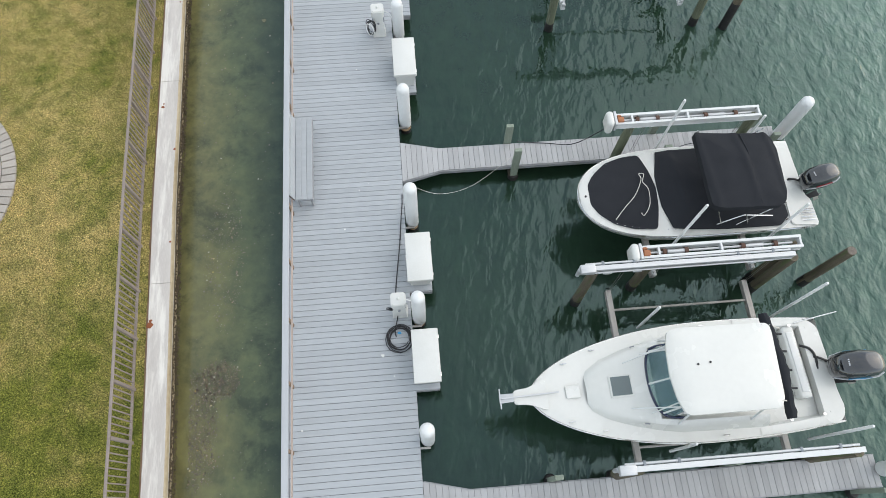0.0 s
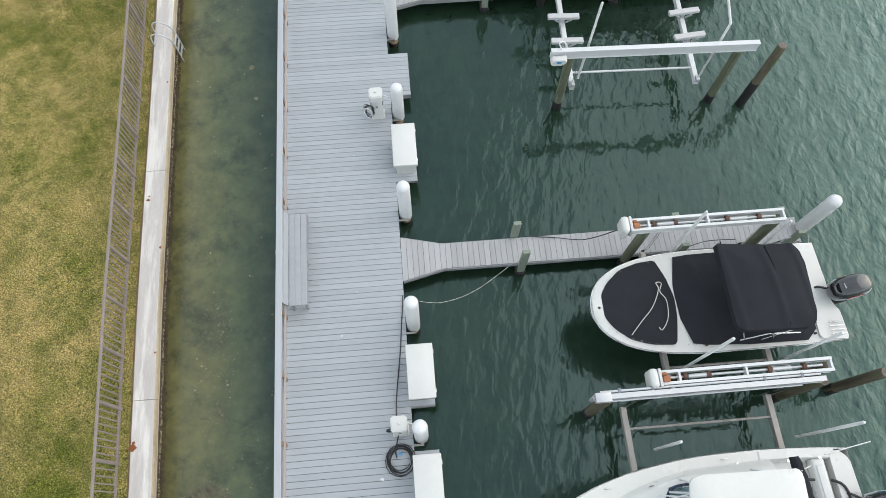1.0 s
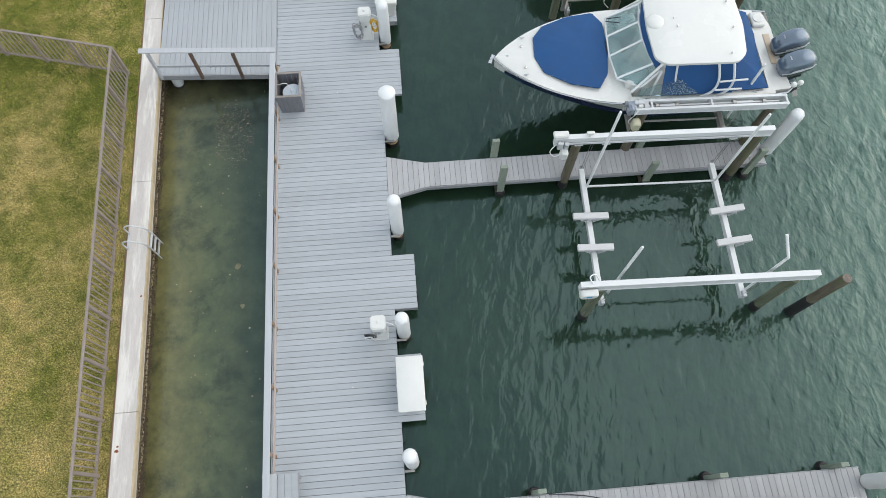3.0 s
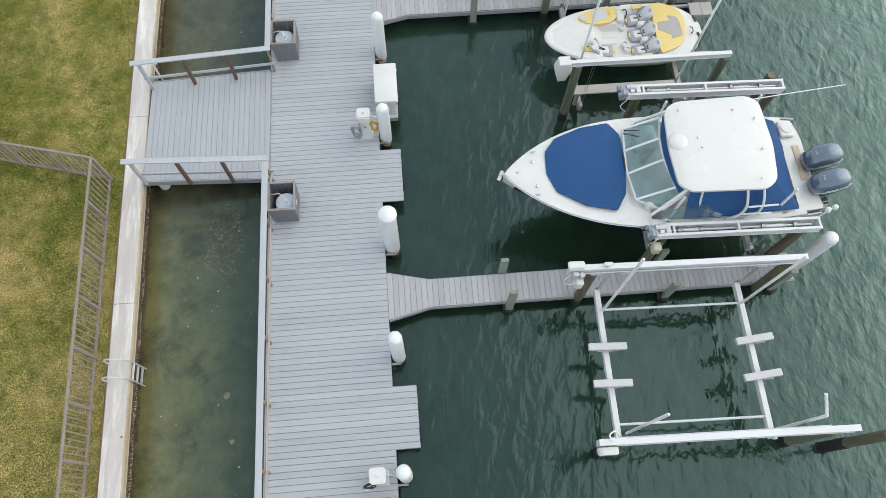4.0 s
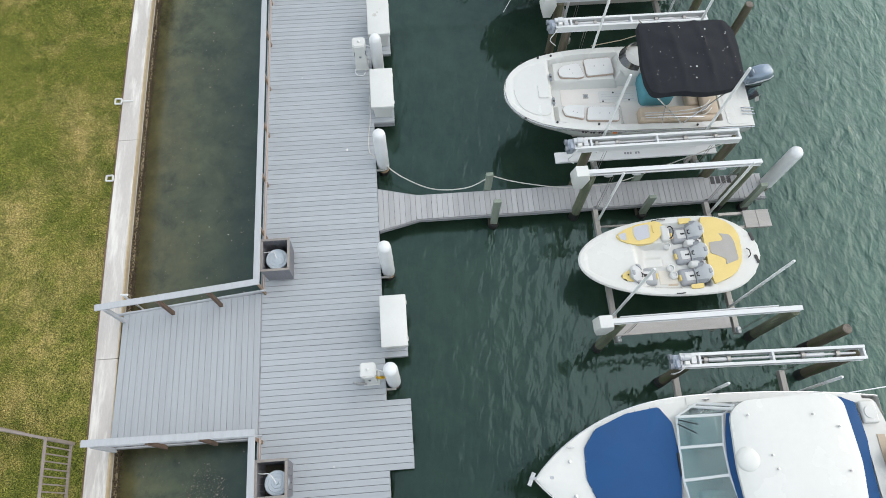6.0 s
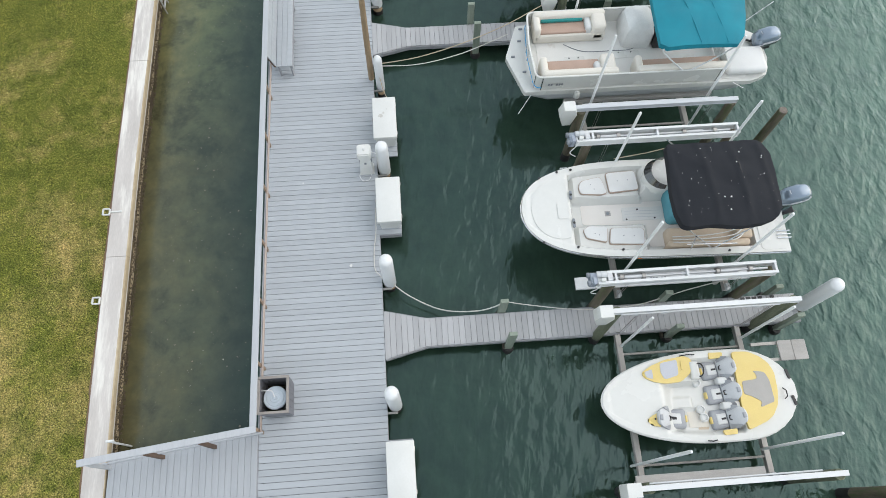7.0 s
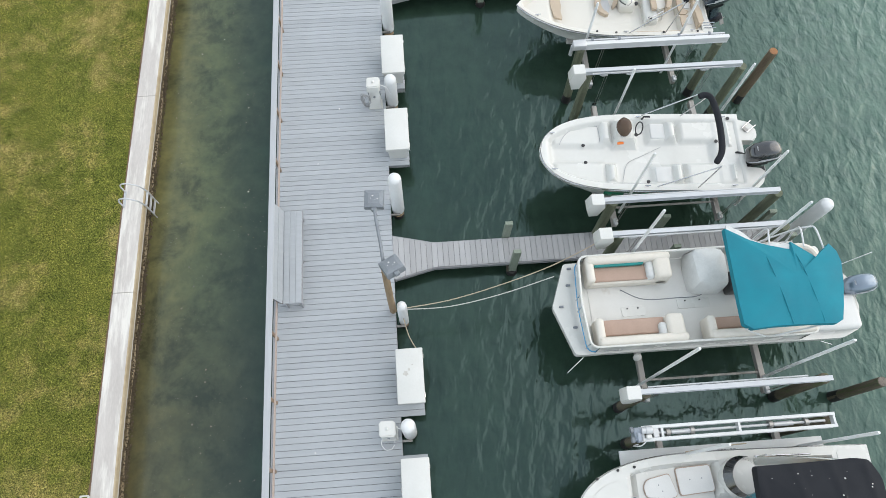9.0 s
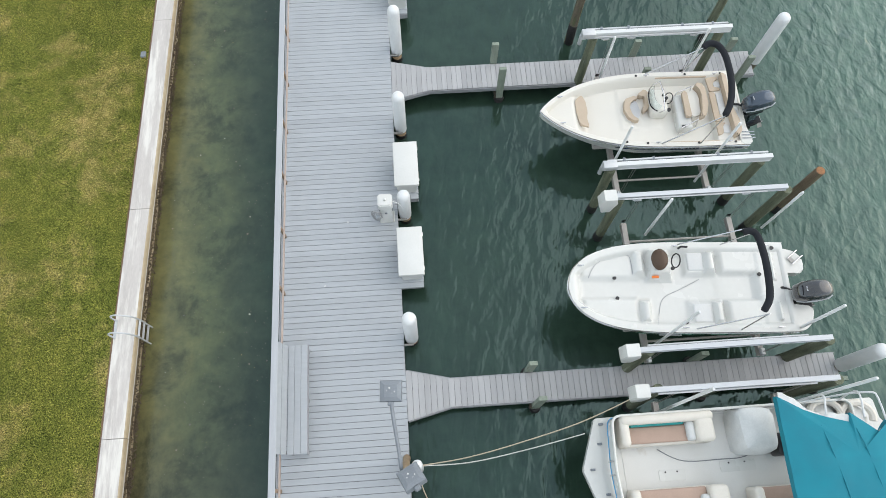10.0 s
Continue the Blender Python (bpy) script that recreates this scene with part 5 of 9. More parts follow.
def bench(x0, x1, y0, y1):
    b = thing("bench", "grey composite slat bench built against the hand rail", "bench", ((x0 + x1) / 2, (y0 + y1) / 2, 0), "dock benches")
    w, l = (x1 - x0) / 2, (y1 - y0) / 2
    n = 3
    sw = 2 * w / n
    for i in range(n):
        bm = BM()
        add_box(bm, -w + i * sw + 0.003, -w + (i + 1) * sw - 0.003, -l, l, 0.46, 0.49, 0.005)
        part("seat_slat", bm, "deck", b)
    bm = BM()
    add_box(bm, w - 0.02, w + 0.012, -l, l, 0.34, 0.458, 0.005)
    part("front_board", bm, "fascia", b)
    for i in range(2):
        z0, z1 = 0.50 + i * 0.26, 0.50 + (i + 1) * 0.26 - 0.006
        xa = -w - 0.03 - 0.075 * (i + 0.02)
        bm = BM()
        add_bar(bm, (xa - 0.025, -l, (z0 + z1) / 2), (xa - 0.025, l, (z0 + z1) / 2), 0.03, z1 - z0, 0.005, up=(-0.28, 0, 1))
        part("back_board", bm, "deck", b)
    for y in (-l + 0.06, 0, l - 0.06):
        for xa, xb in ((-w + 0.03, -w + 0.07), (w - 0.07, w - 0.025)):
            bm = BM()
            add_box(bm, xa, xb, y - 0.04, y + 0.04, 0, 0.458, 0.004)
            part("leg", bm, "fascia", b)
        bm = BM()
        add_bar(bm, (-w - 0.04, y, 0.42), (-w - 0.205, y, 1.0), 0.08, 0.04)
        part("back_strut", bm, "rail_dark" if y < -0.5 else "fascia", b)
    return b


bench(-2.75, -2.32, 7.72, 10.14)
bench(-2.68, -2.24, 34.57, 37.02)


def planter(x0, x1, y0, y1, h, full):
    p = thing("storage_bin", "grey slatted timber bin holding a round pale lid and hose", "bin", ((x0 + x1) / 2, (y0 + y1) / 2, 0), "dock bins")
    w, l, t = (x1 - x0) / 2, (y1 - y0) / 2, 0.9
    for k, (ax, half, other) in enumerate((("x", w, l), ("x", w, l), ("y", l, w), ("y", l, w))):
        s = -1 if k % 2 == 0 else 1
        n = 5
        for i in range(n):
            u0, u1 = -half + 2 * half * i / n + 0.004, -half + 2 * half * (i + 1) / n - 0.004
            bm = BM()
            if ax == "x":
                add_rings(bm, [[(u0 * f, s * other * f, z), (u1 * f, s * other * f, z), (u1 * f, s * (other * f - 0.022), z), (u0 * f, s * (other * f - 0.022), z)] for z, f in ((0.0, t), (h, 1.0))])
            else:
                add_rings(bm, [[(s * other * f, u0 * f, z), (s * other * f, u1 * f, z), (s * (other * f - 0.022), u1 * f, z), (s * (other * f - 0.022), u0 * f, z)] for z, f in ((0.0, t), (h, 1.0))])
            part("slat", bm, "bin", p)
    for x0_, x1_, y0_, y1_ in ((-w - 0.01, w + 0.01, -l - 0.01, -l + 0.05), (-w - 0.01, w + 0.01, l - 0.05, l + 0.01), (-w - 0.01, -w + 0.05, -l + 0.052, l - 0.052), (w - 0.05, w + 0.01, -l + 0.052, l - 0.052)):
        bm = BM()
        add_box(bm, x0_, x1_, y0_, y1_, h + 0.001, h + 0.03, 0.005)
        part("top_trim", bm, "bin_trim", p)
    bm = BM()
    add_box(bm, -w * 0.85, w * 0.85, -l * 0.85, l * 0.85, 0.02, 0.05)
    part("floor", bm, "under", p)
    bm = BM()
    c = (0.08, -0.08, 0) if not full else (0.0, -0.03, 0)
    add_lathe(bm, [(0.20, 0.05), (0.23, 0.52), (0.265, 0.53), (0.27, 0.56), (0.255, 0.575), (0.20, 0.575), (0.19, 0.585), (0.12, 0.59), (0.11, 0.60), (0.05, 0.605), (0.04, 0.63), (0.01, 0.63)], c, 28)
    part("round_lid", bm, "blue_lid", p, "round pale blue tank lid", smooth=True)
    bm = BM()
    add_tube(bm, smooth_curve([(c[0], c[1], 0.66), (-0.05, 0.1, 0.70), (-0.2, 0.12, 0.68), (-w * 0.9, 0.14, 0.62)]), 0.012, 6)
    part("hose", bm, "pvc", p, smooth=True)
    return p


planter(-2.85, -2.16, 19.78, 20.58, 0.78, False)
planter(-2.85, -2.16, 24.95, 25.78, 0.78, True)

# ---- lamp post ----
lamp = thing("lamp_post", "wooden dock lamp post with two grey floodlights on an arm", "lamp post", (-0.06, 34.36, 0))
bm = BM()
add_tube(bm, [(0, 0, 0), (0.04, -0.3, 2.0), (0.10, -0.62, 4.75)], [0.085, 0.078, 0.065], 14)
part("pole", bm, "pole_tan", lamp, "tan round wooden pole", smooth=True)
bm = BM()
add_tube(bm, smooth_curve([(0.10, -0.60, 4.7), (0.08, -0.42, 4.86), (0.06, -0.2, 4.9), (0.0, 0.25, 4.88), (-0.03, 0.55, 4.84)]), 0.032, 8)
part("arm", bm, "lamp_grey", lamp, smooth=True)
for c, yw, tl in (((0.24, -0.62, 4.93), 28, -18), ((-0.03, 0.74, 4.84), -3, 6)):
    head = new("floodlight")
    head.parent = lamp
    tagged(head, "square grey floodlight spotted with bird droppings")
    head.matrix_local = pose(*c, tl, 0, yw) @ Matrix.Diagonal((0.86, 0.86, 0.86, 1))
    bm = BM()
    add_rings(bm, [[(sx * w, sy * d, z) for sx, sy in ((-1, -1), (1, -1), (1, 1), (-1, 1))] for z, w, d in ((-0.10, 0.20, 0.20), (-0.04, 0.215, 0.205), (0.06, 0.20, 0.19), (0.09, 0.12, 0.11))])
    hs_ = part("housing", bm, "lamp_grey", head)
    bm = BM()
    add_box(bm, -0.18, 0.18, -0.18, 0.18, -0.112, -0.102)
    part("glass", bm, "glass_dark", head)
    bm = BM()
    add_box(bm, -0.06, 0.06, -0.28, -0.19, -0.04, 0.06, 0.02)
    part("bracket", bm, "lamp_grey", head)
    for i in range(4):
        blotch("dropping", 0.05 * (i - 1.5), 0.06 * math.sin(i * 2.0), 0.0905, (0.012, 0.02, 0.009, 0.014)[i], "white_plastic", "", 70 + i, hs_)
p = dock_pile(34.12, 1.25, 0.12, False, 0.19)
tagged(p, "slim white capped dock piling beside the lamp post")

# ---- picket fence on the lawn ----


def fence_x(y):
    return wall_x(y) - 0.51 - float(np.interp(y, [3, 14, 21.3], [0.28, 0.31, 0.36]))


def fence_line(p0, p1, group, first=True):
    A, B = Vector(p0), Vector(p1)
    d = B - A
    f = thing("fence_panel", "bronze metal picket fence panel with flat top rail", "fence", p0, group)
    h0, h1 = 0.06, 1.17
    bm = BM()
    add_bar(bm, (0, 0, h1), (d.x, d.y, h1), 0.06, 0.04, 0.006)
    part("top_rail", bm, "fence", f)
    bm = BM()
    add_bar(bm, (0, 0, h0 + 0.05), (d.x, d.y, h0 + 0.05), 0.05, 0.05)
    part("bottom_rail", bm, "fence", f)
    n = 8
    for i in range(n):
        t = i / n
        bm = BM()
        x, y = d.x * t, d.y * t
        w = 0.036 if i == 0 else 0.014
        add_box(bm, x - w, x + w, y - w, y + w, -0.04 if i == 0 else h0 + 0.06, h1 - 0.021, 0.003)
        part("post" if i == 0 else "picket", bm, "fence", f)
    return f


ys = [-4.0 + 1.205 * i for i in range(22)]
ys[-1] = 21.31
for a, b in zip(ys, ys[1:]):
    fence_line((fence_x(a), a, LAWN), (fence_x(b), b, LAWN), "lawn fence")
cx, cy = fence_x(21.31), 21.31
for i in range(5):
    t0, t1 = i * 1.21, (i + 1) * 1.21
    ux, uy = -0.966, 0.258
    fence_line((cx + ux * t0, cy + uy * t0, LAWN), (cx + ux * t1, cy + uy * t1, LAWN), "lawn fence")

# ---- ladders, brackets and pipes on the seawall ----


def ladder(y):
    x = wall_x(y)
    l = thing("swim_ladder", "dull grey aluminium ladder hooked over the seawall", "ladder", (x, y, CAP), "seawall ladders")
    for s in (-0.21, 0.21):
        bm = BM()
        add_tube(bm, smooth_curve([(-0.50, s, 0.005), (-0.50, s, 0.30), (-0.42, s, 0.44), (-0.26, s, 0.45), (-0.05, s, 0.28), (0.035, s, 0.02), (0.05, s, -0.3), (0.05, s, -1.6)]), 0.02, 8)
        part("side_rail", bm, "alu", l, smooth=True)
    for i in range(7):
        z = -0.03 - 0.25 * i
        bm = BM()
        add_box(bm, 0.025, 0.075, -0.19, 0.19, z - 0.012, z + 0.012, 0.004)
        part("rung", bm, "alu", l)
    bm = BM()
    add_box(bm, -0.53, -0.47, -0.23, 0.23, 0.004, 0.02)
    part("foot_bar", bm, "alu", l)
    return l


ladder(16.1)
ladder(37.75)


def bracket(y, wide):
    x = wall_x(y) - 0.6
    b = thing("seawall_bracket", "white metal mooring bracket on the seawall cap", "bracket", (x, y, CAP), "seawall brackets")
    bm = BM()
    for a, c in (((-0.12, -0.08), (0.05, -0.08)), ((-0.12, 0.08), (0.05, 0.08)), ((-0.12, -0.08), (-0.12, 0.08)), ((0.05, -0.08), (0.05, 0.08))):
        add_bar(bm, (*a, 0.03), (*c, 0.03), 0.03, 0.05)
    part("frame", bm, "white_plastic", b)
    if wide:
        bm = BM()
        add_box(bm, 0.06, 0.36, -0.02, 0.02, 0.005, 0.04, 0.004)
        part("strap", bm, "white_plastic", b)
    return b


bracket(30.45, True)
bracket(28.05, False)
pipe = thing("stand_pipe", "thin white standpipe with a tee beside the gangway", "pipe", (-6.12, 24.62, 0))
bm = BM()
add_tube(bm, [(0, 0, -0.9), (0, 0, 0.75)], 0.025, 8)
part("riser", bm, "pvc", pipe, smooth=True)
bm = BM()
add_tube(bm, [(-0.05, 0, 0.7), (0.12, 0, 0.7)], 0.03, 8)
part("tee", bm, "pvc", pipe, smooth=True)
vb = thing("valve_box", "small grey irrigation valve box set in the lawn", "valve box", (-6.95, 45.75, LAWN))
bm = BM()
add_box(bm, -0.07, 0.07, -0.09, 0.09, -0.02, 0.05, 0.01)
part("lid", bm, "lamp_grey", vb)

# ---- curved paver edging on the lawn ----
edging = thing("paver_edging", "curved row of pale edging pavers in the lawn", "edging", (-13.15, 8.9, LAWN))
for k in range(30):
    a = radians(-62 + k * 4.35)
    bm = BM()
    rs = ((2.72, 3.05), (3.05, 3.05))[0]
    d = radians(1.95)
    out = [(2.68 * math.cos(a - d), 2.68 * math.sin(a - d)), (3.04 * math.cos(a - d), 3.04 * math.sin(a - d)), (3.04 * math.cos(a + d), 3.04 * math.sin(a + d)), (2.68 * math.cos(a + d), 2.68 * math.sin(a + d))]
    add_slab(bm, out, -0.05, 0.045, 0.006)
    part("paver", bm, "paver", edging)
bm = BM()
add_lathe(bm, [(0.01, 0.032), (2.66, 0.032), (2.66, -0.05)], (0, 0, 0), 40)
part("paved_bed", bm, "paver", edging)

# ---- floating scraps between seawall and dock ----
q = random.Random(12)
verts, faces = [], []
for i in range(11000):
    c = q.random()
    if c < 0.78:
        cxx, cyy, sy_ = q.choice(((-5.3, 2.4, 0.75), (-4.82, 3.45, 0.38), (-4.95, 3.4, 0.36), (-5.35, 2.6, 0.6), (-5.3, 1.5, 0.5), (-4.3, 19.6, 0.9), (-4.8, 6.6, 1.6)))
        th, rad = q.uniform(0, 6.283), math.sqrt(q.random()) * q.uniform(0.75, 1.0)
        x, y = cxx + 0.62 * rad * math.cos(th), cyy + 1.4 * sy_ * rad * math.sin(th)
    else:
        y = q.uniform(-3, 52)
        x = q.uniform(wall_x(y) + 0.25, -3.1)
    if x < wall_x(y) + 0.22 or x > -3.02:
        continue
    s, a = q.uniform(0.004, 0.009) * (2.8 if q.random() < 0.09 else 1), q.uniform(0, 6.3)
    k = len(verts)
    for u in range(5):
        t = a + u * 1.256
        verts.append((x + s * math.cos(t) * (1.5 if u == 0 else 1), y + s * math.sin(t), WATER + 0.006))
    faces.append((k, k + 1, k + 2, k + 3, k + 4))
me = bpy.data.meshes.new("floating_leaves")
me.from_pydata(verts, [], faces)
mat_l, nt_l, b_l = base_material("leaf_scraps")
isl = nt_l.nodes.new("ShaderNodeNewGeometry").outputs["Random Per Island"]
nt_l.links.new(ramp(nt_l, isl, [(0.0, (0.10, 0.085, 0.07)), (0.6, (0.17, 0.135, 0.105)), (0.86, (0.24, 0.16, 0.11)), (0.97, (0.42, 0.40, 0.32)), (1.0, (0.48, 0.32, 0.08))]), b_l.inputs["Base Color"])
b_l.inputs["Roughness"].default_value = 0.8
me.materials.append(mat_l)
tagged(new("floating_leaves", me), "scattered leaves and scraps floating on the canal", "debris", kind="stuff")
for x, y, s in ((-4.06, 15.5, 0.10), (-3.9, 14.4, 0.075), (-4.9, 5.9, 0.05)):
    o = blotch("jellyfish_scrap", x, y, WATER + 0.005, s, "seabed", "", int(y * 10))
    tagged(o, "pale blob drifting just under the surface", "debris", "drifting blobs")

# pale droppings on the deck boards
for k, (x, y, r) in enumerate(((-1.57, 7.01, 0.03), (-1.16, 8.11, 0.018), (-1.26, 20.38, 0.02), (-0.77, 28.64, 0.045), (-0.75, 3.62, 0.05), (-0.5, 3.1, 0.02), (-2.7, 2.0, 0.03), (-1.3, 40.3, 0.025),
                              (-0.9, 8.3, 0.012), (-1.9, 38.6, 0.02), (-1.2, 36.9, 0.015), (-2.0, 31.1, 0.02), (-1.1, 12.0, 0.02), (-2.1, 17.6, 0.02))):
    o = blotch("dropping", x, y, 0.003, r, "white_plastic", "", k + 200)
    tagged(o, "small pale dropping on the deck boards", "stain", "deck droppings")

# ---- grass ----
rg = np.random.default_rng(7)
N = 420000
gy_ = rg.uniform(-4, 58, N)
gx_ = rg.uniform(-16, 0, N)
edge = np.interp(gy_, [-10, 1.8, 8, 14, 20, 26, 32, 38, 46, 60], [-5.3, -5.68, -5.93, -6.06, -6.20, -6.33, -6.38, -6.35, -6.21, -5.98]) - 0.56
gx_ = edge - np.abs(rg.uniform(0, 1, N)) * (edge + 15.0)
keep = (gx_ + 13.15) ** 2 + (gy_ - 8.9) ** 2 > 3.06 ** 2
gx_, gy_ = gx_[keep], gy_[keep]
N = len(gx_)
ang = rg.uniform(0, 6.283, N)
ln, wd, up_ = rg.uniform(0.025, 0.06, N), rg.uniform(0.005, 0.010, N), rg.uniform(0.015, 0.045, N)
ca, sa = np.cos(ang), np.sin(ang)
co = np.empty((N, 3, 3))
base_z = LAWN + 0.01
co[:, 0] = np.stack([gx_ - sa * wd, gy_ + ca * wd, np.full(N, base_z)], 1)
co[:, 1] = np.stack([gx_ + sa * wd, gy_ - ca * wd, np.full(N, base_z)], 1)
co[:, 2] = np.stack([gx_ + ca * ln, gy_ + sa * ln, base_z + up_], 1)
me = bpy.data.meshes.new("grass")
me.vertices.add(3 * N)
me.vertices.foreach_set("co", co.reshape(-1))
me.loops.add(3 * N)
me.loops.foreach_set("vertex_index", np.arange(3 * N))
me.polygons.add(N)
me.polygons.foreach_set("loop_start", np.arange(0, 3 * N, 3))
me.update(calc_edges=True)
me.materials.append(M["blades"])
tagged(new("grass", me), "short mown lawn grass, green with straw patches", "grass", kind="stuff")

# ---- boats ----


def shape(s, p, q, sm, stern):
    f = (1 - max(0.0, 1 - s / sm) ** p) ** (1 / q) if s < sm else 1.0
    if s > sm:
        f *= 1 - (1 - stern) * ((s - sm) / (1 - sm)) ** 2.2
    return max(f, 0.012)


class Hull:
    """A boat's hull in its own frame: x from the bow (0) to the transom (L), z 0 at the lowest keel."""

    def __init__(self, L, B, p=3.0, q=1.2, sm=0.55, stern=0.93, zb=1.15, zs=0.95, n=34, round_stern=0.0, flare=0.0, rake=0.42):
        self.L, self.B, self.p, self.q, self.sm, self.stern, self.zb, self.zs, self.n, self.rs, self.flare, self.rake = L, B, p, q, sm, stern, zb, zs, n, round_stern, flare, rake

    def w(self, s):
        f = shape(s, self.p, self.q, self.sm, self.stern)
        if self.rs and s > 1 - self.rs:
            f *= math.sqrt(max(0.02, 1 - ((s - 1 + self.rs) / self.rs) ** 2.4))
        return self.B / 2 * f

    def knuckle(self, s):
        """Share of the half width at the knuckle, drawn in under a flared bow."""
        return 0.96 - self.flare * max(0.0, 1 - s / 0.6)

    def z(self, s):
        return self.zs + (self.zb - self.zs) * (1 - s) ** 1.6

    def stations(self, s0=0.0, s1=1.0):
        return [s0 + (s1 - s0) * (i / self.n) ** 2.1 if s0 == 0 else s0 + (s1 - s0) * i / self.n for i in range(self.n + 1)]

    def outer(self, bm, z_from=0.0, z_to=1.0, grow=0.0):
        rings = []
        for s in self.stations():
            w, zt, x = self.w(s) + grow, self.z(s), s * self.L
            rise = max(0.0, 1 - s / self.rake) ** 2.0
            k = 0.0 + 0.93 * zt * rise * 0.8
            ch = max(k + 0.02, 0.30 + 0.45 * zt * rise)
            wc = w * min(0.84 - 0.25 * max(0.0, 1 - s / 0.3), self.knuckle(s) - 0.06)
            half = [(0.0, k), (wc * 0.55, k + (ch - k) * 0.5), (wc, ch), (w * self.knuckle(s), ch + (zt - ch) * 0.55), (w, zt)]
            rings.append([(x, -y, z) for y, z in half[::-1]] + [(x, y, z) for y, z in half[1:]])
        add_rings(bm, rings, False)
        last = rings[-1]
        bm.faces.new([bm.verts.new(p) for p in last])
        bmesh.ops.remove_doubles(bm, verts=bm.verts, dist=0.002)

    def edge(self, inset=0.0, dz=0.0, s0=0.0, s1=1.0, m=40):
        """Both sides' points of the gunwale line, from port stern round the bow to starboard stern."""
        ss = [s0 + (s1 - s0) * (i / m) ** 2.1 for i in range(m + 1)]
        port = [(s * self.L + (inset if s < 0.004 else 0), -max(0.0, self.w(s) - inset), self.z(s) + dz) for s in ss]
        star = [(x, -y, z) for x, y, z in port]
        return port[::-1] + star[1:]

    def deck(self, bm, s0, s1, inset=0.0, camber=0.04, dz=0.0, n=16):
        """A cambered deck skin over a stretch."""
        rings = []
        for i in range(n + 1):
            s = s0 + (s1 - s0) * ((i / n) ** 2.1 if s0 == 0 else i / n)
            w, z, x = max(0.01, self.w(s) - inset), self.z(s) + dz, s * self.L
            rings.append([(x, w * t, z + camber * (1 - t * t)) for t in (-1, -0.8, -0.4, 0, 0.4, 0.8, 1)])
        add_rings(bm, rings, False)

    def well(self, bm, s0, s1, gun, floor, n=22, end_out=0.0, round_ends=0.0):
        """Gunwale tops and an open cockpit between s0 and s1."""
        rings = []
        ss = [s0 + (s1 - s0) * i / n for i in range(n + 1)]

        def row(s, fz, g):
            w, z, x = self.w(s), self.z(s), s * self.L
            wi = max(0.05, w - g)
            half = [(w, z), (w - 0.03, z + 0.02), (wi + 0.02, z + 0.02), (wi, z - 0.01), (wi - 0.03, fz + 0.03), (wi - 0.06, fz)]
            return [(x, -y, zz) for y, zz in half] + [(x, 0.0, fz)] + [(x, y, zz) for y, zz in half[::-1]]
        rings = [row(ss[0], self.z(ss[0]) + 0.015, gun)]
        for s in ss:
            rings.append(row(s, floor, gun))
        rings.append(row(ss[-1], self.z(ss[-1]) + 0.015, gun))
        add_rings(bm, rings, False)


def bottom_paint(h, boat, mat, label, low=0.0):
    """Coloured hull from the keel up to a white band under the gunwale."""
    rings = []
    for s in h.stations():
        if s < 0.03:
            continue
        w, zt, x = h.w(s), h.z(s), s * h.L
        rise = max(0.0, 1 - s / h.rake) ** 2.0
        k = 0.93 * zt * rise * 0.8
        ch = max(k + 0.02, 0.30 + 0.45 * zt * rise)
        wc = w * min(0.84 - 0.25 * max(0.0, 1 - s / 0.3), h.knuckle(s) - 0.06)
        half = [(0.0, k - 0.008), (wc * 0.55, k + (ch - k) * 0.5 - 0.008), (wc + 0.008, ch - 0.004)]
        if low:
            half.append((wc + (w * h.knuckle(s) - wc) * low / 0.55 + 0.008, ch + (zt - ch) * low))
        else:
            half += [(w * 0.96 + 0.008, ch + (zt - ch) * 0.55), (w * 0.98 + 0.008, ch + (zt - ch) * 0.76)]
        rings.append([(x, -y, z) for y, z in half[::-1]] + [(x, y, z) for y, z in half[1:]])
    bm = BM()
    add_rings(bm, rings, False)
    part("painted_hull", bm, mat, boat, label, smooth=True)


def hull_parts(h, boat, hull_mat="gel", rail_mat="steel", rub=0.022):
    bm = BM()
    h.outer(bm)
    part("hull", bm, hull_mat, boat, smooth=True)
    bm = BM()
    add_tube(bm, h.edge(-0.005, -0.03), rub, 6)
    part("rub_rail", bm, rail_mat, boat, smooth=True)


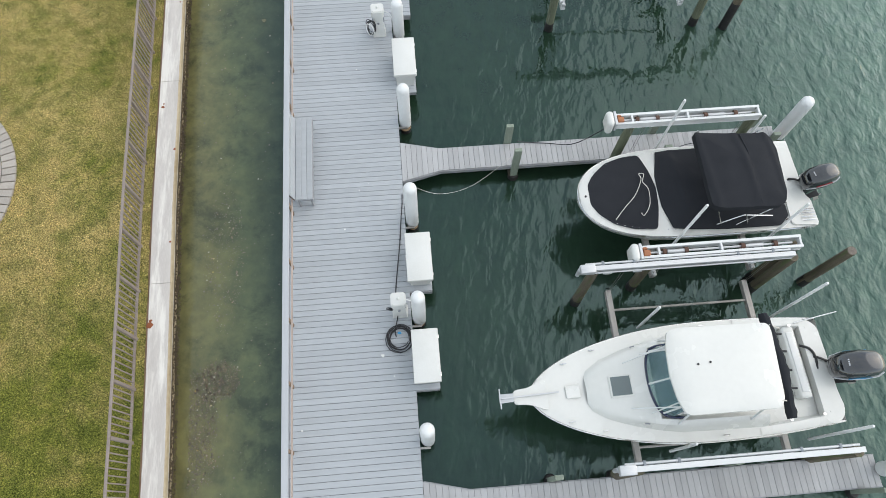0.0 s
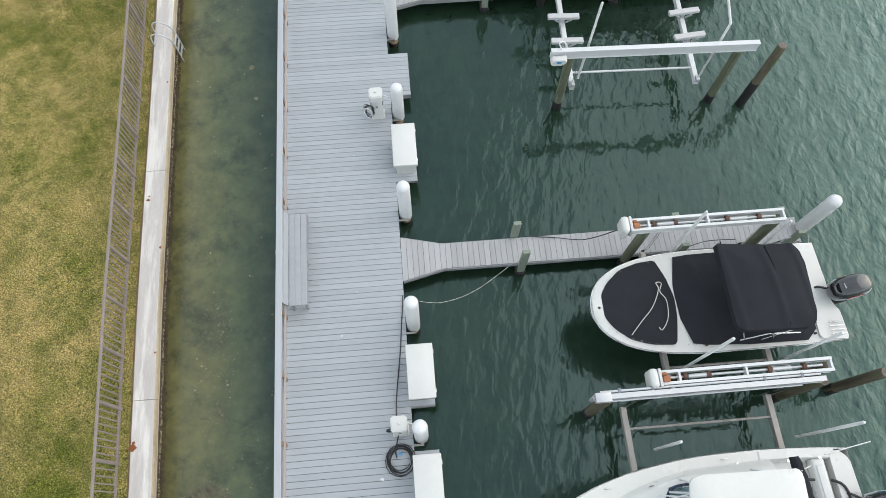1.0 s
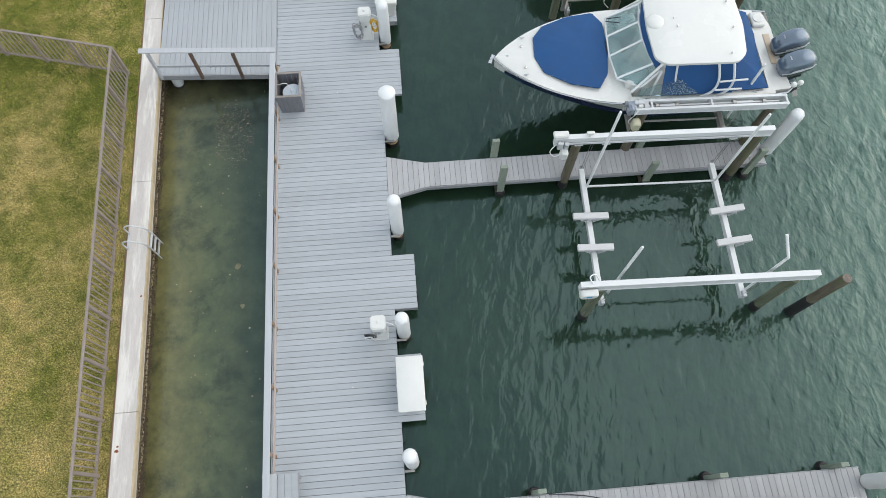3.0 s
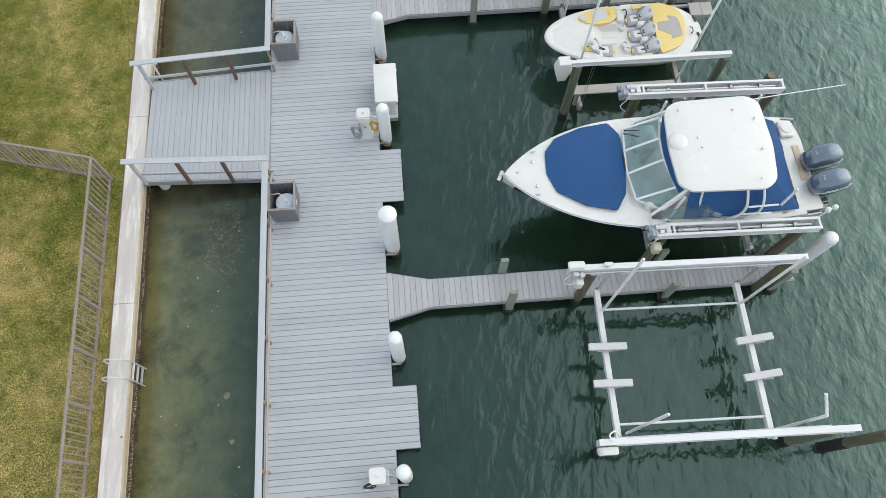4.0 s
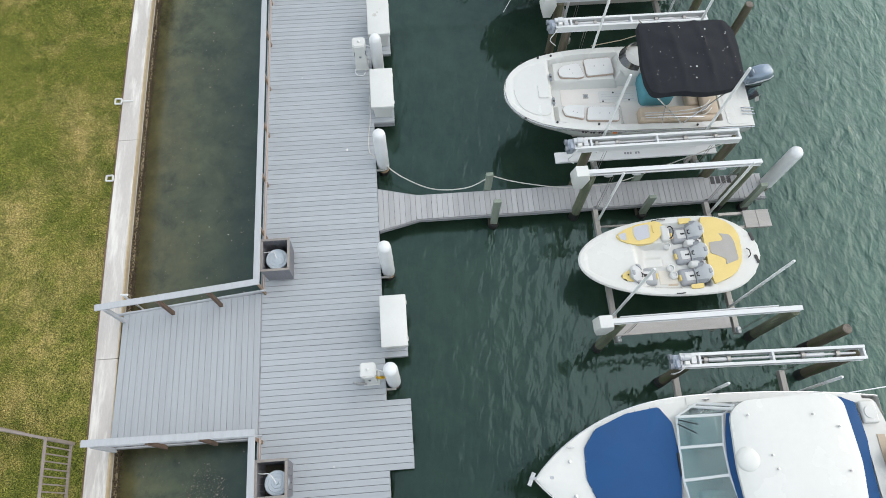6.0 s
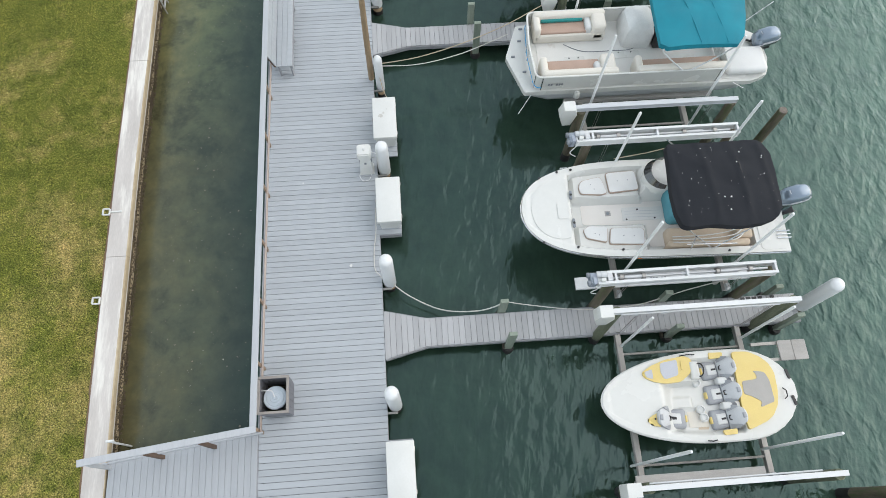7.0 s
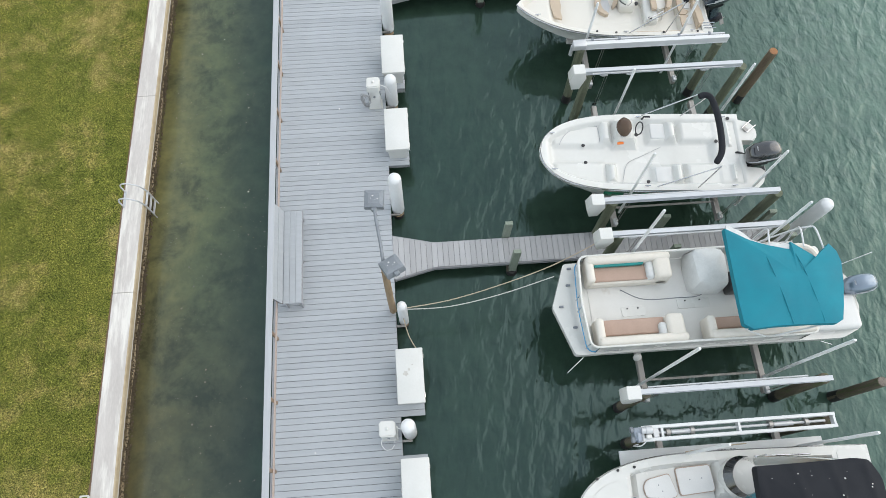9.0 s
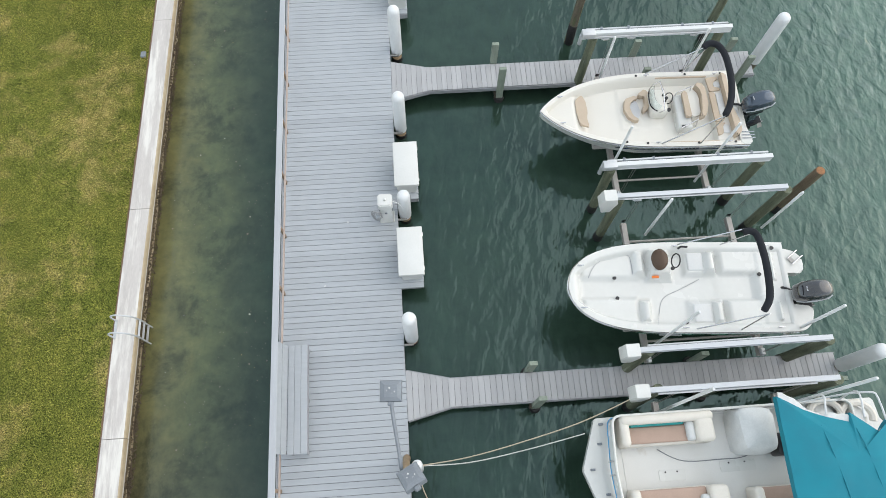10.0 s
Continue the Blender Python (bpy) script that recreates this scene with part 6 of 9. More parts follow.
def outboard(parent, x, y, z, cowl="ob_black", size=1.0, tilt=14.0, decal=None, turn=0.0):
    """An outboard motor tilted up on the transom; x is the clamp, the cowl lies aft."""
    o = new("outboard_motor")
    o.parent = parent
    tagged(o, "tilted outboard motor on the transom")
    m = pose(x, y, z, 0, 0, turn) @ pose(0, 0, 0, 0, -tilt, 0)
    o.matrix_local = m
    s = size
    bm = BM()
    rings = []
    for xx, w, z0, z1 in ((-0.20, 0.10, 0.30, 0.46), (-0.16, 0.16, 0.22, 0.56), (0.0, 0.205, 0.17, 0.66), (0.22, 0.215, 0.17, 0.69), (0.42, 0.19, 0.19, 0.65), (0.52, 0.13, 0.24, 0.56), (0.55, 0.06, 0.32, 0.46)):
        ring = []
        for k in range(16):
            a = 2 * math.pi * k / 16
            c, d = math.cos(a), math.sin(a)
            e = 0.62
            ring.append((s * xx, s * w * abs(c) ** e * (1 if c > 0 else -1), s * ((z0 + z1) / 2 + (z1 - z0) / 2 * abs(d) ** e * (1 if d > 0 else -1))))
        rings.append(ring)
    add_rings(bm, rings)
    cw = part("cowl", bm, cowl, o, smooth=True)
    # dark wrap round the lower half, with a bright trim line over it
    bm = BM()
    add_rings(bm, [[(x * 1.012 + 0.002, y * 1.025, z) for x, y, z in [r[k % 16] for k in range(8, 17)]] for r in rings[1:6]], False, (False, False))
    part("lower_panel", bm, "ob_dark" if cowl != "ob_black" else "black", cw, smooth=True)
    for k in (0, 8):
        bm = BM()
        add_tube(bm, [(r[k][0] * 1.01, r[k][1] * 1.03, r[k][2] - 0.01 * s) for r in rings[1:6]], 0.012 * s, 6)
        part("trim_line", bm, "silver_decal", cw, smooth=True)
    bm = BM()
    for i in range(4):
        add_box(bm, s * 0.02, s * 0.042, s * (-0.05 + 0.027 * i), s * (-0.033 + 0.027 * i), s * 0.672, s * 0.679)
    part("lettering_bar", bm, "silver_decal", cw)
    if decal:
        for sy in (-1, 1):
            bm = BM()
            add_box(bm, s * 0.02, s * 0.34, sy * s * 0.216 - 0.003, sy * s * 0.216 + 0.003, s * 0.42, s * 0.47)
            part("decal_stripe", bm, decal, cw)
    bm = BM()
    add_box(bm, -0.10 * s, 0.30 * s, -0.13 * s, 0.13 * s, 0.02 * s, 0.2 * s, 0.03)
    part("lower_cowl", bm, "black", o, smooth=True)
    bm = BM()
    add_rings(bm, [[(s * (xa + dx), s * w * dy, s * zz) for dx, dy in ((-0.12, 0), (-0.06, 1), (0.1, 1), (0.2, 0), (0.1, -1), (-0.06, -1))] for zz, xa, w in ((0.05, 0.08, 0.09), (-0.35, 0.05, 0.07), (-0.62, 0.03, 0.05), (-0.72, 0.05, 0.05))])
    part("midsection", bm, cowl if cowl != "ob_light" else "ob_grey", o, smooth=True)
    bm = BM()
    add_tube(bm, [(-0.18 * s, 0, -0.68 * s), (-0.05 * s, 0, -0.7 * s), (0.2 * s, 0, -0.7 * s), (0.3 * s, 0, -0.7 * s)], [0.02 * s, 0.065 * s, 0.06 * s, 0.03 * s], 10)
    add_box(bm, -0.1 * s, 0.12 * s, -0.012, 0.012, -0.95 * s, -0.7 * s)
    add_box(bm, -0.08 * s, 0.32 * s, -0.11 * s, 0.11 * s, -0.53 * s, -0.515 * s)
    part("gearcase", bm, "black", o)
    bm = BM()
    for k in range(3):
        a = 2 * math.pi * k / 3
        add_bar(bm, (0.32 * s, 0, -0.7 * s), (0.33 * s, 0.17 * s * math.cos(a), -0.7 * s + 0.17 * s * math.sin(a)), 0.11 * s, 0.012)
    part("propeller", bm, "shaft", o)
    bm = BM()
    add_box(bm, -0.27 * s, -0.08 * s, -0.14 * s, 0.14 * s, -0.28 * s, 0.14 * s, 0.02)
    part("clamp_bracket", bm, "black", o)
    bm = BM()
    add_tube(bm, smooth_curve([(-0.12 * s, 0.1 * s, 0.2 * s), (-0.34 * s, 0.2 * s, 0.26 * s), (-0.46 * s, 0.12 * s, 0.02 * s)]), 0.028, 6)
    part("rigging_hose", bm, "black", o, smooth=True)
    return o


def soft_pad(bm, x0, x1, y0, y1, z0, z1, r=0.05):
    add_box(bm, x0, x1, y0, y1, z0, z1, min(r, (x1 - x0) / 2.2, (y1 - y0) / 2.2, (z1 - z0) / 2.05), 3)
    return bm


def canopy(parent, name, outline, z, material, crown=0.12, thick=0.03, sag=0.0, drop=0.10, label="", n=3, seams=()):
    """A stretched top with a crowned middle and a rounded, turned-down edge. outline: corners in order."""
    loop = [Vector((x, y, 0)) for x, y in outline]
    c = sum(loop, Vector()) / len(loop)
    bm = BM()
    rings = []
    for k, hh in ((0.0, 1.0), (0.3, 0.97), (0.6, 0.82), (0.85, 0.5), (0.96, 0.22), (1.0, 0.0)):
        rings.append([(c.x + (p.x - c.x) * max(k, 0.002), c.y + (p.y - c.y) * max(k, 0.002), z + crown * hh) for p in loop])
    rings.append([(p.x, p.y, z - drop) for p in loop])
    rings.append([(c.x + (p.x - c.x) * 0.985, c.y + (p.y - c.y) * 0.985, z - drop) for p in loop])
    rings.append([(c.x + (p.x - c.x) * 0.95, c.y + (p.y - c.y) * 0.95, z - thick) for p in loop])
    add_rings(bm, rings, True, (True, True))
    return part(name, bm, material, parent, label, smooth=True)


def cloth(parent, name, outline, z, material, crown=0.1, label="", cell=0.09, folds=0.012, seed=1, edge_drop=0.03, ridges=()):
    """A fabric cover with soft folds, crowned towards the middle, hung over its outline."""
    pts = [Vector(p).to_2d() for p in outline]
    c = sum(pts, Vector((0, 0))) / len(pts)
    bm = BM()
    rings = []
    m = 22 if ridges else 10
    dense = []
    for i, p in enumerate(pts):
        q = pts[(i + 1) % len(pts)]
        k = max(1, int((q - p).length / cell))
        dense += [p.lerp(q, j / k) for j in range(k)]
    for r in range(m + 1):
        t = 0.001 + 0.999 * (r / m)
        ring = []
        for p in dense:
            w = c + (p - c) * t
            nz = noise.noise(Vector((w.x * 1.1 + seed * 9, w.y * 2.6, seed))) + 0.5 * noise.noise(Vector((w.x * 3.2, w.y * 3.0 + seed * 5, seed)))
            ridge = sum(0.035 * math.exp(-((w.x + 0.08 * w.y - rx) / 0.07) ** 2) for rx in ridges)
            ring.append((w.x, w.y, z + crown * (1 - t ** 2.2) + folds * 2.2 * nz * (1 - 0.6 * t) + ridge))
        rings.append(ring)
    rings.append([(c.x + (p.x - c.x) * 1.004, c.y + (p.y - c.y) * 1.004, z - edge_drop) for p in dense])
    add_rings(bm, rings, True, (True, True))
    return part(name, bm, material, parent, label, smooth=True)


def poles(parent, name, mat, segs, r=0.018, label=""):
    for a in segs:
        bm = BM()
        add_tube(bm, a, r, 8)
        part(name, bm, mat, parent, label, smooth=True)



def stern_steps(boat, L, w, z, y0, n=3):
    """A small folding boarding ladder on the swim platform."""
    for i in range(n):
        bm = BM()
        add_tube(bm, [(L - 0.05 + 0.0, y0 + 0.09 * i, z), (L + 0.28, y0 + 0.09 * i, z)], 0.014, 6)
        part("ladder_rail" if i in (0, n - 1) else "ladder_step", bm, "steel", boat, smooth=True)


def cleats(boat, h, ss, z=0.03, mat="steel"):
    for s in ss:
        for sy in (-1, 1):
            bm = BM()
            x, y = s * h.L, sy * (h.w(s) - 0.10)
            add_tube(bm, [(x - 0.07, y, h.z(s) + z + 0.03), (x + 0.07, y, h.z(s) + z + 0.03)], 0.012, 6)
            add_box(bm, x - 0.025, x + 0.025, y - 0.015, y + 0.015, h.z(s) + z - 0.02, h.z(s) + z + 0.03)
            part("cleat", bm, mat, boat)


def side_bars(boat, h, s0, s1, z, side, mat, n=7, size=0.07):
    """A registration lettering patch shown as plain bars on the hull side."""
    q = random.Random(int(s0 * 100))
    for i in range(n):
        s = s0 + (s1 - s0) * i / n
        if i == 2 or i == 5:
            continue
        bm = BM()
        x, y = s * h.L, side * (h.w(s) + 0.004)
        dx = (s1 - s0) * h.L / n * 0.7
        y2 = side * (h.w(s + dx / h.L) + 0.004)
        add_bar(bm, (x, y * 0.985, h.z(s) + z), (x + dx, y2 * 0.985, h.z(s) + z), 0.02, size)
        part("lettering_bar", bm, mat, boat)


def ease(t):
    t = min(1.0, max(0.0, t))
    return t * t * (3 - 2 * t)


def moulding(boat, name, h, floor, rim, slope, pads, material="gel", s0=0.0, s1=1.0, n=120, m=60):
    """A one-piece moulded inner deck: broad gunwale tops, a well floor and soft-edged raised shapes (x0, x1, y0, y1, z, soft)."""
    rows_ = []
    for i in range(n + 1):
        sx = s0 + (s1 - s0) * i / n
        x, w, zg = sx * h.L, max(0.012, h.w(sx)), h.z(sx) + 0.012
        row = []
        for j in range(m + 1):
            y = w * (-1 + 2 * j / m)
            inner = w - abs(y)
            z = zg + (floor - zg) * ease((min(inner, x * 0.9, (s1 * h.L - x) * 1.5 + 0.02) - rim) / slope)
            for x0, x1, y0, y1, zp, soft in pads:
                d = min(x - x0, x1 - x, y - y0, y1 - y)
                if d > 0:
                    z = max(z, floor + (zp - floor) * ease(d / soft))
            row.append((x, y, z))
        rows_.append(row)
    bm = BM()
    add_rings(bm, rows_, False)
    return part(name, bm, material, boat, smooth=True)


def slab_part(boat, name, outline, z0, z1, material, r=0.06, bev=0.02, label=""):
    bm = BM()
    out = rounded(outline, r)
    if sum(a[0] * b[1] - b[0] * a[1] for a, b in zip(out, out[1:] + out[:1])) < 0:
        out = out[::-1]
    add_slab(bm, out, z0, z1, bev)
    return part(name, bm, material, boat, label, smooth=True)


def disc_part(boat, name, x, y, z, r, material, h=0.02, n=12):
    bm = BM()
    add_lathe(bm, [(r, 0), (r, h), (r * 0.5, h * 1.1), (0.003, h * 1.1)], (x, y, z), n)
    return part(name, bm, material, boat)


# white cuddy cabin boat
def cuddy_boat():
    b = thing("cuddy_boat", "white cuddy cabin fishing boat with hardtop and rolled black curtain", "boat", (2.40, 2.10, 0.45), "boats on lifts", 1.0)
    h = Hull(6.62, 2.54, 2.0, 1.75, 0.6, 0.88, 1.30, 1.10, flare=0.22)
    hull_parts(h, b)
    bm = BM()
    h.deck(bm, 0.0, 0.725, 0.0, 0.05, n=24)
    part("foredeck", bm, "gel", b, smooth=True)
    bm = BM()
    h.well(bm, 0.715, 0.955, 0.20, 0.86)
    part("cockpit_liner", bm, "gel", b, smooth=True)
    # cabin trunk
    bm = BM()
    rings = []
    for x, w, z in ((1.18, 0.22, 1.36), (1.26, 0.34, 1.40), (1.6, 0.52, 1.45), (2.1, 0.68, 1.48), (2.6, 0.80, 1.50), (3.1, 0.88, 1.52), (4.9, 0.92, 1.40)):
        rings.append([(x, -w - 0.16, 1.16), (x, -w - 0.05, z - 0.06), (x, -w + 0.06, z), (x, 0, z + 0.03), (x, w - 0.06, z), (x, w + 0.05, z - 0.06), (x, w + 0.16, 1.16)])
    add_rings(bm, [r[:4] for r in rings[:5]], False)
    add_rings(bm, [r[3:] for r in rings[:5]], False)
    for sl in (slice(0, 3), slice(4, 7)):
        add_rings(bm, [r[sl] for r in rings[4:]], False)
    bmesh.ops.remove_doubles(bm, verts=bm.verts, dist=0.001)
    part("cabin_top", bm, "gel", b, smooth=True)
    hatch = BM()
    add_box(hatch, 1.65, 2.13, -0.23, 0.23, 1.475, 1.515, 0.015)
    hp = part("deck_hatch", hatch, "gel", b, "square deck hatch")
    bm = BM()
    add_box(bm, 1.685, 2.095, -0.195, 0.195, 1.517, 1.525)
    part("hatch_glass", bm, "glass_dark", hp, "smoked hatch pane")
    # pulpit and anchor
    bm = BM()
    add_slab(bm, rounded([(-0.36, -0.15), (-0.36, 0.15), (-0.05, 0.17), (0.35, 0.34), (0.35, -0.34), (-0.05, -0.17)], 0.09), 1.30, 1.36, 0.015)
    part("bow_pulpit", bm, "gel", b, smooth=True)
    bm = BM()
    add_bar(bm, (-0.62, 0.0, 1.38), (0.6, 0.02, 1.40), 0.03, 0.03)
    add_bar(bm, (-0.64, -0.21, 1.36), (-0.64, 0.21, 1.36), 0.025, 0.025)
    add_bar(bm, (-0.66, -0.05, 1.34), (-0.36, -0.04, 1.38), 0.09, 0.02)
    add_bar(bm, (-0.66, 0.05, 1.34), (-0.36, 0.04, 1.38), 0.09, 0.02)
    part("anchor", bm, "alu", b, "galvanised plough anchor on the bow roller")
    bm = BM()
    add_box(bm, 0.75, 1.05, -0.13, 0.13, 1.335, 1.355, 0.008)
    part("anchor_locker_lid", bm, "gel", b)
    # wrap-round windshield
    base = [(3.06, -0.76), (2.80, -0.73), (2.64, -0.64), (2.53, -0.43), (2.46, -0.02), (2.50, 0.42), (2.60, 0.66), (2.76, 0.75), (3.02, 0.77)]
    topw = [(3.14, -0.68), (3.00, -0.66), (2.90, -0.60), (2.82, -0.42), (2.77, -0.02), (2.80, 0.40), (2.87, 0.60), (2.98, 0.68), (3.12, 0.70)]
    for i in range(8):
        bm = BM()
        v = [bm.verts.new((*base[i], 1.50)), bm.verts.new((*base[i + 1], 1.50)), bm.verts.new((*topw[i + 1], 2.02)), bm.verts.new((*topw[i], 2.02))]
        bm.faces.new(v)
        bmesh.ops.solidify(bm, geom=bm.faces[:], thickness=0.012)
        part("windshield_pane", bm, "glass", b)
    for i, mt in ((2, "alu_white"), (4, "alu_white"), (6, "alu_white")):
        bm = BM()
        add_tube(bm, [(*base[i], 1.51), (*topw[i], 2.03)], 0.020, 8)
        part("windshield_mullion", bm, mt, b, smooth=True)
    bm = BM()
    add_tube(bm, smooth_curve([(x, y, 1.51) for x, y in base], 3), 0.028, 8)
    part("windshield_sill", bm, "navy", b)
    poles(b, "top_strut", "alu_white", [[(2.0, 0.46, 1.52), (2.9, 0.62, 2.40)], [(2.02, -0.48, 1.52), (2.9, -0.66, 2.40)], [(2.4, 0.62, 1.54), (2.92, 0.5, 2.40)], [(2.4, -0.62, 1.54), (2.92, -0.5, 2.40)]], 0.014)
    for sy in (-1, 1):
        poles(b, "side_vent", "ink_grey", [[(2.25, sy * 0.80, 1.45), (2.35, sy * 0.815, 1.45)]], 0.014)
    # dash and seats under the hardtop
    bm = BM()
    soft_pad(bm, 2.62, 3.35, -0.62, 0.62, 1.1, 1.54, 0.06)
    part("dash", bm, "dash_blue", b, "dark blue-grey dash", smooth=True)
    for sy in (-0.5, 0.5):
        bm = BM()
        soft_pad(bm, 3.9, 4.35, sy - 0.25, sy + 0.25, 0.56, 1.1, 0.06)
        part("helm_seat", bm, "white_vinyl", b, smooth=True)
    top = rounded([(2.74, 0.84), (2.96, 0.90), (4.80, 0.83), (4.87, 0.72), (4.76, -0.68), (4.64, -0.86), (2.88, -0.83), (2.77, -0.78), (2.67, -0.5), (2.62, -0.03), (2.66, 0.48)], 0.10)
    canopy(b, "hardtop", top, 2.42, "gel", 0.07, 0.03, drop=0.06)
    for x, y in ((3.0, 0.66), (3.05, -0.66), (4.5, 0.68), (4.6, -0.68)):
        poles(b, "top_leg", "alu_white", [[(x - 0.15, y * 1.45, 1.10), (x, y, 2.40)]], 0.022)
    for x, y in ((3.2, 0.12), (3.45, 0.14)):
        bm = BM()
        add_lathe(bm, [(0.022, 2.46), (0.022, 2.50), (0.005, 2.505)], (x, y, 0), 10)
        part("top_fitting", bm, "black", b)
    # folded curtain
    bm = BM()
    rings = []
    for i in range(19):
        t = i / 18
        y = 1.04 - 2.1 * t
        x = 4.84 + 0.07 * math.sin(t * 3.14) + 0.008 * math.sin(i * 1.9)
        r = 0.085 + 0.035 * math.sin(t * 3.14) + 0.009 * math.sin(i * 2.7) + 0.012 * math.sin(i * 0.8)
        rings.append([(x + r * math.cos(a), y, 2.30 + r * 1.1 * math.sin(a)) for a in [k * math.pi / 5 for k in range(10)]])
    add_rings(bm, rings)
    cur = part("rolled_curtain", bm, "black_canvas", b, "rolled black canvas curtain", smooth=True)
    for t in (0.12, 0.88):
        y = 1.02 - 2.0 * t
        bm = BM()
        add_tube(bm, [(4.70 + 0.12 * math.cos(a), y + 0.01 * a, 2.30 + 0.13 * math.sin(a)) for a in [k * math.pi / 4 for k in range(9)]], 0.012, 6)
        part("tie_strap", bm, "rope", cur)
    for y in (0.62, 0.26, -0.12, -0.48):
        poles(b, "rod_holder", "black", [[(4.9, y, 2.3), (5.12, y - 0.02, 2.28)]], 0.026)
    poles(b, "curtain_strap", "rope", [[(4.86, 0.78, 2.42), (5.5, 0.86, 1.6)]], 0.012)
    # aft cockpit
    bm = BM()
    soft_pad(bm, 5.80, 6.08, -0.58, 1.0, 0.86, 1.12, 0.06)
    part("stern_bench", bm, "gel", b, smooth=True)
    bm = BM()
    soft_pad(bm, 5.86, 6.02, -0.46, 0.86, 1.10, 1.14, 0.02)
    part("bench_cushion", bm, "white_vinyl", b, smooth=True)
    bm = BM()
    add_slab(bm, rounded([(6.20, -1.14), (6.20, 1.12), (6.46, 1.10), (6.60, 0.9), (6.62, 0.3), (6.62, -0.5), (6.68, -0.9), (6.50, -1.16)], 0.1), 0.9, 1.125, 0.02)
    part("transom_top", bm, "gel", b, smooth=True)
    bm = BM()
    add_tube(bm, smooth_curve([(6.1, 0.55, 1.10), (6.28, 0.45, 1.14), (6.36, 0.25, 1.14), (6.34, 0.0, 1.10)]), 0.03, 8)
    part("rigging_tube", bm, "black", b, smooth=True)
    for s, y in ((0.8, 1.0), (0.9, 1.0), (0.82, -1.0), (0.93, -0.95), (0.64, 1.05), (0.3, 0.85), (0.3, -0.85)):
        bm = BM()
        add_lathe(bm, [(0.035, 1.16), (0.035, 1.19), (0.02, 1.19)], (s * h.L, y, 0.0), 10)
        part("deck_fitting", bm, "steel", b)
    cleats(b, h, (0.12, 0.22, 0.6))
    side_bars(b, h, 0.10, 0.26, -0.10, -1, "ink_grey", 8)
    outboard(b, 6.88, -0.06, 0.95, "ob_black", 1.38, 20, "blue_decal", -5)
    poles(b, "antenna", "pvc", [[(6.1, 1.05, 1.15), (7.1, 1.2, 1.2)]], 0.012)
    return b


# black-covered runabout
def covered_boat():
    b = thing("covered_boat", "white bowrider under black snap covers and black bimini", "boat", (4.28, 6.83, 0.32), "boats on lifts")
    h = Hull(5.5, 2.42, 3.0, 2.2, 0.55, 0.97, 1.02, 0.98)
    hull_parts(h, b)
    bm = BM()
    h.deck(bm, 0.0, 1.0, 0.0, 0.05)
    part("deck", bm, "gel", b, smooth=True)
    cx = [(0.24, 0.28), (0.42, 0.55), (0.75, 0.84), (1.2, 0.98), (1.62, 1.02), (1.80, 0.55), (1.90, 0.1), (1.87, -0.4), (1.74, -1.0), (1.2, -0.95), (0.75, -0.80), (0.42, -0.52), (0.24, -0.25)]
    bow = cloth(b, "bow_cover", rounded(cx, 0.10, 4), 1.075, "black_canvas", 0.09, "fitted black bow cover", seed=2)
    mid = [(2.08, 1.06), (2.5, 1.09), (3.3, 1.10), (4.6, 1.06), (4.88, 0.9), (4.94, -0.9), (4.7, -1.13), (3.4, -1.12), (2.5, -1.06), (2.12, -1.0), (1.95, -0.42), (1.93, 0.1), (1.94, 0.4)]
    midc = cloth(b, "cockpit_cover", mid, 1.08, "black_canvas", 0.22, "fitted black cockpit cover", seed=4, folds=0.02, ridges=(2.45,))
    for k in range(26):
        s = 0.08 + 0.78 * k / 25
        for sy in (-1, 1):
            bm = BM()
            add_lathe(bm, [(0.012, 0), (0.012, 0.012), (0.004, 0.014)], (s * h.L, sy * (h.w(s) - 0.155), h.z(s) + 0.06), 6)
            if 0.30 > s or s > 0.36:
                part("snap", bm, "steel", b)
    top = rounded([(2.62, 0.90), (3.6, 0.80), (4.26, 0.78), (4.40, 0.62), (4.45, 0.30), (4.38, -0.74), (4.30, -1.02), (4.15, -1.10), (2.76, -1.06), (2.64, -0.95)], 0.06)
    bim = cloth(b, "bimini_top", top, 2.18, "black_canvas", 0.13, "black folding bimini top", seed=6, folds=0.016, edge_drop=0.16, ridges=(2.72, 3.6, 4.3))
    bm = BM()
    add_tube(bm, [(3.66, 0.76, 2.215), (3.69, 0.3, 2.30), (3.71, -0.3, 2.31), (3.74, -1.02, 2.215)], 0.016, 6)
    part("seam", bm, "black_canvas", bim)
    for sy in (-1, 1):
        y = sy * 1.02 - 0.03
        poles(b, "bimini_bow", "steel", [[(3.25, y, 1.1), (2.75, y * 0.98, 2.14)], [(3.6, y, 1.08), (4.35, y * 0.95, 2.1)], [(3.9, y, 1.08), (3.6, y, 1.7)], [(3.1, y, 1.2), (3.55, y, 1.65), (4.3, y, 1.5)]], 0.016)
    bm = BM()
    pts = smooth_curve([(0.75, -0.72, 1.14), (1.0, -0.45, 1.20), (1.3, -0.15, 1.23), (1.52, 0.25, 1.22), (1.5, 0.42, 1.21), (1.62, 0.4, 1.21), (1.55, 0.2, 1.215), (1.66, 0.0, 1.2), (1.62, -0.4, 1.19), (1.45, -0.66, 1.16), (1.38, -0.6, 1.17)], 6)
    add_tube(bm, pts, 0.010, 6)
    part("bow_line", bm, "rope", b, "white line lying on the bow cover", smooth=True)
    bm = BM()
    add_slab(bm, rounded([(5.0, -1.12), (5.0, 0.98), (5.42, 0.95), (5.5, 0.3), (5.5, -0.35), (5.62, -0.5), (5.65, -1.18)], 0.07), 0.86, 1.045, 0.02)
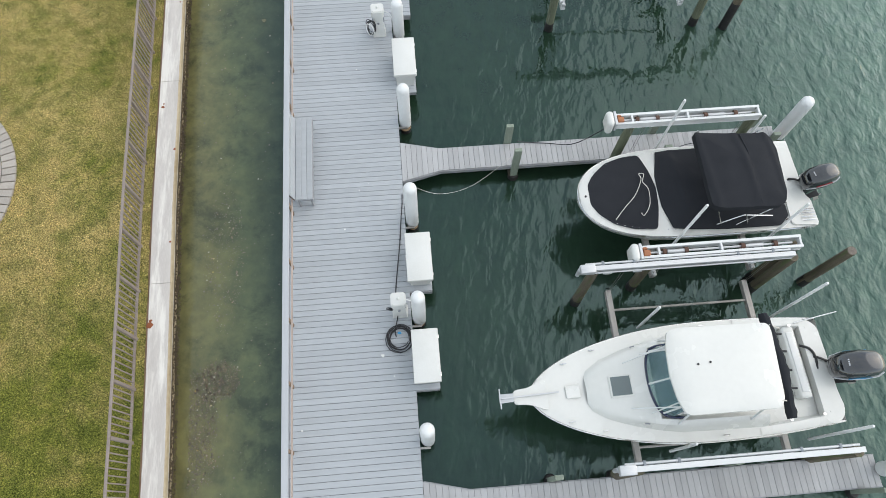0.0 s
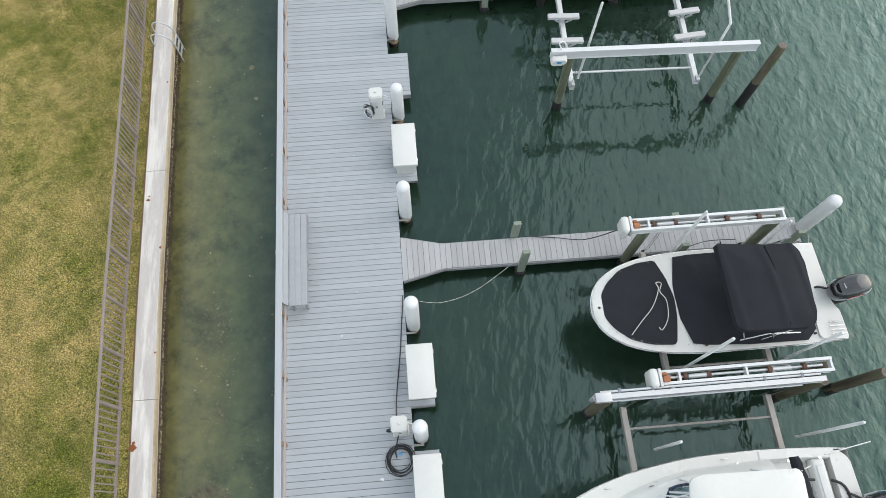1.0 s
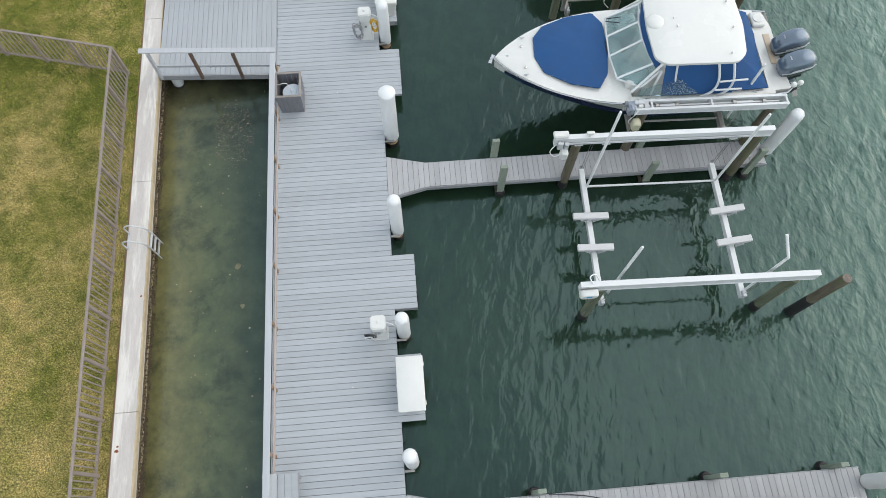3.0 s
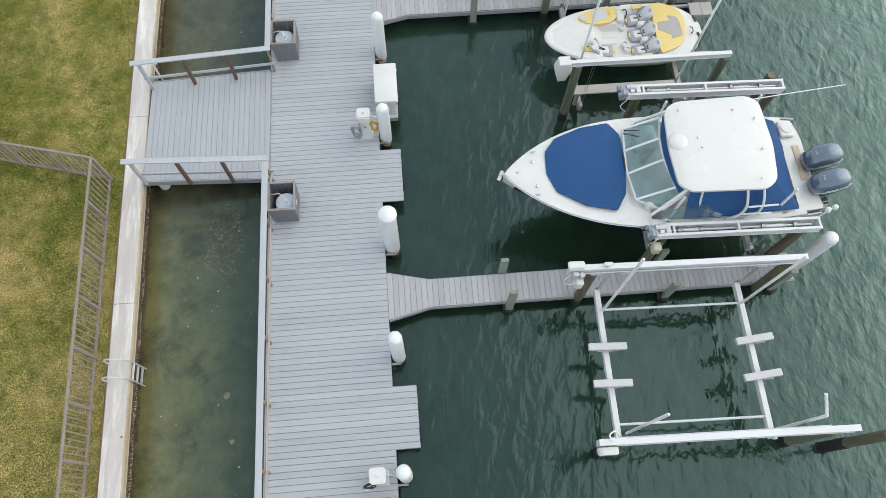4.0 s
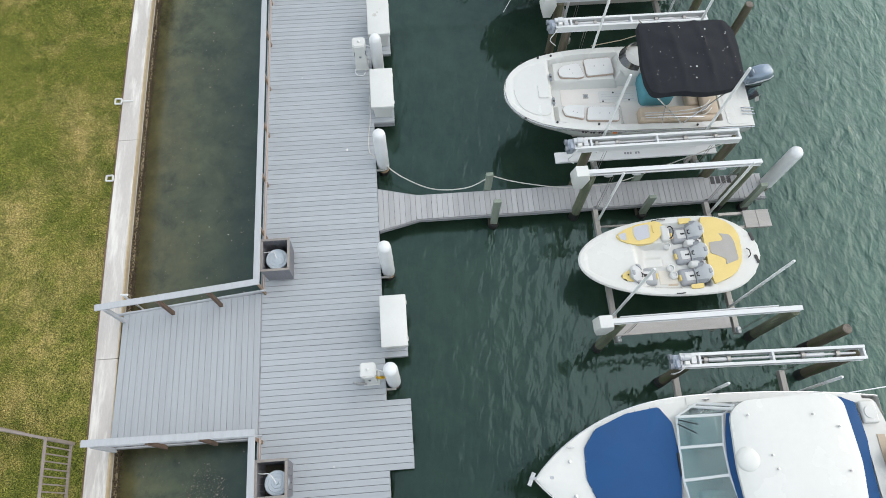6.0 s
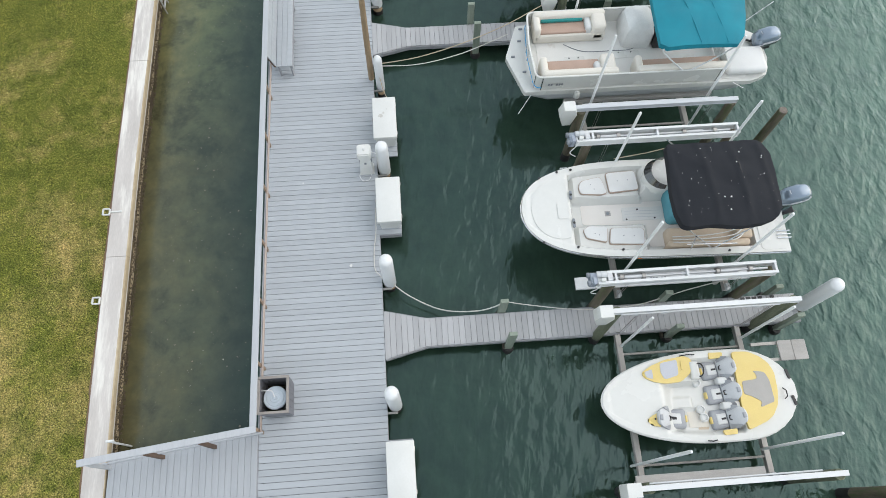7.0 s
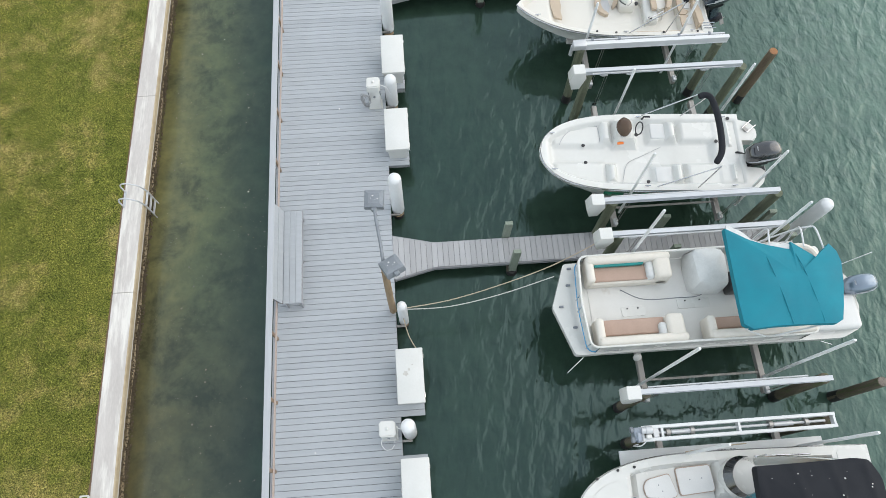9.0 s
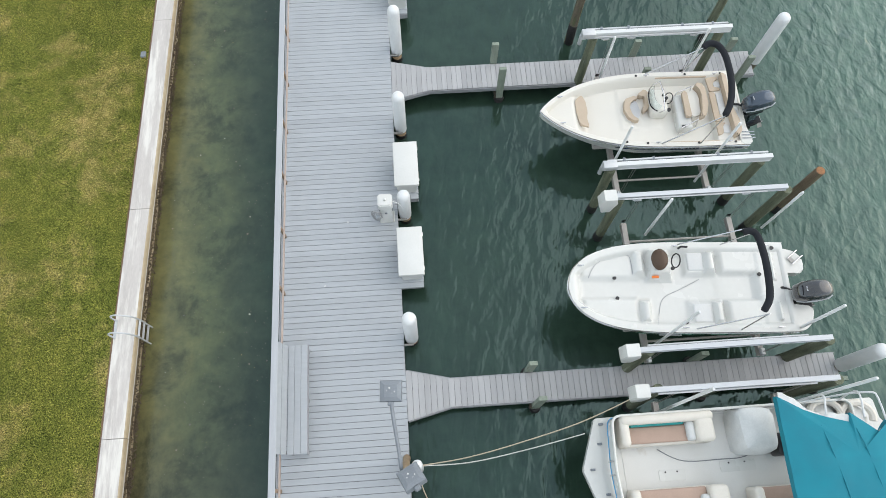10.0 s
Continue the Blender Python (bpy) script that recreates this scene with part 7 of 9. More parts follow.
    part("swim_platform", bm, "gel", b, smooth=True)
    stern_steps(b, 5.3, 1.1, 1.09, -1.05, 4)
    for x, y in ((4.9, -1.0), (0.15, -0.02), (2.4, -1.06)):
        bm = BM()
        add_lathe(bm, [(0.03, 1.03), (0.03, 1.075), (0.01, 1.08)], (x, y, 0), 10)
        part("deck_fitting", bm, "black", b)
    outboard(b, 5.72, -0.10, 0.90, "ob_black", 1.16, 18, "red_decal", 8)
    return b


# blue-covered dual console
def blue_boat():
    b = thing("dual_console_boat", "white dual console boat with blue covers, hardtop and twin outboards", "boat", (3.0, 19.68, 0.62), "boats on lifts", -1.2)
    h = Hull(7.42, 2.98, 2.6, 1.13, 0.55, 0.86, 1.42, 1.22, flare=0.50, rake=0.64)
    hull_parts(h, b)
    bm = BM()
    h.deck(bm, 0.0, 0.45, 0.0, 0.04)
    part("foredeck", bm, "gel", b, smooth=True)
    bm = BM()
    h.well(bm, 0.445, 0.95, 0.2, 0.6)
    part("cockpit_liner", bm, "gel", b, smooth=True)
    out = [(1.03, 0.55), (1.30, 0.90), (1.96, 1.17), (2.65, 1.27), (2.89, 0.93), (2.92, 0.20), (2.80, -0.66), (2.54, -1.08), (1.83, -0.91), (1.20, -0.53), (1.00, -0.04)]
    bow = cloth(b, "bow_cover", rounded(out, 0.06, 4), 1.45, "blue_canvas", 0.13, "fitted blue canvas bow cover", seed=3, folds=0.010)
    bm = BM()
    add_box(bm, 2.86, 2.93, -0.1, 0.35, 1.46, 1.50, 0.01)
    part("black_strap", bm, "black", b)
    for k in range(24):
        t = k / 24 * len(out)
        i = int(t)
        p = Vector(out[i]).lerp(Vector(out[(i + 1) % len(out)]), t - i)
        bm = BM()
        add_lathe(bm, [(0.012, 0), (0.012, 0.012), (0.003, 0.014)], (p.x * 0.997, p.y * 1.01, 1.455), 6)
        part("snap", bm, "steel", bow)
    # consoles and windshield
    for sy in (-1, 1):
        bm = BM()
        soft_pad(bm, 3.2, 3.8, sy * 0.72 - 0.34, sy * 0.72 + 0.34, 0.6, 1.56, 0.08)
        part("console", bm, "gel", b, smooth=True)
    base = [(3.55, -1.15), (2.99, -0.86), (2.90, -0.18), (2.93, 0.44), (2.98, 1.04), (3.45, 1.29)]
    topw = [(4.00, -0.98), (3.74, -0.86), (3.60, -0.14), (3.60, 0.42), (3.70, 0.98), (3.98, 1.14)]
    for i in (0, 1, 2, 3, 4):
        bm = BM()
        v = [bm.verts.new((*base[i], 1.50)), bm.verts.new((*base[i + 1], 1.50)), bm.verts.new((*topw[i + 1], 2.02)), bm.verts.new((*topw[i], 2.02))]
        bm.faces.new(v)
        bmesh.ops.solidify(bm, geom=bm.faces[:], thickness=0.012)
        part("windshield_pane", bm, "glass", b)
    for i in range(6):
        bm = BM()
        add_bar(bm, (*base[i], 1.51), (*topw[i], 2.035), 0.055, 0.03, 0.008)
        part("windshield_mullion", bm, "pvc", b)
    # raked corner struts from the coaming to the hardtop
    for sy in (-1, 1):
        poles(b, "corner_strut", "pvc", [[(3.30, sy * 1.24, 1.44), (3.95, sy * 1.02, 2.34)]], 0.032)
    bm = BM()
    add_tube(bm, [(x, y, 1.49) for x, y in base], 0.026, 8)
    part("windshield_sill", bm, "alu_white", b)
    bm = BM()
    add_tube(bm, [(x, y, 2.03) for x, y in topw], 0.022, 8)
    part("windshield_top", bm, "alu_white", b)
    poles(b, "wiper", "black", [[(2.96, 0.9, 1.54), (3.25, 0.68, 1.72)], [(2.99, 0.98, 1.54), (3.3, 0.85, 1.74)]], 0.012)
    # curtains from the windshield to the hardtop and the aft blue cover
    bm = BM()
    rings = []
    for i in range(11):
        t = -1 + 2 * i / 10
        rings.append([(3.61 + 0.16 * t * t, 1.0 * t, 2.04), (3.72 + 0.10 * t * t, 0.98 * t, 2.33), (3.77 + 0.10 * t * t, 0.98 * t, 2.31), (3.66 + 0.16 * t * t, 1.0 * t, 2.02)])
    add_rings(bm, rings)
    part("front_curtain", bm, "blue_canvas", b, "dark blue curtain above the windshield", smooth=True)
    aft = [(5.60, 1.26), (6.51, 1.29), (6.80, 1.16), (6.85, 0.41), (6.80, -0.07), (6.78, -0.91), (6.82, -1.23), (5.25, -1.29), (4.45, -1.29), (4.50, -1.01), (5.40, -0.49)]
    cloth(b, "aft_cover", aft, 1.36, "blue_canvas", 0.22, "blue canvas cockpit cover", seed=8, folds=0.016)
    bm = BM()
    rings = []
    for i in range(8):
        t = i / 7
        rings.append([(3.95 + 1.75 * t, -1.06, 2.30), (4.05 + 1.8 * t, -1.34, 1.36), (4.05 + 1.8 * t, -1.31, 1.36), (3.95 + 1.75 * t, -1.03, 2.30)])
    add_rings(bm, rings)
    part("side_curtain", bm, "blue_canvas", b, smooth=True)
    bm = BM()
    rings = [[(x, y0, 1.43), (x + 0.1, y0 + 0.16, 1.43 + hh), (x + 0.1, y0 + 0.18, 1.42 + hh), (x, y0 + 0.02, 1.42)] for x, y0, hh in ((3.45, -1.36, 0.03), (3.8, -1.38, 0.22), (4.3, -1.39, 0.42), (4.62, -1.40, 0.2), (4.9, -1.40, 0.03))]
    add_rings(bm, rings)
    part("side_window", bm, "glass", b, "tinted aqua side window", smooth=True)
    top = rounded([(3.70, 0.96), (3.98, 1.18), (5.68, 1.26), (5.95, 1.10), (6.01, -0.05), (5.90, -0.94), (5.66, -1.16), (3.93, -1.14), (3.68, -0.96), (3.63, -0.02)], 0.17, 5)
    canopy(b, "hardtop", top, 2.36, "gel", 0.08, 0.03, drop=0.07)
    bm = BM()
    add_lathe(bm, [(0.23, 2.38), (0.225, 2.40), (0.19, 2.435), (0.10, 2.452), (0.01, 2.455)], (3.86, 0.10, 0), 24)
    part("radar_dome", bm, "gel", b, "round white electronics dome", smooth=True)
    for x, y in ((4.3, 0.15), (4.35, -0.1), (5.25, 0.85), (5.7, -0.2), (4.0, 0.9), (5.7, 0.6), (5.5, -0.95)):
        bm = BM()
        add_lathe(bm, [(0.022, 2.42), (0.02, 2.475), (0.004, 2.48)], (x, y, 0), 10)
        part("top_fitting", bm, "steel", b)
    for x0_, x1_, y in ((4.3, 4.1, 1.28), (5.9, 5.6, 1.22), (4.4, 4.2, -1.28)):
        poles(b, "top_leg", "alu_white", [[(x0_, y, 1.24), (x1_, y * 0.86, 2.34)]], 0.028)
    for xa in (5.05, 5.42):
        poles(b, "leg_brace", "alu_white", [smooth_curve([(xa, -1.38, 1.3), (xa + 0.22, -1.40, 1.55), (xa + 0.26, -1.34, 1.9), (xa + 0.16, -1.12, 2.3)])], 0.03)
    poles(b, "rod_rack", "alu_white", [[(5.3, -1.42, 1.62), (5.95, -1.44, 1.66)], [(5.34, -1.38, 1.9), (6.0, -1.38, 1.95)]], 0.024)
    # stern
    bm = BM()
    add_slab(bm, rounded([(6.9, -1.26), (6.9, 1.26), (7.3, 1.22), (7.42, 0.7), (7.42, -0.7), (7.5, -1.2)], 0.08), 1.0, 1.24, 0.02)
    part("transom_deck", bm, "gel", b, smooth=True)
    bm = BM()
    soft_pad(bm, 6.9, 7.25, 0.72, 1.18, 1.24, 1.34, 0.05)
    part("bait_station", bm, "gel", b, smooth=True)
    bm = BM()
    add_lathe(bm, [(0.13, 1.345), (0.13, 1.36), (0.01, 1.362)], (7.08, 0.95, 0), 20)
    part("station_lid", bm, "gel_floor", b)
    bm = BM()
    add_box(bm, 7.14, 7.30, -0.45, 0.5, 1.245, 1.26)
    part("teak_pad", bm, "tan", b)
    for y in (0.0, -0.66):
        outboard(b, 7.57, y, 0.98, "ob_grey", 1.2, 18, "silver_decal", 4)
    bm = BM()
    add_bar(bm, (-0.12, 0.03, 1.36), (0.35, 0.02, 1.44), 0.05, 0.04)
    add_bar(bm, (-0.14, -0.10, 1.32), (-0.02, 0.14, 1.34), 0.08, 0.06)
    part("anchor_roller", bm, "steel", b)
    for x, y in ((0.7, 0.3), (0.75, -0.35)):
        bm = BM()
        add_lathe(bm, [(0.035, 1.42), (0.035, 1.455), (0.01, 1.46)], (x, y, 0), 10)
        part("deck_fitting", bm, "steel", b)
    poles(b, "antenna", "pvc", [[(5.7, 1.18, 2.28), (6.6, 1.27, 2.33), (8.1, 1.42, 2.38)]], 0.012)
    poles(b, "boarding_rail", "steel", [[(7.4, -1.05, 1.2), (7.62, -1.05, 1.3), (7.62, -0.85, 1.3), (7.4, -0.85, 1.2)]], 0.016)
    cleats(b, h, (0.1, 0.5, 0.88))
    bottom_paint(h, b, "navy", "glossy navy painted lower hull side", 0.26)
    return b


cuddy_boat()
covered_boat()
blue_boat()


# yellow and white jet boat
def jet_boat():
    b = thing("jet_boat", "small white and yellow jet boat with grey seats", "boat", (4.90, 24.65, 0.02), "boats on lifts")
    h = Hull(4.48, 2.02, 2.0, 2.0, 0.58, 0.90, 0.74, 0.70, round_stern=0.30)
    hull_parts(h, b, rail_mat="white_plastic", rub=0.03)
    moulding(b, "inner_deck", h, 0.50, 0.13, 0.16, [(-0.7, 1.75, -1.2, 1.2, 0.74, 0.42), (1.2, 2.12, -0.24, 0.05, 0.54, 0.04),
                                                     (1.0, 2.26, 0.24, 1.0, 0.70, 0.14), (3.06, 4.6, -1.1, 1.1, 0.72, 0.08), (2.0, 2.4, 0.30, 1.0, 0.66, 0.08)])
    # yellow bow lounge with pale pads
    slab_part(b, "bow_lounge", [(1.00, 0.62), (1.24, 0.76), (1.57, 0.87), (2.03, 0.93), (2.20, 0.86), (2.19, 0.67), (2.09, 0.50), (1.87, 0.35), (1.54, 0.33), (1.26, 0.38), (1.03, 0.50)], 0.66, 0.78, "yellow", 0.05, 0.03, "yellow moulded bow lounge")
    slab_part(b, "lounge_pad", [(1.45, 0.80), (1.86, 0.86), (1.83, 0.50), (1.50, 0.42), (1.43, 0.58)], 0.77, 0.79, "pale_pad", 0.06, 0.008)
    slab_part(b, "lounge_pad", [(1.05, 0.62), (1.24, 0.68), (1.24, 0.45), (1.09, 0.50)], 0.77, 0.79, "pale_pad", 0.04, 0.008)
    slab_part(b, "lounge_grip", [(1.93, 0.82), (1.98, 0.83), (1.97, 0.62), (1.92, 0.61)], 0.77, 0.80, "yellow", 0.02, 0.01)
    slab_part(b, "bow_step", [(0.93, -0.44), (1.11, -0.33), (1.31, -0.26), (1.26, -0.62), (1.02, -0.57)], 0.55, 0.77, "yellow", 0.05, 0.03)
    disc_part(b, "plug", 1.12, -0.43, 0.77, 0.022, "black", 0.008)
    slab_part(b, "floor_stain", [(2.12, -0.72), (2.22, -0.56), (2.34, -0.50), (2.42, -0.62), (2.36, -0.76)], 0.502, 0.505, "tan", 0.06, 0.0, "brown silt stain on the floor")

    def seat(x, y, tn):
        s = new("bucket_seat")
        s.parent = b
        s.matrix_local = pose(x, y, 0.40, 0, 0, tn)
        tagged(s, "grey and white bucket seat")
        bm = BM()
        soft_pad(bm, -0.26, 0.14, -0.22, 0.22, 0.0, 0.2, 0.07)
        part("cushion", bm, "seat_grey", s, smooth=True)
        bm = BM()
        soft_pad(bm, -0.13, 0.10, -0.12, 0.12, 0.17, 0.215, 0.03)
        ins = part("white_insert", bm, "white_vinyl", s, smooth=True)
        bm = BM()
        add_box(bm, -0.03, 0.08, -0.022, 0.022, 0.214, 0.222, 0.003)
        part("drain_slot", bm, "black", ins)
        # reclined backrest, narrow at the head, grey wings either side of a pale panel
        bm = BM()
        add_rings(bm, [[(x, y * w, z + 0.03 * (1 - y * y)) for y in (-1, -0.8, 0, 0.8, 1)] + [(x + 0.02, y * w, z - 0.14) for y in (1, -1)] for x, w, z in ((0.12, 0.25, 0.20), (0.20, 0.255, 0.33), (0.32, 0.22, 0.42), (0.42, 0.15, 0.46), (0.46, 0.10, 0.45))])
        bk = part("backrest", bm, "seat_pale", s, smooth=True)
        for sy in (-1, 1):
            bm = BM()
            add_rings(bm, [[(x, sy * w, z + 0.012), (x, sy * (w - d), z + 0.042), (x + 0.01, sy * (w - d), z - 0.02), (x + 0.01, sy * w, z - 0.05)] for x, w, d, z in ((0.13, 0.262, 0.13, 0.21), (0.21, 0.262, 0.10, 0.335), (0.31, 0.228, 0.03, 0.42))])
            part("wing", bm, "seat_grey", bk, smooth=True)
        bm = BM()
        soft_pad(bm, 0.36, 0.44, -0.06, 0.06, 0.43, 0.495, 0.02)
        part("head_pad", bm, "seat_grey", bk, smooth=True)
        bm = BM()
        add_tube(bm, [(0.17, -0.05, 0.31), (0.13, -0.04, 0.28), (0.13, 0.04, 0.28), (0.17, 0.05, 0.31)], 0.012, 6)
        part("grab_strap", bm, "black", bk, smooth=True)
        bm = BM()
        soft_pad(bm, -0.28, -0.22, -0.08, 0.08, 0.08, 0.2, 0.03)
        part("yellow_tab", bm, "yellow", s, smooth=True)
        return s
    for y in (0.60, 0.04, -0.52):
        seat(2.70, y, 4)
    seat(1.63, -0.44, 176)
    for y in (0.32, -0.24):
        bm = BM()
        soft_pad(bm, 2.72, 3.12, y - 0.08, y + 0.08, 0.42, 0.74, 0.04)
        part("seat_console", bm, "white_vinyl", b, smooth=True)
        bm = BM()
        add_lathe(bm, [(0.05, 0.742), (0.05, 0.76), (0.035, 0.76), (0.035, 0.745)], (2.98, y, 0), 14)
        part("cup_holder", bm, "grey_vinyl", b)
    for x, y in ((2.28, 0.33), (2.26, -0.28), (2.30, -0.46)):
        bm = BM()
        add_lathe(bm, [(0.10, 0.42), (0.10, 0.60), (0.07, 0.62), (0.06, 0.58), (0.01, 0.58)], (x, y, 0), 16)
        part("cup_pod", bm, "white_vinyl", b, smooth=True)
    # aft deck panels
    slab_part(b, "yellow_deck_panel", [(3.17, 0.95), (3.53, 0.93), (3.80, 0.79), (3.96, 0.62), (4.04, 0.40), (4.02, 0.0), (3.94, -0.32), (3.78, -0.55), (3.61, -0.66), (3.37, -0.75), (3.17, -0.82), (3.12, -0.4), (3.14, 0.14)], 0.70, 0.79, "yellow", 0.06, 0.015)
    slab_part(b, "sun_pad", [(3.25, 0.26), (3.60, 0.28), (3.62, 0.38), (3.54, 0.48), (3.81, 0.43), (3.88, 0.24), (3.89, -0.24), (3.54, -0.35), (3.60, -0.22), (3.37, -0.08), (3.23, -0.03)], 0.785, 0.80, "grey_pad", 0.05, 0.006, "grey traction pad")
    slab_part(b, "side_pad", [(2.64, 0.97), (2.97, 0.96), (2.93, 0.84), (2.63, 0.82)], 0.70, 0.75, "yellow", 0.03, 0.01)
    slab_part(b, "side_pad", [(2.60, -0.78), (2.92, -0.76), (2.91, -0.88), (2.61, -0.89)], 0.70, 0.75, "yellow", 0.03, 0.01)
    bm = BM()
    add_tube(bm, [(2.32 + 0.05 * math.sin(a), 0.58 + 0.15 * math.cos(a), 0.82 + 0.12 * math.sin(a)) for a in [k * math.pi / 9 for k in range(19)]], 0.016, 6)
    part("steering_wheel", bm, "black", b, smooth=True)
    bm = BM()
    soft_pad(bm, 2.12, 2.34, 0.38, 0.8, 0.4, 0.8, 0.05)
    part("helm_console", bm, "gel", b, smooth=True)
    poles(b, "grab_handle", "black", [[(4.15, 0.05, 0.77), (4.2, -0.02, 0.81), (4.2, -0.15, 0.81), (4.14, -0.2, 0.77)], [(1.95, 0.94, 0.76), (2.1, 0.95, 0.8), (2.3, 0.95, 0.76)],
                                     [(2.2, -0.98, 0.76), (2.3, -1.0, 0.8), (2.42, -0.98, 0.76)], [(1.42, -0.44, 0.6), (1.52, -0.4, 0.66), (1.66, -0.42, 0.6)]], 0.014)
    for y in (0.35, -0.25):
        bm = BM()
        add_slab(bm, rounded([(4.32, y + 0.12), (4.38, y + 0.12), (4.42, y - 0.1), (4.36, y - 0.1)], 0.02), 0.72, 0.75)
        part("stern_vent", bm, "black", b)
    bm = BM()
    soft_pad(bm, 1.95, 2.4, -0.66, -0.30, 0.50, 0.512, 0.006)
    part("floor_mat", bm, "cream", b)
    return b


# white deck boat with black bimini
def deck_boat():
    b = thing("deck_boat", "white deck boat with tan seats and black bimini", "boat", (3.50, 29.20, 0.50), "boats on lifts", -1.6)
    h = Hull(6.28, 2.58, 3.4, 2.15, 0.6, 0.99, 1.0, 0.97)
    hull_parts(h, b)
    moulding(b, "inner_deck", h, 0.60, 0.17, 0.12, [(-0.5, 1.30, -1.4, 1.4, 1.0, 0.12), (1.2, 3.08, 0.24, 1.3, 0.84, 0.16), (1.2, 3.08, -1.3, -0.28, 0.84, 0.16), (5.40, 6.6, -1.4, 1.4, 0.98, 0.08),
                                                     (2.9, 4.0, 0.30, 1.3, 0.98, 0.20)])
    slab_part(b, "floor", [(1.52, -0.26), (1.52, 0.26), (2.9, 0.26), (3.3, 0.40), (5.2, 0.5), (5.2, -0.9), (3.1, -0.9), (3.0, -0.32)], 0.602, 0.610, "gel_cream", 0.08, 0.0)
    slab_part(b, "floor_hatch", [(2.53, -0.20), (2.53, 0.16), (3.56, 0.16), (3.54, -0.18)], 0.611, 0.622, "gel_floor", 0.04, 0.003)
    slab_part(b, "drain_plate", [(2.11, -0.05), (2.11, 0.09), (2.25, 0.09), (2.25, -0.05)], 0.611, 0.616, "grey_pad", 0.01, 0.0)
    disc_part(b, "drain", 2.18, 0.02, 0.616, 0.042, "lamp_grey", 0.006)
    for x, y in ((2.92, 0.10), (3.32, -0.14), (2.62, -0.16)):
        disc_part(b, "hatch_latch", x, y, 0.622, 0.024, "black", 0.006)
    for y in (-0.1, -0.02, 0.06):
        slab_part(b, "hatch_groove", [(2.60, y - 0.006), (2.60, y + 0.006), (3.46, y + 0.006), (3.46, y - 0.006)], 0.6215, 0.6235, "seat_pale", 0.002, 0.0)
    for x, y, r in ((1.78, 0.68, 0.008), (1.85, 0.56, 0.008), (2.45, 0.76, 0.008), (2.7, 0.78, 0.008), (1.72, -0.62, 0.008), (1.82, -0.66, 0.008), (2.4, -0.7, 0.008), (2.65, -0.71, 0.008)):
        disc_part(b, "cushion_button", x, y, 0.905, r * 1.6, "lamp_grey", 0.004)
    # recessed bow platform
    slab_part(b, "bow_platform", [(0.36, -0.50), (0.20, 0.0), (0.36, 0.50), (0.66, 0.74), (1.12, 0.80), (1.16, -0.80), (0.66, -0.74)], 1.006, 1.013, "gel", 0.3, 0.003)
    slab_part(b, "bow_hatch", [(0.86, -0.26), (0.86, 0.16), (1.13, 0.17), (1.11, -0.26)], 1.023, 1.033, "gel", 0.05, 0.004)
    for y in (-0.38, 0.36):
        sp = slab_part(b, "speaker", [(1.19, y - 0.11), (1.19, y + 0.11), (1.25, y + 0.11), (1.25, y - 0.11)], 1.0, 1.05, "lamp_grey", 0.02, 0.008)
        disc_part(sp, "speaker_cone", 1.22, y, 1.052, 0.03, "black", 0.004)
    for outline in ([(1.46, 0.66), (1.55, 0.80), (2.04, 0.91), (2.17, 0.45), (2.02, 0.40), (1.50, 0.44)], [(2.17, 1.00), (2.92, 1.05), (2.96, 0.51), (2.21, 0.44)],
                    [(1.44, -0.50), (1.60, -0.41), (2.05, -0.44), (1.99, -0.86), (1.50, -0.73)], [(2.11, -0.48), (2.92, -0.51), (2.89, -0.94), (2.03, -0.90)]):
        cxm, cym = sum(p[0] for p in outline) / len(outline), sum(p[1] for p in outline) / len(outline)
        slab_part(b, "cushion_rim", outline, 0.80, 0.885, "tan_rim", 0.07, 0.012)
        slab_part(b, "bow_cushion", [(cxm + (x - cxm) * 0.96, cym + (y - cym) * 0.93) for x, y in outline], 0.86, 0.905, "white_vinyl", 0.06, 0.015)
    # helm console with dark wrap-round windscreen
    bm = BM()
    add_rings(bm, [[(3.44 + f * 0.36 * math.cos(a), 0.76 + f * 0.35 * math.sin(a), z) for a in [k * math.pi / 12 for k in range(24)]] for z, f in ((0.9, 1.12), (1.16, 1.06), (1.24, 0.96), (1.26, 0.3))])
    part("helm_console", bm, "gel", b, smooth=True)
    bm = BM()
    rings = []
    for k in range(15):
        a = radians(78 + 194 * k / 14)
        wd_ = 0.02 + 0.11 * math.sin(math.pi * k / 14)
        c_, s_ = math.cos(a), math.sin(a)
        rings.append([(3.46 + 0.43 * c_, 0.76 + 0.41 * s_, 1.20), (3.46 + (0.43 - wd_) * c_, 0.76 + (0.41 - wd_) * s_, 1.36), (3.47 + (0.42 - wd_) * c_, 0.76 + (0.40 - wd_) * s_, 1.34), (3.47 + 0.41 * c_, 0.76 + 0.39 * s_, 1.18)])
    add_rings(bm, rings)
    part("windscreen", bm, "ob_black", b, "curved black windscreen", smooth=True)
    bm = BM()
    soft_pad(bm, 3.55, 4.4, -0.35, 0.65, 0.54, 1.05, 0.12)
    part("seat_cover", bm, "aqua_cover", b, "aqua blue seat cover", smooth=True)
    # wrap-round stern lounge
    for i, (x0_, x1_, y0_, y1_, z1_) in enumerate(((3.4, 5.35, -1.08, -0.92, 1.04), (3.45, 5.2, -0.92, -0.52, 0.86), (5.05, 5.45, -0.9, 0.9, 1.02), (4.75, 5.05, -0.5, 0.9, 0.86))):
        bm = BM()
        soft_pad(bm, x0_, x1_, y0_, y1_, 0.54, z1_, 0.06)
        part("lounge_section", bm, "tan", b, smooth=True)
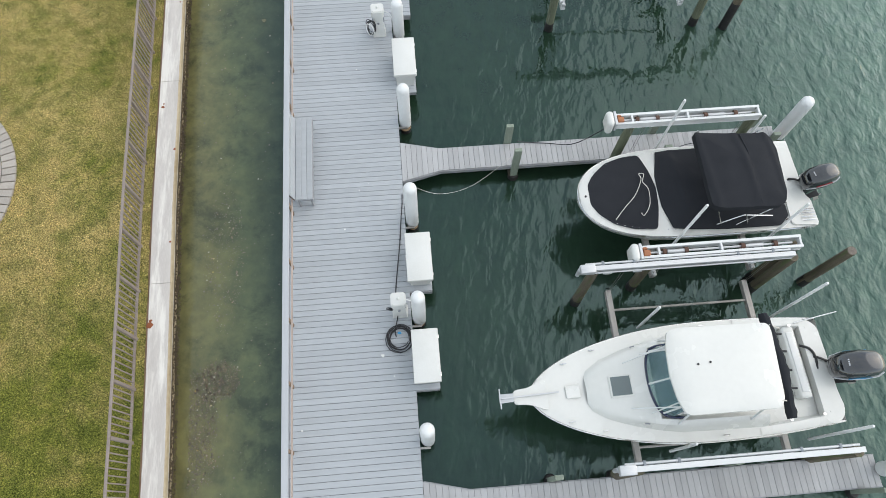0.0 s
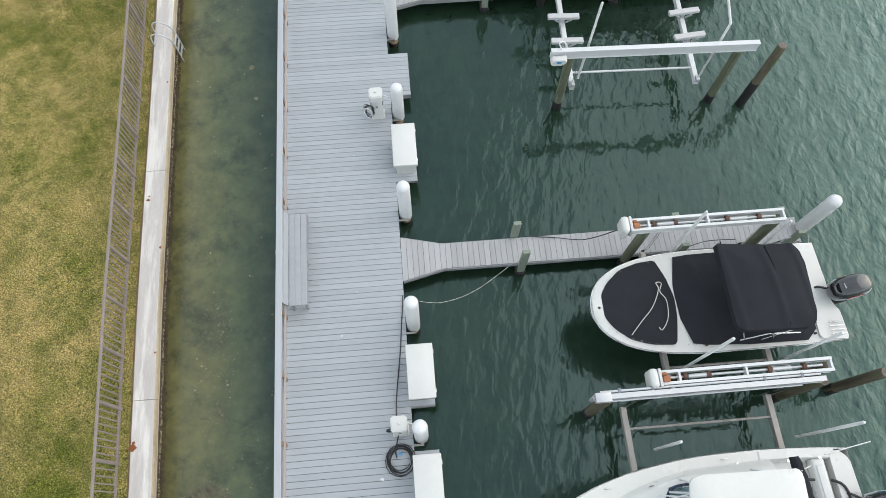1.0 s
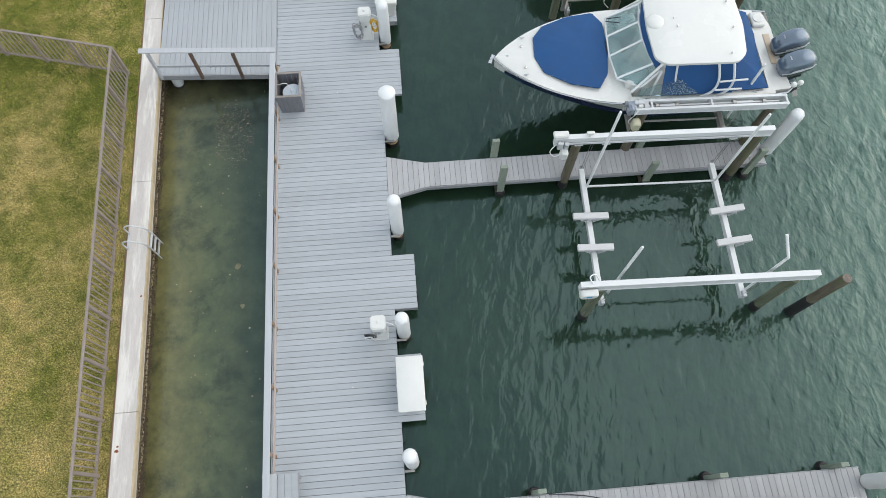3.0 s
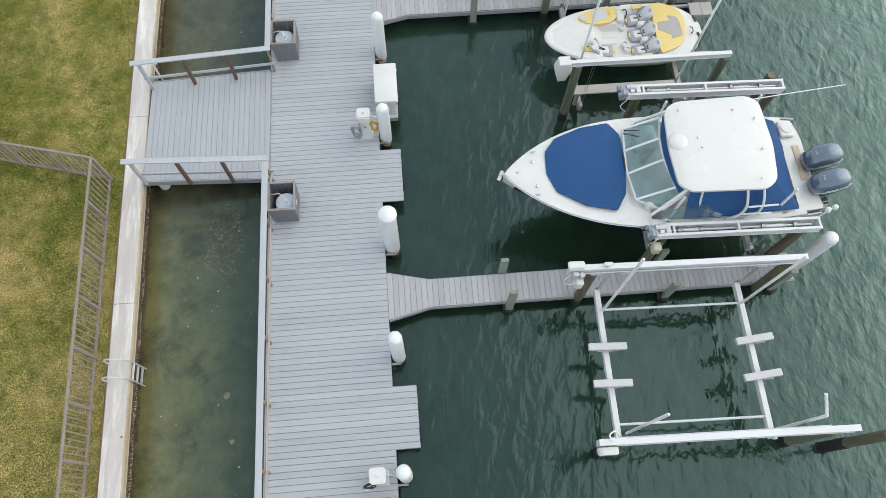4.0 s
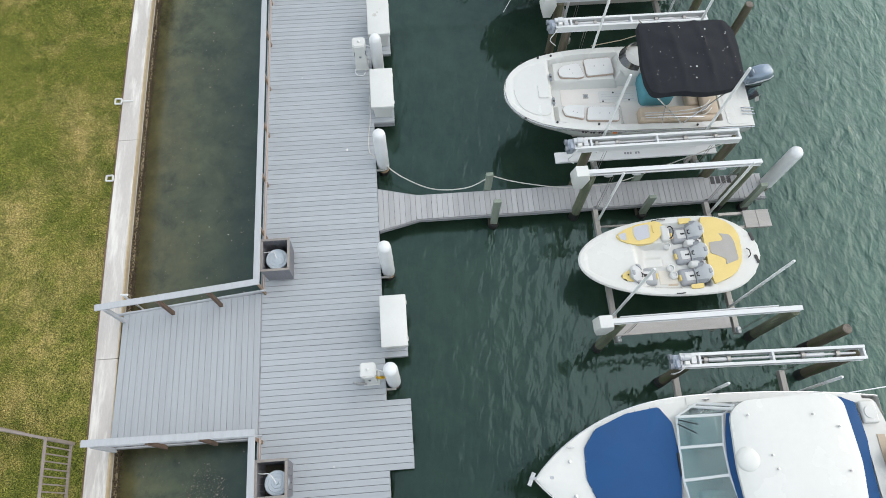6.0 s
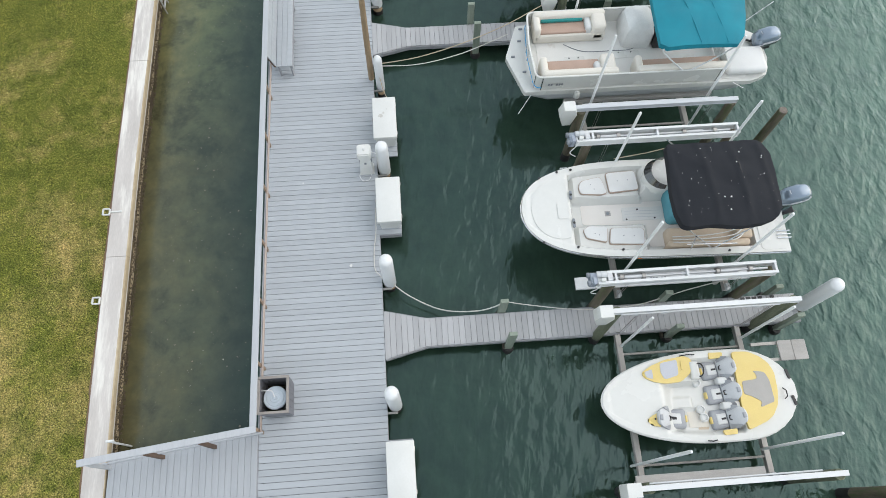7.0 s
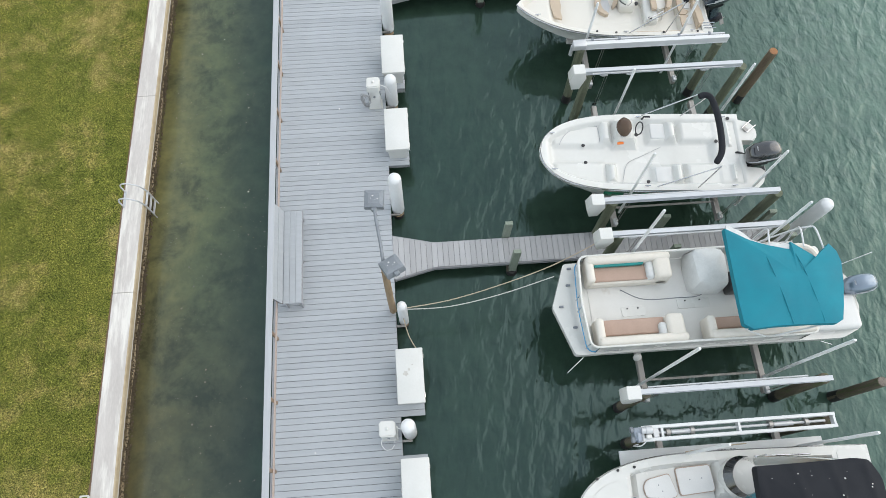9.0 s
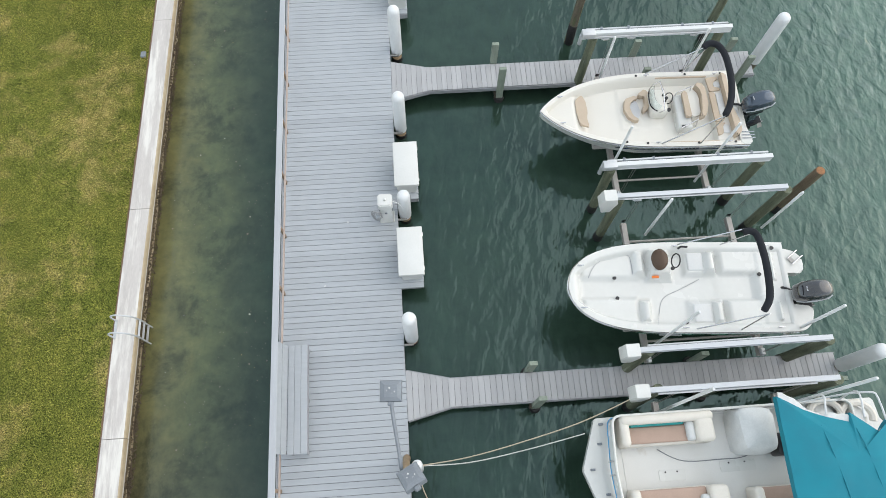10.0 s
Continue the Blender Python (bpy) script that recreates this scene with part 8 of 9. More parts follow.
    for i in range(3):
        bm = BM()
        add_tube(bm, smooth_curve([(3.5, -0.98 + 0.07 * i, 1.045), (4.4, -1.0 + 0.09 * i, 1.05), (5.0, -0.95 + 0.12 * i, 1.05), (5.25, -0.75 + 0.12 * i, 1.04)]), 0.014, 6)
        part("piping", bm, "white_vinyl", b, smooth=True)
    bm = BM()
    add_slab(bm, rounded([(5.6, -1.24), (5.6, 1.24), (6.2, 1.18), (6.28, 0.4), (6.05, 0.3), (6.05, -0.5), (6.28, -0.55), (6.25, -1.2)], 0.08), 0.7, 0.99, 0.02)
    part("swim_platform", bm, "gel", b, smooth=True)
    stern_steps(b, 6.05, 1.1, 1.02, -0.95, 3)
    top = rounded([(3.22, 0.91), (4.35, 0.94), (5.11, 0.98), (5.41, 0.94), (5.56, 0.60), (5.58, 0.12), (5.56, -0.38), (5.54, -0.72), (5.38, -0.98), (5.05, -1.10), (4.56, -1.16), (3.87, -1.10), (3.41, -1.15), (3.27, -1.10), (3.17, -0.79), (3.15, -0.29), (3.20, 0.4)], 0.08)
    bim = cloth(b, "bimini_top", top, 2.32, "black_canvas", 0.16, "black bimini top speckled with droppings", seed=11, folds=0.024, edge_drop=0.18, ridges=(3.3, 4.0, 4.7, 5.35))
    q = random.Random(4)
    skin = BVHTree.FromPolygons([v.co.copy() for v in bim.data.vertices], [tuple(f.vertices) for f in bim.data.polygons])
    for k in range(46):
        x, y = q.uniform(3.35, 5.45), q.uniform(-0.95, 0.8)
        hit = skin.ray_cast(Vector((x, y, 5.0)), Vector((0, 0, -1)))[0]
        r = 0.006 + 0.017 * q.random() ** 3
        bm = BM()
        add_lathe(bm, [(r, -0.004), (r * 0.8, 0.004), (0.002, 0.005)], (x, y, hit.z), 7)
        part("speck", bm, "white_plastic", bim)
    hit = skin.ray_cast(Vector((4.72, 0.18, 5.0)), Vector((0, 0, -1)))[0]
    bm = BM()
    add_bar(bm, (4.72, 0.04, hit.z + 0.002), (4.70, 0.32, hit.z + 0.002), 0.02, 0.012)
    part("strap", bm, "black", bim)
    for sy in (-1, 1):
        y = sy * 1.14
        poles(b, "bimini_bow", "steel", [[(4.4, y, 1.0), (3.3, y * 0.95, 2.26)], [(4.45, y, 1.0), (5.35, y * 0.8, 2.2)], [(3.9, y, 1.0), (3.75, y, 1.75)], [(3.7, y, 1.3), (4.9, y, 1.25)]], 0.016)
    for x, y in ((0.95, 1.0), (1.25, -1.0), (1.3, 1.05), (2.3, -1.1), (0.5, 0.85), (0.45, -0.85), (4.8, -1.22), (3.3, -0.6), (2.55, -0.35)):
        bm = BM()
        add_lathe(bm, [(0.03, 0), (0.03, 0.025), (0.008, 0.03)], (x, y, 1.01 if abs(y) > 0.7 else 0.54), 10)
        part("cup_fitting", bm, "black", b)
    side_bars(b, h, 0.30, 0.40, -0.12, -1, "ink", 9, 0.08)
    for i, m in enumerate(("sticker_orange", "ink_grey")):
        bm = BM()
        s = 0.425 + 0.022 * i
        add_bar(bm, (s * h.L, -(h.w(s) - 0.012), h.z(s) - 0.12), (s * h.L + 0.1, -(h.w(s) - 0.012), h.z(s) - 0.12), 0.02, 0.08)
        part("decal", bm, m, b)
    outboard(b, 6.44, 0.0, 0.88, "ob_light", 0.98, 16, "silver_decal", 6)
    poles(b, "boat_hook", "rope_tan", [[(2.4, 1.3, 1.05), (3.2, 1.38, 1.15), (3.6, 1.4, 1.3)]], 0.012)
    return b


# pontoon boat
def pontoon():
    b = thing("pontoon_boat", "white pontoon boat with cream seats and torn teal bimini", "boat", (3.62, 33.72, 0.30), "boats on lifts")
    for y in (-0.68, 0.68):
        bm = BM()
        add_tube(bm, [(0.35, y, 0.80), (0.6, y, 0.66), (1.1, y, 0.60), (5.9, y, 0.60), (6.3, y, 0.62)], [0.03, 0.18, 0.28, 0.28, 0.25], 18)
        part("pontoon_tube", bm, "alu", b, smooth=True)
    out = [(0.0, 0.05), (0.38, -1.08), (6.45, -1.10), (6.88, -0.92), (7.02, -0.4), (6.95, 0.35), (6.5, 0.62), (6.45, 1.12), (0.38, 1.08)]
    bm = BM()
    add_slab(bm, rounded(out, 0.06), 0.92, 1.08, 0.02)
    part("deck", bm, "gel", b, smooth=True)
    bm = BM()
    add_slab(bm, rounded([(0.85, -0.98), (0.85, 0.98), (6.3, 1.0), (6.3, -1.0)], 0.1), 1.082, 1.092)
    part("floor", bm, "gel_floor", b)
    # fence round the deck
    rail = rounded([(0.62, -1.04), (0.55, 0.0), (0.62, 1.04), (5.62, 1.06), (5.62, -1.06)], 0.18)
    bm = BM()
    add_tube(bm, [(x, y, 1.62) for x, y in rail + rail[:1]], 0.028, 8)
    part("rail_top", bm, "gel", b, smooth=True)
    bm = BM()
    n = len(rail)
    rings = [[(x, y, 1.12), (x, y, 1.58), (x * 0.996 + 0.012, y * 0.985, 1.58), (x * 0.996 + 0.012, y * 0.985, 1.12)] for x, y in rail + rail[:1]]
    add_rings(bm, rings, True, (False, False))
    part("side_panel", bm, "gel", b, smooth=True)
    bm = BM()
    add_tube(bm, [(x * 0.995, y * 1.012, 1.2) for x, y in rail[:18]], 0.014, 6)
    part("pinstripe", bm, "blue_decal", b, "thin light blue stripe on the side panel")
    for i in range(0, n, 3):
        x, y = rail[i]
        bm = BM()
        add_tube(bm, [(x, y, 1.09), (x, y, 1.61)], 0.018, 8)
        part("stanchion", bm, "steel", b, smooth=True)

    def lounge(x0, x1, y0, y1, back, mat="tan_pink", arm=None, trim="cream"):
        """A bench with base, tan seat cushion, outer backrest and end arm."""
        g = new("lounge_seat")
        g.parent = b
        tagged(g, "cream moulded lounge with a faded tan cushion")
        bm = BM()
        soft_pad(bm, x0, x1, min(y0, y1), max(y0, y1), 1.09, 1.40, 0.06)
        part("base", bm, trim, g, smooth=True)
        s = 1 if back > 0 else -1
        ya, yb = (y0, y1 - 0.2) if s > 0 else (y0 + 0.2, y1)
        bm = BM()
        soft_pad(bm, x0 + 0.16, x1 - (0.1 if arm is None else 0.42), ya + 0.05, yb - 0.02, 1.38, 1.46, 0.035)
        part("cushion", bm, mat, g, smooth=True)
        bm = BM()
        yc = y1 - 0.19 if s > 0 else y0
        soft_pad(bm, x0, x1, yc, yc + 0.19, 1.2, 1.70, 0.08)
        part("backrest", bm, trim, g, smooth=True)
        if arm:
            bm = BM()
            soft_pad(bm, arm - 0.2, arm + 0.18, min(y0, y1), max(y0, y1), 1.15, 1.68, 0.09)
            part("end_arm", bm, trim, g, smooth=True)
            bm = BM()
            soft_pad(bm, arm - 0.36, arm - 0.18, min(y0, y1) + 0.04, max(y0, y1) - 0.16, 1.3, 1.58, 0.07)
            part("arm_cushion", bm, "grey_canvas", g, smooth=True)
        bm = BM()
        soft_pad(bm, x0 - 0.02, x0 + 0.17, min(y0, y1), max(y0, y1), 1.2, 1.66, 0.08)
        part("front_roll", bm, trim, g, smooth=True)
        return g
    lounge(0.78, 2.70, 0.42, 1.03, 1, "tan_pink", 2.5)
    lounge(0.80, 2.76, -1.03, -0.40, -1, "tan_pink", 2.54)
    lounge(3.25, 5.6, -1.03, -0.50, -1, "tan_pink", None)
    bm = BM()
    soft_pad(bm, 5.72, 6.84, -0.96, -0.14, 1.09, 1.34, 0.12)
    part("sun_pad", bm, "white_vinyl", b, "white vinyl sun pad at the stern", smooth=True)
    bm = BM()
    add_box(bm, 0.98, 2.1, 0.80, 0.90, 1.45, 1.56, 0.02)
    part("teal_stripe", bm, "teal_vinyl", b)
    # covered helm
    bm = BM()
    q = random.Random(9)
    rings = []
    for z, f in ((1.09, 1.02), (1.3, 1.02), (1.55, 0.94), (1.72, 0.84), (1.80, 0.60), (1.86, 0.2)):
        ring = []
        for k in range(24):
            a = 2 * math.pi * k / 24
            e = 0.38
            c_, s_ = math.cos(a), math.sin(a)
            rr_ = f * (1 + q.uniform(-0.05, 0.05))
            ring.append((3.54 + 0.41 * rr_ * abs(c_) ** e * (1 if c_ > 0 else -1), 0.60 + 0.48 * rr_ * abs(s_) ** e * (1 if s_ > 0 else -1), z))
        rings.append(ring)
    add_rings(bm, rings)
    part("helm_cover", bm, "grey_canvas", b, "pale grey fabric cover over the helm", smooth=True)
    bm = BM()
    add_tube(bm, smooth_curve([(1.6, 0.36, 1.1), (2.1, 0.1, 1.1), (2.9, 0.08, 1.1), (3.4, 0.1, 1.1), (3.8, 0.3, 1.2)]), 0.010, 6)
    part("cord", bm, "grey_vinyl", b, smooth=True)
    for x0_, x1_, y0_, y1_ in ((1.55, 2.1, -0.28, -0.05), (2.85, 3.6, -0.18, 0.05)):
        bm = BM()
        add_slab(bm, rounded([(x0_, y0_), (x0_, y1_), (x1_, y1_), (x1_, y0_)], 0.04), 1.093, 1.103, 0.004)
        hh = part("floor_hatch", bm, "gel", b)
        for t in (0.25, 0.7):
            bm = BM()
            add_lathe(bm, [(0.018, 1.104), (0.018, 1.115), (0.004, 1.116)], (x0_ + (x1_ - x0_) * t, y1_ - 0.05, 0), 8)
            part("latch", bm, "black", hh)
    bm = BM()
    soft_pad(bm, 3.95, 4.35, 0.05, 0.5, 1.1, 1.55, 0.06)
    part("helm_chair", bm, "black", b, smooth=True)
    # aft sun deck with rounded seats
    for x, y in ((5.1, 0.78), (5.75, 0.7)):
        bm = BM()
        add_tube(bm, [(x + 0.34 * math.cos(a), y + 0.3 * math.sin(a), 1.5) for a in [radians(-20 + 220 * k / 12) for k in range(13)]], 0.075, 8)
        part("curved_backrest", bm, "cream", b, smooth=True)
        bm = BM()
        add_lathe(bm, [(0.26, 1.09), (0.27, 1.38), (0.2, 1.43), (0.01, 1.44)], (x, y, 0), 18)
        part("round_seat", bm, "white_vinyl", b, smooth=True)
    top = [(3.57, 1.09), (4.05, 0.80), (4.45, 0.64), (4.84, 0.53), (4.90, 0.70), (5.38, 0.30), (5.52, 0.46), (5.70, 0.60), (5.82, 0.42), (5.86, 0.18), (5.73, -0.44), (5.54, -1.04), (5.40, -1.11), (4.81, -1.08), (4.15, -1.08), (3.67, -1.11), (3.50, -1.0), (3.52, -0.14)]
    bim = cloth(b, "bimini_top", top, 2.66, "teal_canvas", 0.12, "faded teal bimini top with a torn edge", seed=13, folds=0.02, edge_drop=0.14, cell=0.07)
    bm = BM()
    rings = []
    q = random.Random(21)
    for i in range(14):
        t = i / 13
        x, y = 3.6 + 1.26 * t, 1.08 - 0.56 * t - 0.12 * math.sin(t * 3.14)
        wv = 0.06 + 0.05 * q.random() + 0.05 * math.sin(t * 9)
        rings.append([(x, y - 0.05, 2.655), (x + 0.02, y + wv, 2.62 + 0.04 * q.random()), (x + 0.03, y + wv + 0.03, 2.60), (x + 0.01, y - 0.03, 2.63)])
    add_rings(bm, rings)
    part("torn_edge", bm, "grey_canvas", b, "frayed white underside of the torn canvas")
    bm = BM()
    add_slab(bm, [(5.5, 0.14), (5.62, 0.36), (5.45, 0.38), (5.3, 0.24)], 2.58, 2.6)
    part("torn_flap", bm, "grey_canvas", b)
    for x in (4.3, 4.95):
        bm = BM()
        add_tube(bm, [(x - 0.05, 0.5 if x < 4.5 else 0.4, 2.735), (x, 0.1, 2.785), (x + 0.09, -0.5, 2.775), (x + 0.2, -1.06, 2.675)], 0.010, 6)
        part("bow_seam", bm, "teal_canvas", bim)
    for segs in ([(4.4, 1.05, 1.62), (3.64, 1.05, 2.45), (3.68, 0.7, 2.60), (3.68, -0.9, 2.60), (3.64, -1.04, 2.4), (4.4, -1.06, 1.62)],
                 [(4.5, 1.06, 1.62), (4.55, 1.08, 2.48), (4.5, 0.85, 2.6), (4.45, 0.55, 2.6)],
                 [(4.6, 1.06, 1.62), (5.4, 1.08, 2.45), (5.6, 0.8, 2.58), (5.55, -0.8, 2.58), (5.4, -1.02, 2.4), (4.6, -1.06, 1.62)],
                 [(5.4, 1.06, 1.62), (5.3, 1.1, 2.45), (5.2, 0.6, 2.6)]):
        bm = BM()
        add_tube(bm, smooth_curve(segs, 5), 0.02, 8)
        part("bimini_bow", bm, "alu_white", b, smooth=True)
    for x, y in ((0.42, 0.55), (0.45, -0.45), (0.2, 0.05), (0.5, 0.95)):
        bm = BM()
        add_bar(bm, (x - 0.05, y, 1.10), (x + 0.05, y, 1.10), 0.05, 0.04, 0.01)
        part("deck_cleat", bm, "lamp_grey", b)
    bm = BM()
    add_lathe(bm, [(0.02, -0.15), (0.075, -0.08), (0.08, 0.08), (0.02, 0.16)], (1.75, -1.2, 1.0), 12)
    part("fender", bm, "white_plastic", b, smooth=True)
    poles(b, "antenna", "pvc", [[(6.3, 0.4, 1.5), (6.9, 0.5, 2.2)], [(5.9, -1.15, 1.1), (6.25, -1.2, 0.9)], [(0.55, -1.12, 1.0), (0.25, -1.35, 0.5)]], 0.010)
    for i in range(6):
        if i == 2:
            continue
        bm = BM()
        add_box(bm, 0.95 + 0.07 * i, 1.0 + 0.07 * i, -1.083, -1.078, 1.3, 1.38)
        part("lettering_bar", bm, "ink_grey", b)
    outboard(b, 6.90, 0.02, 0.96, "ob_light", 0.97, 16, "silver_decal", 4)
    return b


# open white deck boat
def open_boat():
    b = thing("open_deck_boat", "white open deck boat with green stripe and black arch", "boat", (3.82, 37.70, 0.55), "boats on lifts", -3.4)
    h = Hull(5.05, 2.14, 3.8, 2.0, 0.64, 0.99, 1.02, 0.98)
    hull_parts(h, b)
    for s0, s1 in ((0.30, 0.60), (0.63, 0.90)):
        rows_ = []
        for i in range(9):
            s = s0 + (s1 - s0) * i / 8
            rows_.append([(s * h.L, -(h.w(s) * 0.985 + 0.008), h.z(s) - 0.16), (s * h.L, -(h.w(s) * 0.965 + 0.008), h.z(s) - 0.33), (s * h.L, -(h.w(s) * 0.907 + 0.012), h.z(s) - 0.52)])
        bm = BM()
        add_rings(bm, rows_, False)
        part("hull_stripe", bm, "green_stripe", b, "green graphic along the hull side")
    moulding(b, "inner_deck", h, 0.80, 0.13, 0.20,
             [(0.25, 1.74, 0.16, 1.0, 0.90, 0.16), (0.25, 1.66, -1.0, -0.15, 0.90, 0.16), (1.46, 1.88, 0.22, 0.96, 1.02, 0.17), (1.54, 1.92, -0.90, -0.22, 1.02, 0.17),
              (1.80, 2.48, 0.14, 1.0, 1.12, 0.20), (2.66, 3.50, 0.24, 1.0, 0.91, 0.16), (3.10, 3.52, 0.26, 0.96, 1.04, 0.18), (2.66, 3.54, -1.0, -0.24, 0.90, 0.16),
              (3.16, 3.56, -0.94, -0.24, 1.03, 0.18), (3.48, 4.74, 0.28, 1.0, 0.93, 0.14), (3.52, 4.74, -1.0, -0.22, 0.93, 0.14), (4.24, 5.1, -1.0, 1.0, 0.95, 0.18),
              (4.58, 4.88, -0.90, -0.26, 1.03, 0.14), (4.58, 4.88, 0.06, 0.95, 1.02, 0.14)])
    for nm, x0_, x1_, y0_, y1_, z1_ in (("helm_seat", 2.80, 3.18, 0.40, 0.84, 0.935), ("companion_seat", 2.80, 3.22, -0.82, -0.38, 0.925)):
        bm = BM()
        soft_pad(bm, x0_, x1_, y0_, y1_, z1_ - 0.09, z1_, 0.04)
        part(nm, bm, "white_vinyl", b, smooth=True)
    bm = BM()
    add_tube(bm, smooth_curve([(0.49, 0.24, 0.915), (0.63, 0.50, 0.915), (0.84, 0.67, 0.915), (1.12, 0.76, 0.915), (1.42, 0.79, 0.915), (1.50, 0.70, 0.915), (1.52, 0.32, 0.915)]), 0.006, 5)
    part("lounge_seam", bm, "seat_grey", b)
    bm = BM()
    add_rings(bm, [[(2.10 + f * 0.175 * math.cos(a) + dx, 0.585 + f * 0.255 * math.sin(a), z) for a in [k * math.pi / 9 for k in range(18)]] for z, f, dx in ((1.15, 1.0, -0.02), (1.24, 0.95, 0.0), (1.30, 0.70, 0.02), (1.32, 0.2, 0.04))])
    part("windscreen", bm, "smoke_brown", b, "rounded brown smoked windscreen", smooth=True)
    bm = BM()
    add_tube(bm, [(2.47 + 0.05 * math.sin(a), 0.57 + 0.16 * math.cos(a), 1.14 + 0.14 * math.sin(a)) for a in [k * math.pi / 9 for k in range(19)]], 0.016, 6)
    part("steering_wheel", bm, "black", b, smooth=True)
    bm = BM()
    add_tube(bm, [(2.62, 0.92, 1.0), (2.64, 0.92, 1.12), (2.78, 0.90, 1.14)], 0.025, 8)
    part("throttle", bm, "black", b)
    for x, y, z in ((1.10, 0.25, 0.865), (1.12, -0.235, 0.865), (2.37, 0.38, 1.14), (2.57, -0.84, 0.99), (4.41, 0.29, 0.96), (4.79, 0.92, 1.0)):
        bm = BM()
        add_lathe(bm, [(0.045, 0), (0.045, 0.02), (0.02, 0.022)], (x, y, z), 12)
        part("cup_holder", bm, "black", b)
    bm = BM()
    add_bar(bm, (1.92, 0.215, 1.02), (2.07, 0.225, 1.02), 0.05, 0.04)
    part("orange_tag", bm, "sticker_orange", b)
    bm = BM()
    add_tube(bm, smooth_curve([(3.06, 0.22, 0.82), (2.64, 0.01, 0.81), (2.18, -0.23, 0.815), (2.04, -0.60, 0.83), (1.94, -0.88, 1.0)]), 0.006, 5)
    part("cord", bm, "seat_grey", b, smooth=True)
    # folded bimini in its black boot
    bm = BM()
    add_tube(bm, smooth_curve([(3.69, 0.90, 2.0), (3.83, 0.92, 2.04), (3.96, 0.80, 2.06), (4.02, 0.3, 2.08), (4.02, -0.25, 2.06), (3.98, -0.62, 2.02), (3.84, -0.86, 1.96)], 5), [0.05] + [0.075] * 29 + [0.06], 10)
    part("bimini_boot", bm, "black_canvas", b, "folded bimini in a black boot", smooth=True)
    for sy, pts in ((1, [[(2.6, 1.0, 1.05), (3.72, 0.98, 2.0)], [(3.6, 1.0, 1.02), (3.9, 0.88, 2.05)]]), (-1, [[(2.75, -1.0, 1.05), (4.0, -0.9, 1.86)], [(3.75, -1.02, 1.02), (4.02, -0.88, 1.86)]])):
        poles(b, "bimini_leg", "steel", pts, 0.015)
    slab_part(b, "swim_platform", [(4.80, 1.00), (5.12, 0.92), (5.34, 0.86), (5.48, 0.70), (5.49, 0.48), (5.42, 0.33), (4.80, 0.34)], 0.70, 0.93, "gel", 0.08, 0.03)
    slab_part(b, "swim_platform", [(4.80, -0.40), (5.02, -0.40), (5.49, -0.46), (5.51, -0.60), (5.42, -0.86), (5.24, -1.02), (4.80, -1.05)], 0.70, 0.93, "gel", 0.08, 0.03)
    poles(b, "boarding_step", "steel", [[(5.37, 0.87, 0.98), (5.12, 0.66, 0.98)], [(5.48, 0.74, 0.98), (5.21, 0.53, 0.98)]], 0.018)
    slab_part(b, "step_tread", [(5.14, 0.66), (5.21, 0.72), (5.29, 0.62), (5.22, 0.56)], 0.95, 0.97, "grey_pad", 0.01, 0.0)
    for k, (x0_, x1_) in enumerate(((0.35, 0.5),)):
        bm = BM()
        for sy in (-1,):
            add_bar(bm, (2.0, -(h.w(0.37) + 0.012), 0.78), (2.5, -(h.w(0.46) + 0.012), 0.77), 0.02, 0.06)
        part("lettering_bar", bm, "silver_decal", b)
    outboard(b, 5.32, -0.22, 0.80, "ob_black", 1.08, 18, "silver_decal", 3)
    cleats(b, h, (0.06, 0.5, 0.92))
    return b


